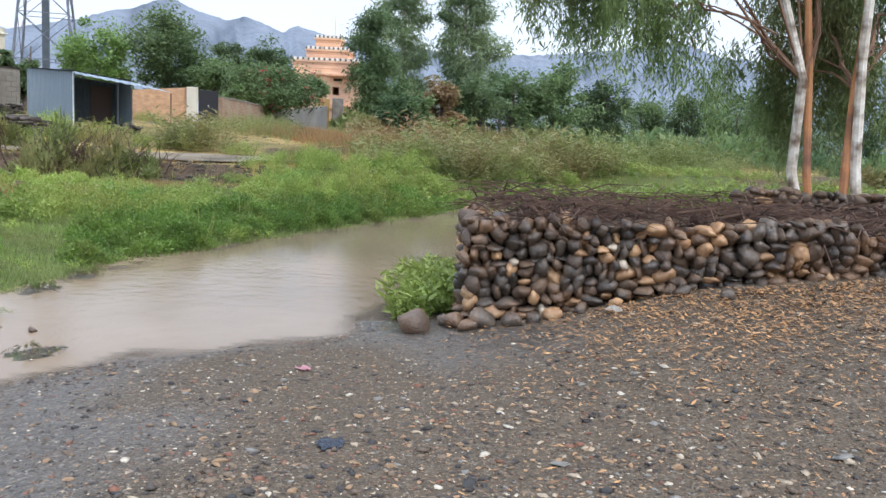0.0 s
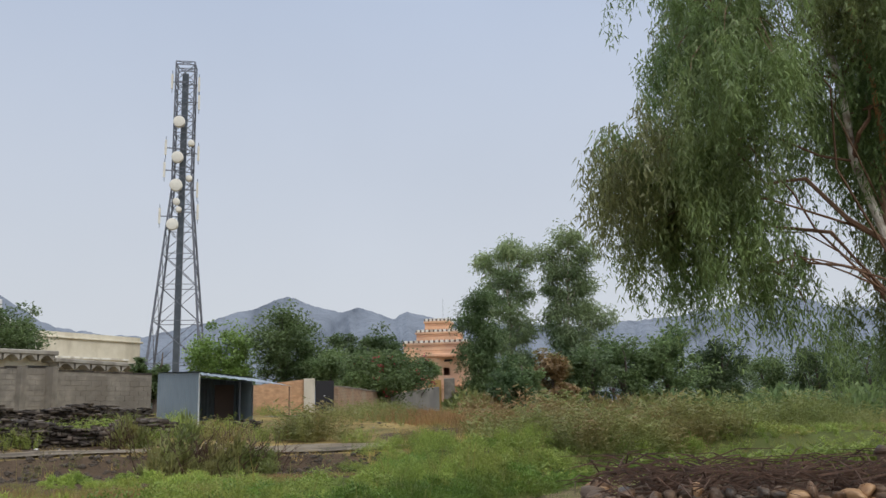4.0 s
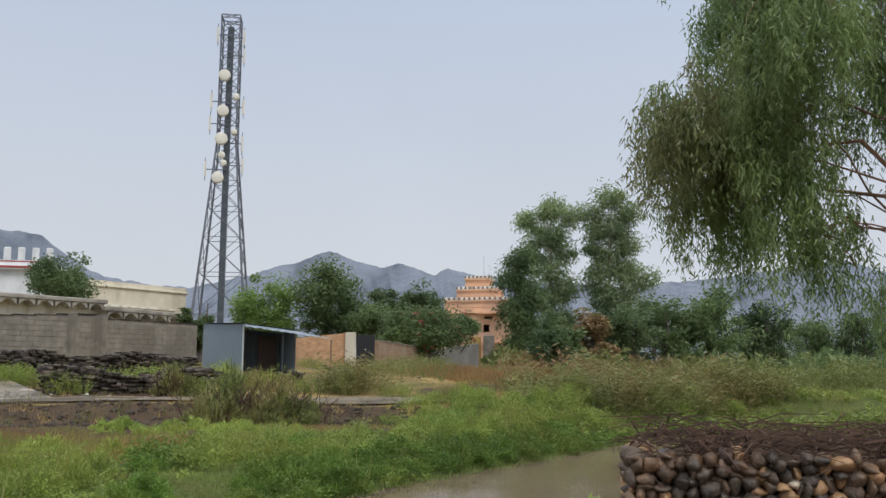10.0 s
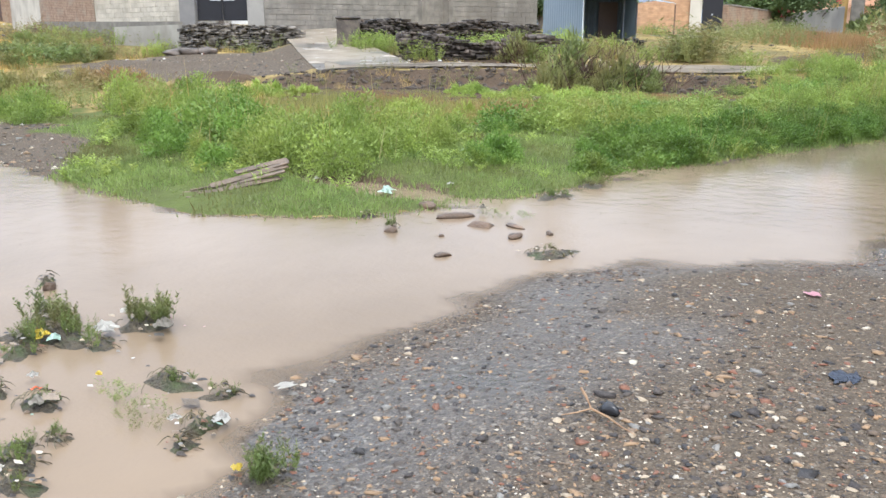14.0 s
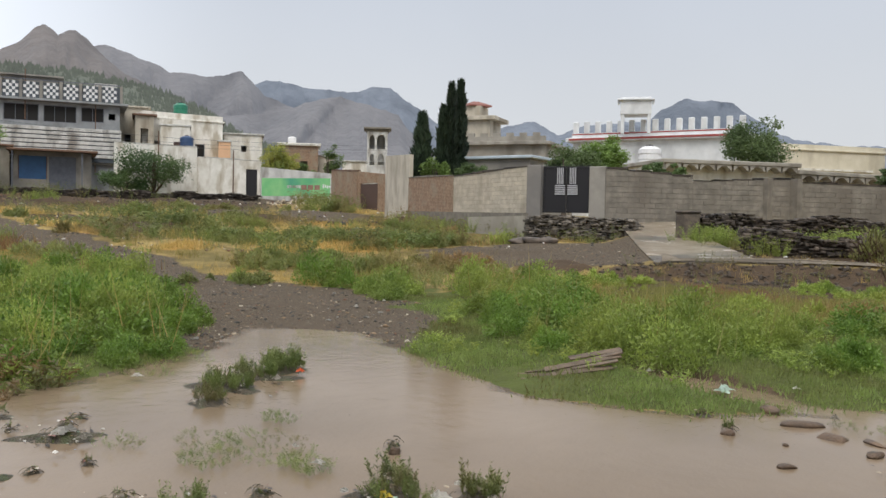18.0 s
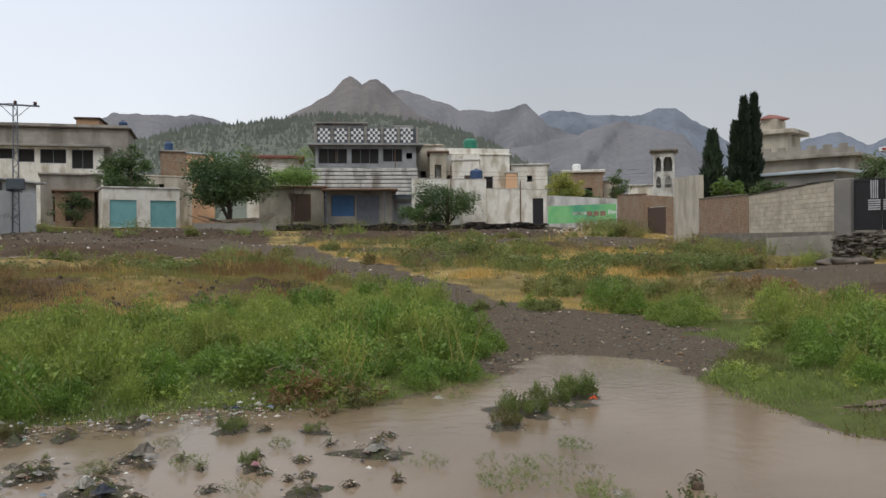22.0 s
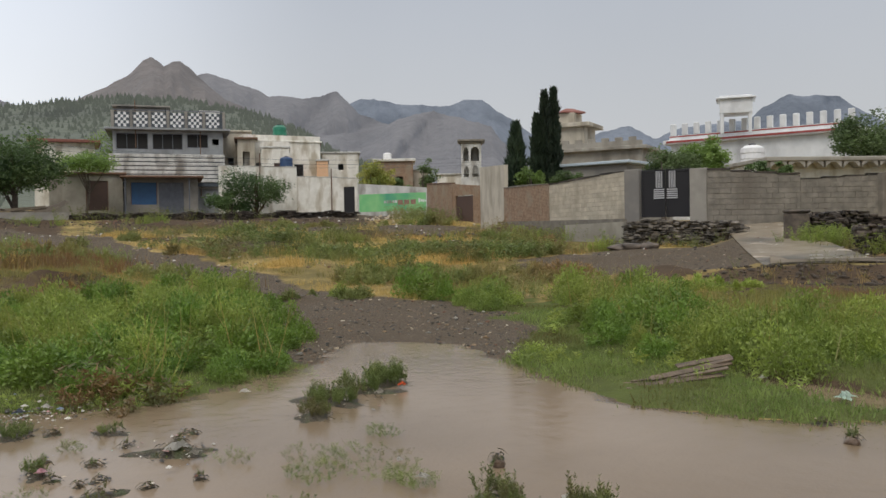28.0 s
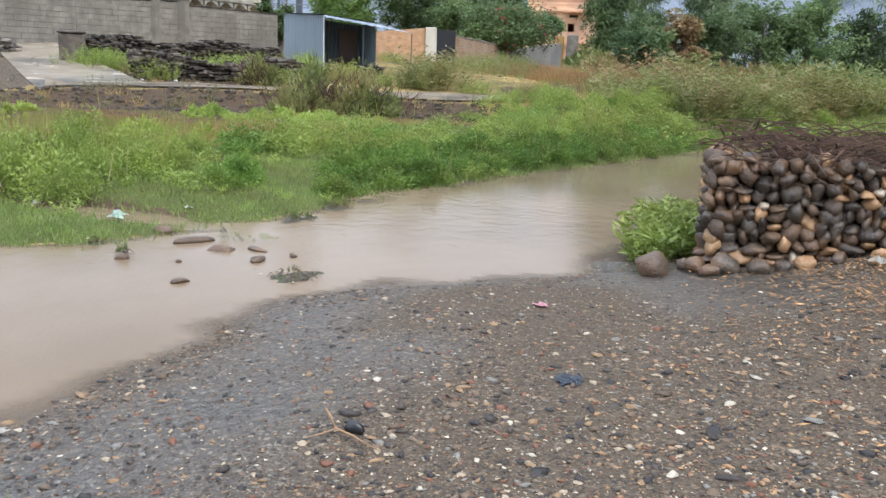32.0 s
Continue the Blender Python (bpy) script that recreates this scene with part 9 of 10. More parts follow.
# stones, clods and scraps strewn over the field
r7 = np.random.default_rng(436)
p = sample(6500, (10, 122), (17, 74), r7, 2.0)
p = p[(river_distance(p) > 3.5) & ~is_near_bank(p) & (np.hypot(p[:, 0], p[:, 1]) > 25) & ((wobble(p, 0.4, 62) > 0.1)  | (lane(p, 58, 124, 45, 76) > 0.3))]
rr_ = np.hypot(p[:, 0], p[:, 1])
for key, lo, hi, mat_, lab in (("field_stones", 0, 0.8, "pebble", "stones and clods strewn over the meadow"), ("field_litter", 0.8, 1, "plastic_w", "white scraps of rubbish strewn over the meadow")):
    pick = r7.uniform(0, 1, len(p))
    q_ = p[(pick >= lo) & (pick < hi)]
    s_ = (0.025 + 0.0017 * np.hypot(q_[:, 0], q_[:, 1])) * r7.uniform(0.5, 1.6, len(q_))
    v = tv_[None] * r7.uniform(0.75, 1.25, (len(q_), *tv_.shape)) * (s_[:, None] * np.stack([r7.uniform(0.9, 1.8, len(q_)), np.ones(len(q_)), np.full(len(q_), 0.65)], 1))[:, None, :]
    v = v + np.c_[q_, height(q_) + s_ * 0.15][:, None, :]
    FIELD = (key, lab, v.reshape(-1, 3), (tf_[None] + (np.arange(len(q_)) * len(tv_))[:, None, None]).reshape(-1, 3))
    if mat_ not in M:
        M[mat_] = plain("white_plastic", (0.62, 0.6, 0.56), 0.35, 0, 0.2)
    tagged(new(key, array_mesh(key, FIELD[2], FIELD[3], M[mat_])), lab, "stones" if lo == 0 else "litter", kind="stuff")

# clods and stones on the cut faces of the banks
p = np.concatenate([sample(1100, (14, 46), (20.8, 22.5), r7), sample(260, (82, 122), (19.0, 22.2), r7), sample(1500, (66, 112), (60, 74), r7)])
s_ = 0.04 * (4 ** (r7.uniform(0, 1, len(p)) ** 2)) * np.where(np.hypot(p[:, 0], p[:, 1]) > 50, 1.6, 1.0)
v = tv_[None] * r7.uniform(0.7, 1.3, (len(p), *tv_.shape)) * (s_[:, None] * np.stack([r7.uniform(0.9, 1.7, len(p)), np.ones(len(p)), np.full(len(p), 0.75)], 1))[:, None, :]
v = v + np.c_[p, height(p) + s_ * 0.1][:, None, :]
tagged(new("bank_clods", array_mesh("bank_clods", v.reshape(-1, 3), (tf_[None] + (np.arange(len(p)) * len(tv_))[:, None, None]).reshape(-1, 3), M["earth"])), "dark clods and stones on the cut earth banks", "clods", kind="stuff")

# fallen leaves and brush by the wall
r4 = np.random.default_rng(440)
n = 12500
p = np.stack([r4.uniform(-0.3, 4.8, n), 7.6 - np.abs(r4.normal(0, 1.5, n))], 1)
p = p[r4.uniform(0, 1, n) < 0.06 + sstep((p[:, 0] + 0.2) / 2.6)]
n = len(p)
c = np.c_[p, height(p) + r4.uniform(0.006, 0.035, n)]
d = rand_dirs(n, (-0.2, 0.35), r4)
q = quads(c, d, unit(np.cross(d, np.array([0, 0, 1.0]) + r4.normal(0, 0.3, (n, 3)))), r4.uniform(0.025, 0.08, n), r4.uniform(0.008, 0.022, n))
M["litter"] = surface("fallen_leaves", (0.14, 0.062, 0.026), (0.52, 0.29, 0.12), 12.0, 0.6, 0.1, 40, islands=0.8)
tagged(new("fallen_leaves", array_mesh("fallen_leaves", q.reshape(-1, 3), np.arange(4 * n).reshape(-1, 4), M["litter"])), "fallen orange-brown eucalyptus leaves on the gravel", "leaf litter", kind="stuff")
bm = bmesh.new()
for k in range(620):
    x, y = r4.uniform(-0.2, 4.6), 7.8 + abs(r4.normal(0, 1.1))
    if y > 10.5:
        continue
    a, L = r4.uniform(0, math.tau), r4.uniform(0.3, 1.1) if k > 30 else r4.uniform(1.1, 1.7)
    z0 = max(ground_z(max(x, 0.4), max(y, 8.4)), 0.8) + r4.uniform(0.02, 0.24)
    e = r4.normal(0, 0.1)
    if x + L * math.cos(a + 0.3) < -0.5:
        continue
    pts = [(x, y, z0), (x + L * 0.5 * math.cos(a), y + L * 0.5 * math.sin(a) * 0.6, z0 + 0.07 + e * 0.5), (x + L * math.cos(a + 0.3), y + L * math.sin(a + 0.3) * 0.6, z0 + e)]
    tube(bm, pts, [0.011, 0.008, 0.003], 4, cap=False)
tagged(link_bm("brush_pile", bm, M["twig"]), "heap of dark dead thorny branches on the wall", "brushwood", kind="stuff")
# shrubby weed between wall and water
p = np.stack([r4.uniform(-0.75, -0.2, 90), r4.uniform(8.0, 10.6, 90)], 1)
scatter("wall_weeds", "green weeds between the wall and the water", "weeds", T_SHORT, p, r4.uniform(0.7, 1.5, 90), M["lush"], r4)

# ---- things in and by the water ----
WZ = WATER_Z
M["oldwood"] = surface("weathered_planks", (0.075, 0.056, 0.04), (0.22, 0.16, 0.11), 6.0, 0.8, 0.6, 40, c3=(0.07, 0.055, 0.042), big=2.0)
pallet = base("broken_planks", pose(-7.35, 6.75, WZ + 0.03, 0, 0, 46) @ Matrix.Diagonal((0.88, 0.95, 0.78, 1)), "collapsed heap of weathered wooden planks on the grass", "planks")
for x, y, z, L, wd, a, tilt, lean_ in ((-0.1, -0.22, 0.05, 0.95, 0.08, 8, 4, 12), (-0.02, -0.1, 0.1, 1.05, 0.09, 16, 8, 22), (0.06, 0.02, 0.15, 1.0, 0.09, 3, 14, 8), (0.1, 0.14, 0.2, 1.05, 0.1, 20, 11, 24), (0.18, 0.27, 0.22, 0.9, 0.09, 8, 17, 10), (0.26, 0.4, 0.29, 0.75, 0.1, 24, 9, 20), (0.34, 0.52, 0.27, 0.5, 0.08, -4, 12, 5), (-0.5, -0.25, 0.03, 0.5, 0.05, -20, 2, 0), (-0.45, -0.12, 0.05, 0.55, 0.05, -8, 4, 0), (-0.4, 0.02, 0.08, 0.5, 0.045, 30, 3, 0), (-0.3, -0.34, 0.02, 0.7, 0.06, 2, 0, 0), (0.1, -0.36, 0.02, 0.75, 0.07, -6, 0, 0), (0.42, 0.1, 0.1, 0.5, 0.07, 65, 4, 0), (0.05, 0.2, 0.05, 0.9, 0.08, -65, 2, 0), (0.3, 0.3, 0.1, 0.7, 0.08, 75, 3, 0)):
    bm = boxes((-L / 2, L / 2, -wd / 2, wd / 2, -0.011, 0.011), bev=0.004)
    pk = part("plank", bm, M["oldwood"], pallet)
    pk.matrix_local = pose(x, y, z, lean_, -tilt, a)
for k, (x, y, sx, sy, sz) in enumerate(((-4.28, 6.85, 0.42, 0.24, 0.12), (-4.7, 7.05, 0.46, 0.26, 0.1), (-3.8, 6.66, 0.34, 0.16, 0.09), (-4.0, 7.0, 0.3, 0.16, 0.06), (-4.83, 6.2, 0.15, 0.12, 0.12), (-3.95, 5.75, 0.2, 0.12, 0.08), (-5.69, 3.42, 0.16, 0.1, 0.14), (-5.2, 7.3, 0.3, 0.2, 0.12), (-8.6, 7.9, 0.3, 0.22, 0.32), (-4.35, 6.3, 0.09, 0.07, 0.06), (-3.6, 6.9, 0.12, 0.09, 0.08))):
    rock("rock", "flat brown stone lying in the shallow water", x, y, sx * 0.75, sy * 0.75, sz * 0.62, 450 + k, "brownstone", z=WZ, turn=k * 50, group="stones in the water", sink=0.42)

M["plastic_w"] = plain("white_plastic", (0.5, 0.48, 0.43), 0.4, 0, 0.3)
M["plastic_g"] = plain("pale_green_plastic", (0.5, 0.64, 0.55), 0.3, 0, 0.1)
M["plastic_y"] = plain("yellow_plastic", (0.65, 0.5, 0.06), 0.35, 0, 0.1)
M["plastic_o"] = plain("orange_plastic", (0.75, 0.16, 0.05), 0.35, 0, 0.1)
M["plastic_p"] = plain("pink_paper", (0.62, 0.34, 0.38), 0.6, 0, 0.1)
M["plastic_s"] = plain("slate_plastic", (0.06, 0.072, 0.1), 0.3, 0, 0.15)
M["plastic_k"] = plain("black_plastic", (0.02, 0.02, 0.022), 0.3, 0, 0.1)
M["plastic_d"] = plain("dirty_plastic", (0.3, 0.27, 0.22), 0.5, 0, 0.25)


def rag(name, label, x, y, z, s, mat, seed, tall=0.35, category="litter", group=""):
    """A crumpled bag or scrap: a creased, folded sheet with thickness."""
    r = np.random.default_rng(seed)
    n = 7
    bm = bmesh.new()
    g = [[None] * n for _ in range(n)]
    ph = r.uniform(0, 6, 4)
    for i in range(n):
        for j in range(n):
            u, v = i / (n - 1) - 0.5, j / (n - 1) - 0.5
            k = math.exp(-(u * u + v * v) * 5)
            g[i][j] = bm.verts.new((u * s * (1 + 0.3 * math.sin(ph[0] + v * 7)) + r.normal(0, 0.03 * s), v * s * 0.7 * (1 + 0.3 * math.sin(ph[1] + u * 6)) + r.normal(0, 0.03 * s), 0.012 + s * tall * k * r.uniform(0.5, 1.2) + 0.05 * s * abs(math.sin(ph[2] + u * 9 + v * 8))))
    for i in range(n - 1):
        for j in range(n - 1):
            bm.faces.new((g[i][j], g[i + 1][j], g[i + 1][j + 1], g[i][j + 1]))
    bmesh.ops.solidify(bm, geom=bm.faces[:], thickness=0.006)
    ob = link_bm(name, bm, M[mat])
    ob.matrix_world = pose(x, y, z, 0, 0, float(r.uniform(0, 360)))
    return tagged(ob, label, category, group)


rag("plastic_bag", "pale green plastic bag snagged at the shore", -5.98, 7.6, WZ + 0.02, 0.22, "plastic_g", 460)
rag("paper_scrap", "pink paper scrap on the gravel", -1.21, 6.01, ground_z(-1.21, 6.01), 0.1, "plastic_p", 461, 0.1)
rock("black_stone", "smooth wet black stone on the gravel", -1.55, 3.52, 0.1, 0.06, 0.055, 462, "plastic_k", turn=-20, sink=0.2)
rag("cloth_scrap", "white cloth scrap at the water's edge", -3.05, 3.05, WZ + 0.03, 0.09, "plastic_w", 463, 0.2)
rag("plastic_bag", "white and green rubbish at the wall's foot", 1.1, 7.35, ground_z(1.1, 7.35), 0.17, "plastic_w", 464, 0.3)
rag("blue_bag", "flat dark grey-blue plastic scrap in the gravel", -0.75, 4.4, ground_z(-0.75, 4.4) - 0.006, 0.16, "plastic_s", 465, 0.03)
bm = bmesh.new()
gz = ground_z(-1.55, 3.45) + 0.02
tube(bm, [(-1.72, 3.6, gz + 0.035), (-1.66, 3.53, gz + 0.03), (-1.61, 3.47, gz + 0.012), (-1.52, 3.44, gz + 0.008), (-1.44, 3.39, gz + 0.006), (-1.36, 3.36, gz)], [0.007, 0.006, 0.006, 0.005, 0.004, 0.002], 6)
tube(bm, [(-1.61, 3.47, gz + 0.012), (-1.65, 3.41, gz + 0.006), (-1.7, 3.36, gz)], [0.004, 0.0035, 0.002], 5)
tagged(link_bm("twig", bm, M["tanstone"]), "bent orange-brown twig on the gravel", "twig")

# islands of weeds and rubbish
# place, radius, number of plants, their height, height of the mud
MUD_FLAT = [(-3.94, 2.3, 0.13, 5, 0.07, 0.07), (-4.2, 2.23, 0.06, 4, 0.09, 0.08), (-4.6, 2.35, 0.07, 2, 0.05, 0.06), (-3.02, 2.4, 0.08, 3, 0.07, 0.05), (-3.5, 1.92, 0.16, 10, 0.1, 0.07), (-3.28, 1.8, 0.12, 4, 0.06, 0.05), (-3.52, 2.13, 0.06, 5, 0.07, 0.03), (-2.5, 2.4, 0.14, 11, 0.16, 0.06), (-5.26, 2.19, 0.11, 2, 0.05, 0.06), (-4.62, 1.62, 0.4, 15, 0.1, 0.08), (-5.1, 1.7, 0.27, 13, 0.17, 0.08), (-4.3, 1.4, 0.34, 8, 0.08, 0.06), (-5.5, 1.4, 0.24, 8, 0.1, 0.07), (-4.0, 1.1, 0.29, 5, 0.07, 0.05), (-4.85, 1.98, 0.18, 7, 0.08, 0.05)]
WEED_ISLETS = [(-4.75, 2.85, 0.26, 13, 0.2, 0.09), (-5.0, 3.0, 0.16, 8, 0.23, 0.08), (-4.5, 3.33, 0.19, 15, 0.23, 0.09), (-4.68, 2.62, 0.16, 5, 0.08, 0.05), (-4.4, 2.95, 0.14, 4, 0.16, 0.04), (-3.62, 2.81, 0.16, 7, 0.08, 0.07), (-3.3, 2.86, 0.11, 5, 0.07, 0.04), (-3.09, 2.56, 0.11, 3, 0.07, 0.08), (-5.84, 3.5, 0.07, 2, 0.04, 0.09)]
FORD_ISLETS = [(-8.1, 2.8, 0.26, 14, 0.2, 0.07), (-8.7, 3.2, 0.4, 34, 0.22, 0.08), (-9.1, 3.65, 0.38, 30, 0.2, 0.08), (-9.4, 4.1, 0.34, 28, 0.3, 0.07)]
WEST_ISLETS = [(-7.4, -1.27, 0.24, 10, 0.09, 0.12), (-8.75, -1.24, 0.16, 7, 0.09, 0.1), (-8.8, -1.71, 0.21, 13, 0.17, 0.1), (-9.3, -2.05, 0.32, 8, 0.13, 0.12), (-6.78, -0.72, 0.27, 9, 0.09, 0.1), (-8.69, 0.25, 0.27, 20, 0.14, 0.05), (-7.2, 0.37, 0.16, 10, 0.13, 0.05), (-8.38, 1.01, 0.21, 13, 0.1, 0.04), (-7.34, 1.38, 0.29, 10, 0.07, 0.09), (-6.38, 0.73, 0.21, 7, 0.08, 0.06), (-7.75, -0.6, 0.16, 3, 0.05, 0.05), (-9.2, -0.7, 0.24, 10, 0.13, 0.08)]
TURF_ISLETS = [(-3.25, 6.25, 0.24, 11, 0.06, 0.05), (-4.4, 8.55, 0.24, 17, 0.1, 0.05), (-4.35, 9.4, 0.2, 13, 0.12, 0.05), (-5.45, 6.6, 0.13, 8, 0.08, 0.04), (-4.9, 6.3, 0.06, 5, 0.13, 0.05)]
# smaller clods and sprigs strewn over the western shallows
r_small = np.random.default_rng(471)
q_ = sample(900, (72, 108), (5.4, 9.4), r_small)
q_ = q_[(river_distance(q_) < -0.25) & (wobble(q_, 0.9, 472) > 0.0)][:34]
SMALL_ISLETS = [(float(a_), float(b_), float(r_small.uniform(0.04, 0.13)), int(r_small.integers(1, 5)), float(r_small.uniform(0.03, 0.08)), float(r_small.uniform(0.015, 0.04))) for a_, b_ in q_]
ISLANDS = SMALL_ISLETS + MUD_FLAT + WEED_ISLETS + FORD_ISLETS + WEST_ISLETS + TURF_ISLETS
# weed afloat, with no mud above the water
FLOATS = [(-6.27, 2.61, 0.6, 30), (-5.67, 2.69, 0.3, 22), (-6.11, 2.1, 0.28, 14), (-7.09, 3.08, 0.24, 12), (-6.6, 2.3, 0.4, 12), (-7.43, -0.83, 0.2, 10), (-7.34, -0.11, 0.26, 12), (-7.86, 0.66, 0.2, 9), (-3.35, 2.45, 0.2, 7), (-3.7, 2.55, 0.15, 5), (-10.0, 2.7, 0.6, 22), (-10.6, 3.4, 0.5, 18), (-6.9, 1.7, 0.3, 8), (-6.5, 0.3, 0.25, 8), (-8.1, -0.3, 0.25, 8), (-4.3, 7.3, 0.3, 8)]
T_FLOAT = [leafy_template(r4, 5, 1.0, 0.6, 8, 0.22, 0.06) for _ in range(3)]


def sprig_template(r, stems, per):
    """Upright stems set close with narrow leaves that point upwards and out."""
    out = []
    for k in range(stems):
        a, h = r.uniform(0, math.tau), r.uniform(0.45, 1.0)
        lean_ = np.array([math.cos(a), math.sin(a), 0]) * r.uniform(0.05, 0.42)
        f = np.sort(r.uniform(0.25, 1.0, per))
        c = lean_ * (0.35 + 0.65 * f ** 1.4)[:, None] + np.array([0, 0, h]) * f[:, None]
        d = unit(rand_dirs(per, (-0.2, 0.6), r) + np.array([0, 0, 0.75]) + 0.5 * lean_)
        out.append(quads(c, d, side_of(d, r), 0.17 * (1.15 - 0.5 * f) * r.uniform(0.7, 1.2, per), 0.036 * r.uniform(0.7, 1.2, per)))
        dd = unit((lean_ * 0.65 + np.array([0, 0, h]))[None])
        out.append(quads((lean_ * 0.35)[None], dd, side_of(dd, r), [h], [0.016]))
    return np.concatenate(out)


T_SPRIG = [sprig_template(r4, 8, 26) for _ in range(4)]
M["roots"] = surface("sodden_roots", (0.045, 0.037, 0.02), (0.17, 0.135, 0.075), 9.0, 0.7, 0.3, 40, islands=0.6)
M["mud"] = surface("wet_mud", (0.03, 0.025, 0.016), (0.11, 0.088, 0.055), 22.0, 0.7, 1.0, 60, c3=(0.06, 0.075, 0.025), big=7.0, bumpdist=0.03)


def mud_mesh(rad, h, seed):
    """A low, lumpy bank of mud with a ragged outline that runs out under the water."""
    r = np.random.default_rng(seed)
    rings, n = 9, 26
    a = np.linspace(0, math.tau, n, endpoint=False)
    edge = 1 + 0.22 * np.sin(2 * a + r.uniform(0, 6)) + 0.16 * np.sin(3 * a + r.uniform(0, 6)) + 0.1 * np.sin(7 * a + r.uniform(0, 6))
    f = np.linspace(0.02, 1, rings)[:, None]
    x, y = f * edge * np.cos(a) * rad * 1.35, f * edge * np.sin(a) * rad * 0.85
    lump = 0.6 + 0.4 * np.sin(x / rad * 4 + r.uniform(0, 6)) * np.sin(y / rad * 5 + r.uniform(0, 6)) + r.normal(0, 0.06, x.shape)
    z = h * (1 - f ** 1.3) * np.clip(lump, 0.15, 1.2) * 0.9 - 0.025 * f ** 2
    i, j = np.meshgrid(np.arange(rings - 1), np.arange(n), indexing="ij")
    b0, b1 = i * n + j, i * n + (j + 1) % n
    fc = np.stack([b0.ravel(), (b0 + n).ravel(), (b1 + n).ravel(), b1.ravel()], 1)
    return array_mesh("mud_islet", np.stack([x.ravel(), y.ravel(), z.ravel()], 1), fc, M["mud"], True)


pts, scl = [], []
debris = bmesh.new()
for k, (x, y, rad, n, h, mh) in enumerate(ISLANDS):
    mound = new("mud_islet", mud_mesh(rad, mh, 480 + k))
    mound.matrix_world = pose(x, y, WZ, 0, 0, k * 37)
    tagged(mound, "muddy islet of roots and debris in the water", "mud islet", "islets in the river")
    a, q = r4.uniform(0, math.tau, n), rad * np.sqrt(r4.uniform(0, 0.9, n))
    pts.append(np.stack([x + q * np.cos(a) * 0.95, y + q * np.sin(a) * 0.6], 1))
    scl.append(np.full(n, h) * r4.uniform(0.5, 1.1, n))
    for j in range(int(8 + 95 * rad)):
        a, q, L, b_ = r4.uniform(0, math.tau), rad * r4.uniform(0, 0.95), r4.uniform(0.03, 0.085), r4.uniform(0, math.tau)
        b_ = a + r4.normal(0, 0.7)
        u, v, zz = x + q * math.cos(a), y + q * math.sin(a) * 0.7, WZ + mh * (1 - q / rad) + r4.uniform(0.005, 0.03)
        line = [(u + L * f * math.cos(b_ + 0.9 * f), v + L * f * math.sin(b_ + 0.9 * f), max(WZ - 0.01, zz + 0.25 * L * f - 0.9 * L * f * f)) for f in (0, 0.35, 0.7, 1.0)]
        tube(debris, line, [0.003, 0.0032, 0.0024, 0.001], 3, cap=False)
tagged(link_bm("washed_up_debris", debris, M["roots"]), "roots, stalks and twigs washed up on the islets", "debris", kind="stuff")


# small scraps, shells of mud and torn leaves on the islets and along the littered shore
spots = np.concatenate([np.stack([x + rad * r4.normal(0, 0.55, int(90 * rad) + 6), y + rad * r4.normal(0, 0.4, int(90 * rad) + 6)], 1) for x, y, rad, n, h, mh in ISLANDS] + [np.stack([r4.uniform(-10.2, -8.6, 500), r4.uniform(-3.2, 0.6, 500)], 1)])
n = len(spots)
gz_ = np.maximum(height(spots), WZ) + r4.uniform(0.0, 0.05, n)
sz_ = r4.uniform(0.012, 0.036, n)
v = chip_v[None] * r4.uniform(0.6, 1.5, (n, 6, 3)) * np.stack([sz_ * r4.uniform(0.8, 2.2, n), sz_, sz_ * 0.45], 1)[:, None, :] + np.c_[spots, gz_][:, None, :]
tagged(new("washed_up_scraps", array_mesh("washed_up_scraps", v.reshape(-1, 3), (chip_f[None] + (np.arange(n) * 6)[:, None, None]).reshape(-1, 3), M["grit"])), "small scraps and clods washed up on the islets", "debris", kind="stuff")


def at_water(name, label, places, sizes, mat, kinds):
    """Plants whose stems start at the river's surface."""
    scatter(name, label, "plants", kinds, places, sizes, M[mat], r4, zoff=0.0)
    ob = bpy.data.objects[name]
    co = np.empty(len(ob.data.vertices) * 3, np.float32)
    ob.data.vertices.foreach_get("co", co)
    co = co.reshape(-1, 3)
    start = np.repeat(co.reshape(-1, 3, 3)[:, :, :2].mean(1), 3, 0)
    near_ = places[np.argmin(((start[:, None] - places[None]) ** 2).sum(2), 1)] if len(start) < 4000 else None
    co[:, 2] += (WZ + 0.02) - (height(start) if near_ is None else height(near_))
    ob.data.vertices.foreach_set("co", co.ravel())


at_water("islet_plants", "leafy green plants growing from mud islets", np.concatenate(pts), np.concatenate(scl), "islet", T_SPRIG)
pts = []
for x, y, rad, n in FLOATS:
    a, q = r4.uniform(0, math.tau, 5 * n), rad * np.sqrt(r4.uniform(0, 1, 5 * n))
    pts.append(np.stack([x + q * np.cos(a), y + q * np.sin(a) * 0.6], 1))
pts = np.concatenate(pts)
at_water("floating_weed", "thin green weed afloat on the muddy water", pts, r4.uniform(0.03, 0.065, len(pts)), "islet", T_FLOAT)
p = np.stack([-10.1 + r4.normal(0, 0.45, 26), 1.2 + r4.normal(0, 0.3, 26)], 1)
scatter("rust_plants", "rust-red dying plants at the water's edge", "plants", T_SHORT, p, r4.uniform(0.7, 1.2, 26), M["rustleaf"], r4)
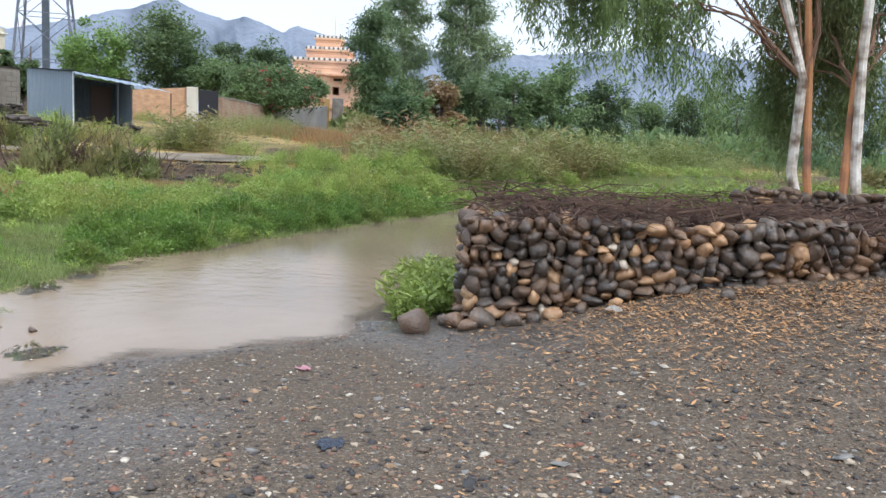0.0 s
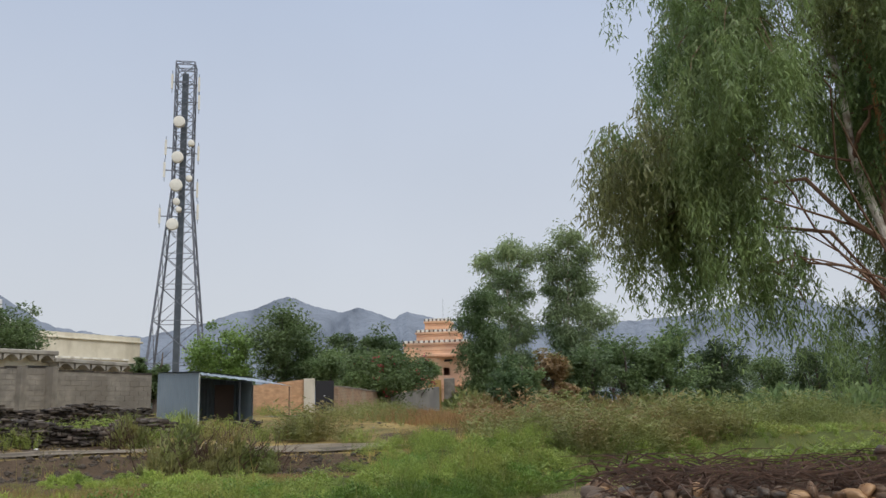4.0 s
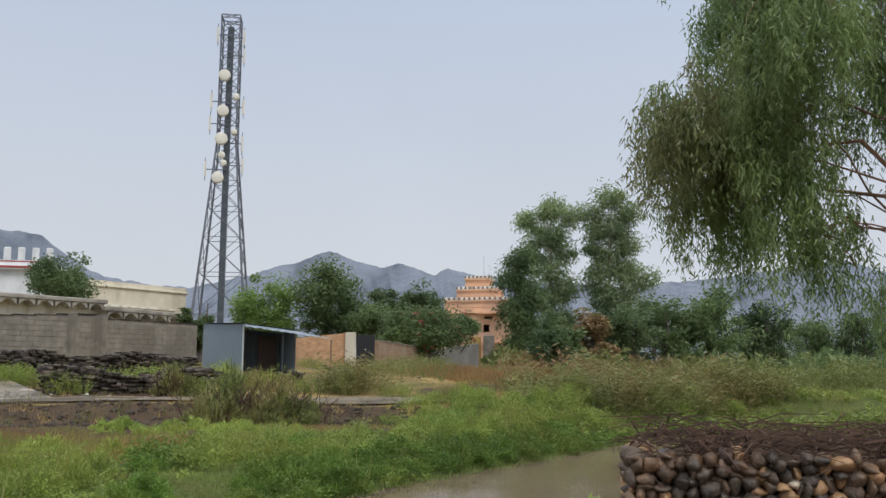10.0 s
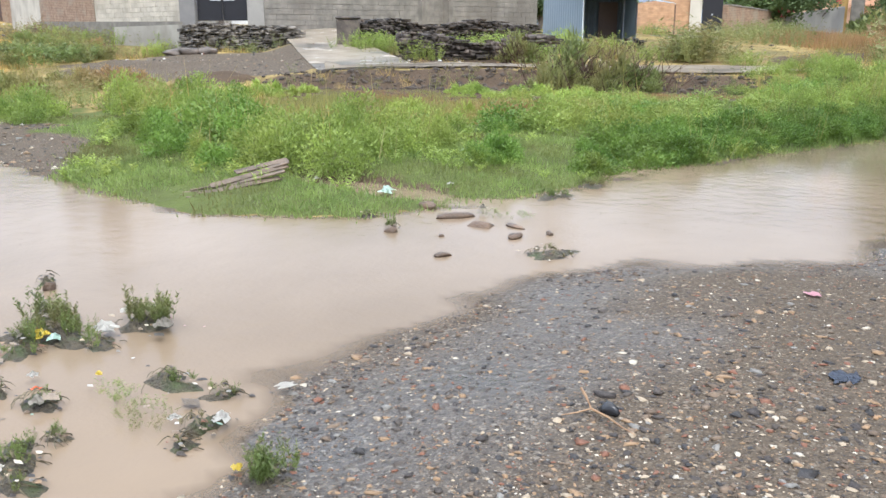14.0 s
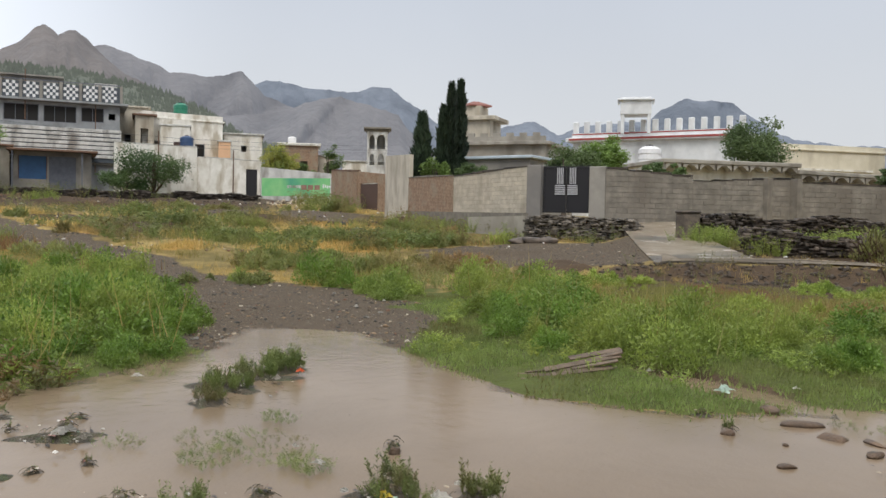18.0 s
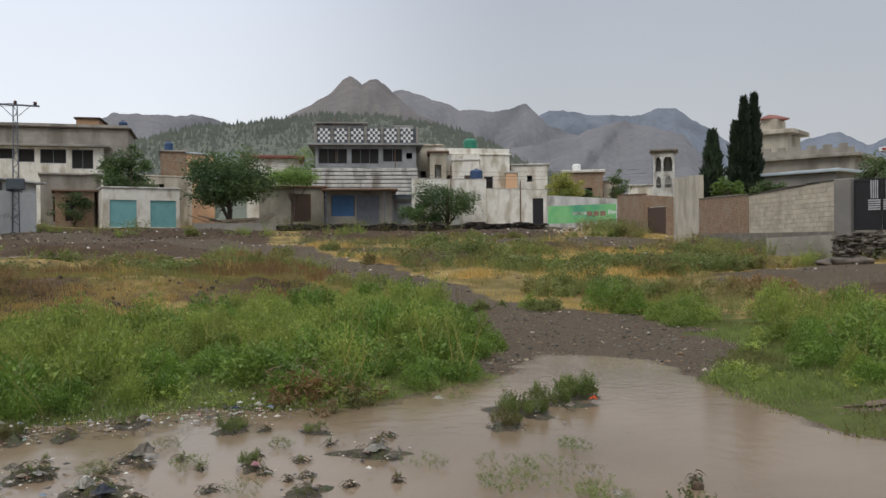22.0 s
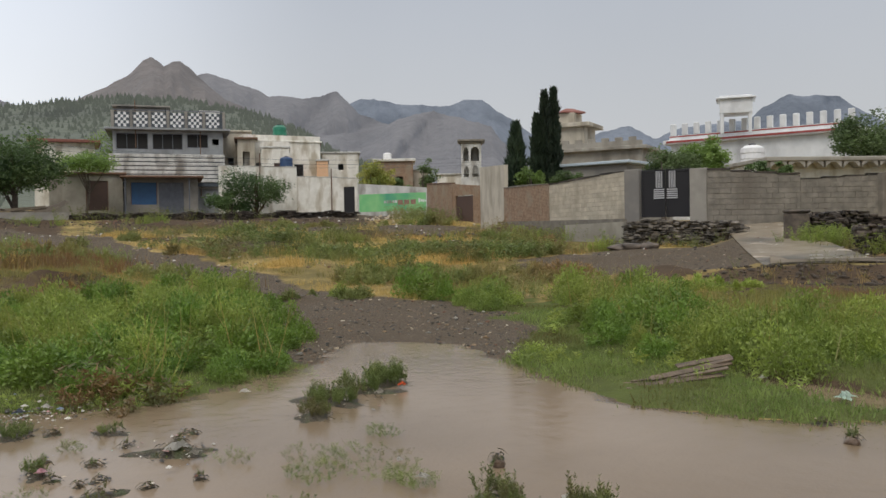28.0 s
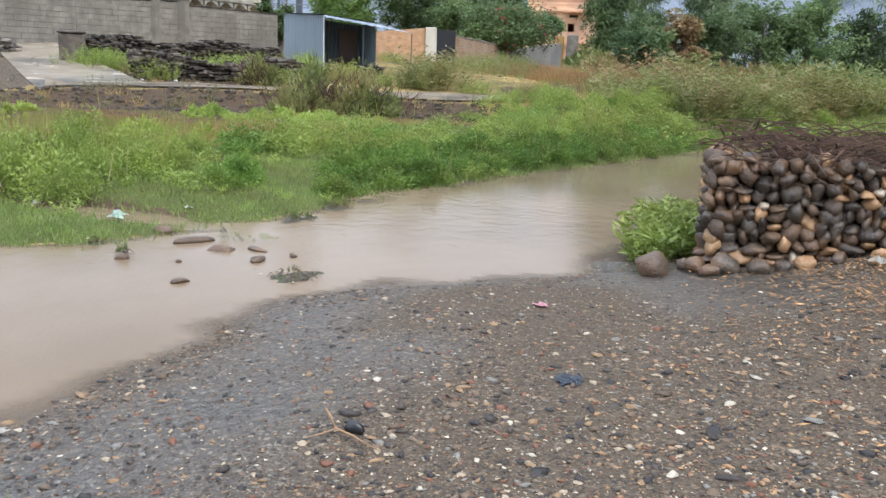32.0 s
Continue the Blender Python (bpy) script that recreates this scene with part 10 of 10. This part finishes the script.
# place, size, stuff
NEAR_BITS = [('y', 'yellow and green plastic bag caught in weeds', -4.72, 2.78, 0.17), ('g', 'pale green plastic bag caught in weeds', -4.62, 2.8, 0.13), ('w', 'white torn plastic among roots', -4.69, 3.33, 0.12), ('w', 'white torn plastic among roots', -4.5, 3.05, 0.2), ('d', 'dirty rag draped over weeds', -4.3, 3.3, 0.18), ('d', 'dirty scrap among roots', -4.85, 2.72, 0.14), ('w', 'white scrap among roots', -4.95, 2.62, 0.1), ('y', 'small yellow plastic scrap', -3.94, 2.62, 0.06), ('w', 'white scrap in the water', -4.2, 2.42, 0.09), ('o', 'orange scrap on the mud', -4.02, 2.33, 0.07), ('d', 'brown scrap on the mud', -3.88, 2.25, 0.12), ('w', 'white scrap on debris', -3.02, 2.62, 0.13), ('w', 'white scrap on debris', -3.2, 2.5, 0.08), ('w', 'white scrap in the weeds', -3.62, 1.88, 0.08), ('w', 'white scrap in the weeds', -3.4, 1.8, 0.07), ('y', 'yellow scrap in the weeds', -2.62, 2.34, 0.08), ('o', 'bright orange plastic scrap on the islet', -9.0, 4.15, 0.14), ('d', "rubbish at the islet's edge", -8.7, 3.75, 0.16), ('w', "white rubbish at the islet's edge", -8.5, 3.3, 0.12), ('d', 'pale brown crumpled bag standing in water', -7.72, -0.48, 0.3), ('w', 'white and blue rubbish heap in the water', -6.8, -0.8, 0.26), ('s', 'dark blue bag in the water', -6.62, -0.65, 0.22), ('w', 'white rubbish at the shore', -9.37, -2.0, 0.3), ('p', 'pink paper at the shore', -9.2, -2.25, 0.22), ('d', 'dirty bag at the shore', -8.9, -1.9, 0.24)]
FAR_BITS = [('w', 'white scrap on the mud', -7.3, -1.2, 0.14), ('d', 'brown scrap on the mud', -7.5, -1.4, 0.2), ('p', 'pink plastic caught in the plant', -7.1, 0.4, 0.12), ('w', 'white rubbish below the plants', -9.3, -0.6, 0.18), ('w', 'white rubbish below the plants', -9.75, 0.55, 0.14), ('s', 'blue-grey rubbish below the plants', -9.6, 0.3, 0.16), ('d', 'brown rubbish below the plants', -9.5, 0.0, 0.16), ('w', 'pale rubbish on the mud bank', -7.3, 1.4, 0.26), ('d', 'brown rubbish on the mud bank', -7.1, 1.5, 0.16), ('w', 'white rubbish on the islet', -4.6, 1.85, 0.14), ('s', 'blue rubbish on the islet', -5.2, 1.62, 0.12), ('w', 'white rubbish on the islet', -5.1, 1.75, 0.12), ('p', 'pink scrap on the islet', -4.9, 1.6, 0.1), ('o', 'faded orange scrap on the mud', -4.55, 1.3, 0.07), ('w', 'white scrap on the mud', -4.5, 1.75, 0.08), ('d', 'brown rag on the mud', -4.3, 1.5, 0.16), ('w', 'white scrap on the turf', -7.2, 7.8, 0.13), ('w', 'white scrap on the turf', -5.6, 8.3, 0.11), ('g', 'pale scrap on the turf', -6.4, 9.8, 0.12), ('d', 'rubbish among the stones', -4.6, 7.4, 0.14), ('w', 'white scrap among the weeds', -6.1, 2.8, 0.09), ('w', 'white scrap among the weeds', -5.6, 2.75, 0.12), ('w', 'pale stone-like scrap at the shore', -9.5, 2.5, 0.18), ('w', 'white scrap on the ford', -13.8, 7.4, 0.14), ('w', 'white scrap on the ford', -14.2, 8.2, 0.1)]
BITS = NEAR_BITS + FAR_BITS
for k, (m_, lab, x, y, s) in enumerate(BITS):
    rag("litter", lab, x, y, max(WZ + 0.03, ground_z(x, y)), s * 0.68, "plastic_" + m_, 500 + k, 0.45, "litter", "rubbish along the river")
# a band of small rubbish washed up along the western shore
M["scraps"] = gravelly("mixed_rubbish", [(0, (0.16, 0.13, 0.1)), (0.3, (0.08, 0.07, 0.06)), (0.5, (0.5, 0.48, 0.44)), (0.64, (0.3, 0.24, 0.18)), (0.76, (0.7, 0.68, 0.64)), (0.86, (0.2, 0.26, 0.36)), (0.92, (0.5, 0.28, 0.26)), (0.96, (0.3, 0.42, 0.34))], 0.5)
t_ = r4.uniform(0, 1, 900)
lx = np.interp(t_, [0, 0.35, 0.7, 1], [-9.7, -9.2, -9.3, -9.8]) + r4.normal(0, 0.28, 900)
ly = np.interp(t_, [0, 0.35, 0.7, 1], [-3.4, -1.9, -0.4, 1.0]) + r4.normal(0, 0.2, 900)
spots = np.concatenate([np.stack([lx, ly], 1)] + [np.stack([x + r4.normal(0, w_, k), y + r4.normal(0, w_ * 0.7, k)], 1) for x, y, w_, k in ((-7.4, -1.27, 0.2, 60), (-6.78, -0.72, 0.24, 110), (-8.8, -1.7, 0.25, 70), (-7.34, 1.38, 0.24, 50), (-7.7, -0.5, 0.15, 30), (-4.6, 1.65, 0.4, 60), (-5.2, 1.6, 0.3, 40), (-4.65, 2.9, 0.28, 22), (-4.5, 3.3, 0.2, 12), (-3.1, 2.55, 0.14, 8), (-3.94, 2.3, 0.14, 8))])
n = len(spots)
sz_ = 0.016 * 4.5 ** (r4.uniform(0, 1, n) ** 2.2)
v = chip_v[None] * r4.uniform(0.5, 1.5, (n, 6, 3)) * np.stack([sz_ * r4.uniform(0.8, 2.0, n), sz_, sz_ * 0.5], 1)[:, None, :] + np.c_[spots, np.maximum(height(spots), WZ) + r4.uniform(0.0, 0.06, n)][:, None, :]
tagged(new("shore_litter", array_mesh("shore_litter", v.reshape(-1, 3), (chip_f[None] + (np.arange(n) * 6)[:, None, None]).reshape(-1, 3), M["scraps"])), "small white, brown and blue rubbish along the shore", "litter", kind="stuff")
# rubble and rubbish heaps by the village
r5 = np.random.default_rng(560)
for k, (a, dd, n, s) in enumerate(((82.5, 68, 70, 1.6), (66.5, 66, 80, 1.6), (104, 62, 90, 2.4), (91.5, 70, 50, 1.8), (62, 40, 40, 1.5), (72, 46, 36, 2.2))):
    c = P(a, dd)
    vs, fs, m_ = [], [], 0
    for j in range(n):
        x, y = c.x + r5.normal(0, s * 0.7), c.y + r5.normal(0, s * 0.7)
        q = math.exp(-((x - c.x) ** 2 + (y - c.y) ** 2) / s ** 2)
        v = tv_ * r5.uniform(0.7, 1.3, tv_.shape) * r5.uniform(0.06, 0.2) + np.array([x, y, ground_z(x, y) + 0.05 + 0.35 * q * r5.uniform(0, 1)])
        vs.append(v)
        fs.append(tf_ + m_)
        m_ += len(v)
    tagged(new("rubble_heap", array_mesh("rubble_heap", np.concatenate(vs), np.concatenate(fs), M["palestone" if k in (1, 2) else "rust" if k == 0 else "stone"])), "heap of broken bricks and rubbish before the yards", "rubble", kind="stuff")
# leaning sheets and posts beside the shade tree
lean = base("scrap_shelter", pose(*P(88.6, 74.5), ground_z(*P(88.6, 74.5)), 0, 0, 88), "collapsed dark shelter of scrap boards under the tree", "shelter")
for k in range(6):
    b_ = part("board", boxes((-1.6, 1.6, -0.2, 0.2, -0.03, 0.03)), M["wood"], lean)
    b_.matrix_local = pose(-2.5 + k * 0.9, 0.2 * (k % 3), 0.75 + 0.15 * (k % 2), 10 * k, 22 - 9 * k, 8 * k)
part("low_wall", boxes((-3.5, 3.2, -0.9, -0.65, -0.4, 0.6)), M["grey"], lean)

r6 = np.random.default_rng(600)
for az0, dd, w_, n in ((25.2, 21.6, 1.0, 190), (22.4, 21.8, 0.8, 110), (29.5, 27.0, 0.5, 60)):
    c = P(az0, dd)
    bm = bmesh.new()
    for k in range(n):
        a, e = r6.uniform(0, math.tau), r6.uniform(0.25, 1.3)
        L = r6.uniform(0.5, 1.25)
        x, y = c.x + r6.normal(0, w_ * 0.6), c.y + r6.normal(0, w_ * 0.35)
        z = ground_z(x, y) - 0.05
        tube(bm, [(x, y, z), (x + 0.5 * L * math.cos(a) * math.cos(e), y + 0.5 * L * math.sin(a) * math.cos(e), z + 0.6 * L * math.sin(e)), (x + L * math.cos(a + 0.4) * math.cos(e), y + L * math.sin(a + 0.4) * math.cos(e), z + L * math.sin(e))], [0.014, 0.009, 0.003], 4, cap=False)
    tagged(link_bm("thorn_bush", bm, M["twig"]), "tangled half-dead thorn bush on the bank", "bush", kind="stuff")
    p = np.stack([c.x + r6.normal(0, w_ * 0.65, n // 16), c.y + r6.normal(0, w_ * 0.4, n // 16)], 1)
    scatter("thorn_leaves", "pale olive leaves on the thorn bush", "bush", T_FIELDBUSH, p, r6.uniform(0.25, 0.6, len(p)), M["weed"], r6, squash=r6.uniform(1.0, 2.0, len(p)))
# leafy bushes beside the ramp and along the stone walls
for az0, dd, w_, n in ((39.2, 30.2, 0.45, 26), (37.9, 30.4, 0.5, 22), (33.4, 29.2, 0.4, 16), (30.8, 28.9, 0.5, 18), (35.6, 27.2, 0.35, 10), (28.6, 29.6, 0.5, 20), (26.6, 33.0, 0.4, 14), (52.4, 36.0, 0.5, 18), (54.5, 38.5, 0.6, 20), (57.0, 42.5, 0.7, 22), (24.0, 30.0, 0.5, 18)):
    c = P(az0, dd)
    q = np.stack([c.x + r6.normal(0, w_, n), c.y + r6.normal(0, w_, n)], 1)
    scatter("wall_bush", "leafy green bush at the foot of the stone wall", "bush", T_LUSH, q, r6.uniform(0.8, 1.35, n), M["lush"], r6)
# weeds and straw on the dark bank below the path
p = sample(520, (14, 45), (20.9, 22.6), r6)
scatter("bank_weeds", "weeds and straw on the dark earth bank", "weeds", T_WEED, p[:70], r6.uniform(0.4, 0.8, 70), M["weed"], r6)
scatter("bank_straw", "straw tufts on the dark earth bank", "grass", T_TALL, p[480:], r6.uniform(0.3, 0.6, 40), M["grassdry"], r6)
# weeds at the foot of walls
for (a0, a1, d0, d1, n) in ((44, 59, 33.5, 48, 500), (28, 40, 29.2, 31, 60), (16, 28, 28.5, 30, 60), (60, 66, 60, 72, 300), (66, 86, 70, 75, 120), (86, 112, 72, 76, 90), (12, 18, 33, 41, 120)):
    a = r6.uniform(a0, a1, n)
    dd = d0 + (d1 - d0) * (r6.uniform(0, 1, n) ** 0.6 if a0 > 40 else r6.uniform(0, 1, n))
    p = np.stack([-dd * np.sin(np.radians(a)), dd * np.cos(np.radians(a))], 1)
    lim = np.interp(a, [50, 59], [36.5, 48])
    p = p[((dd < lim) | (a > 59) | (a < 44)) & (gravel_mark(p) < 0.6)]
    scatter("wall_weeds", "green weeds along the foot of the walls", "weeds", T_WEED, p, r6.uniform(0.7, 1.6, len(p)) * (1.0 if d1 < 50 else 1.6), M["weed"], r6)
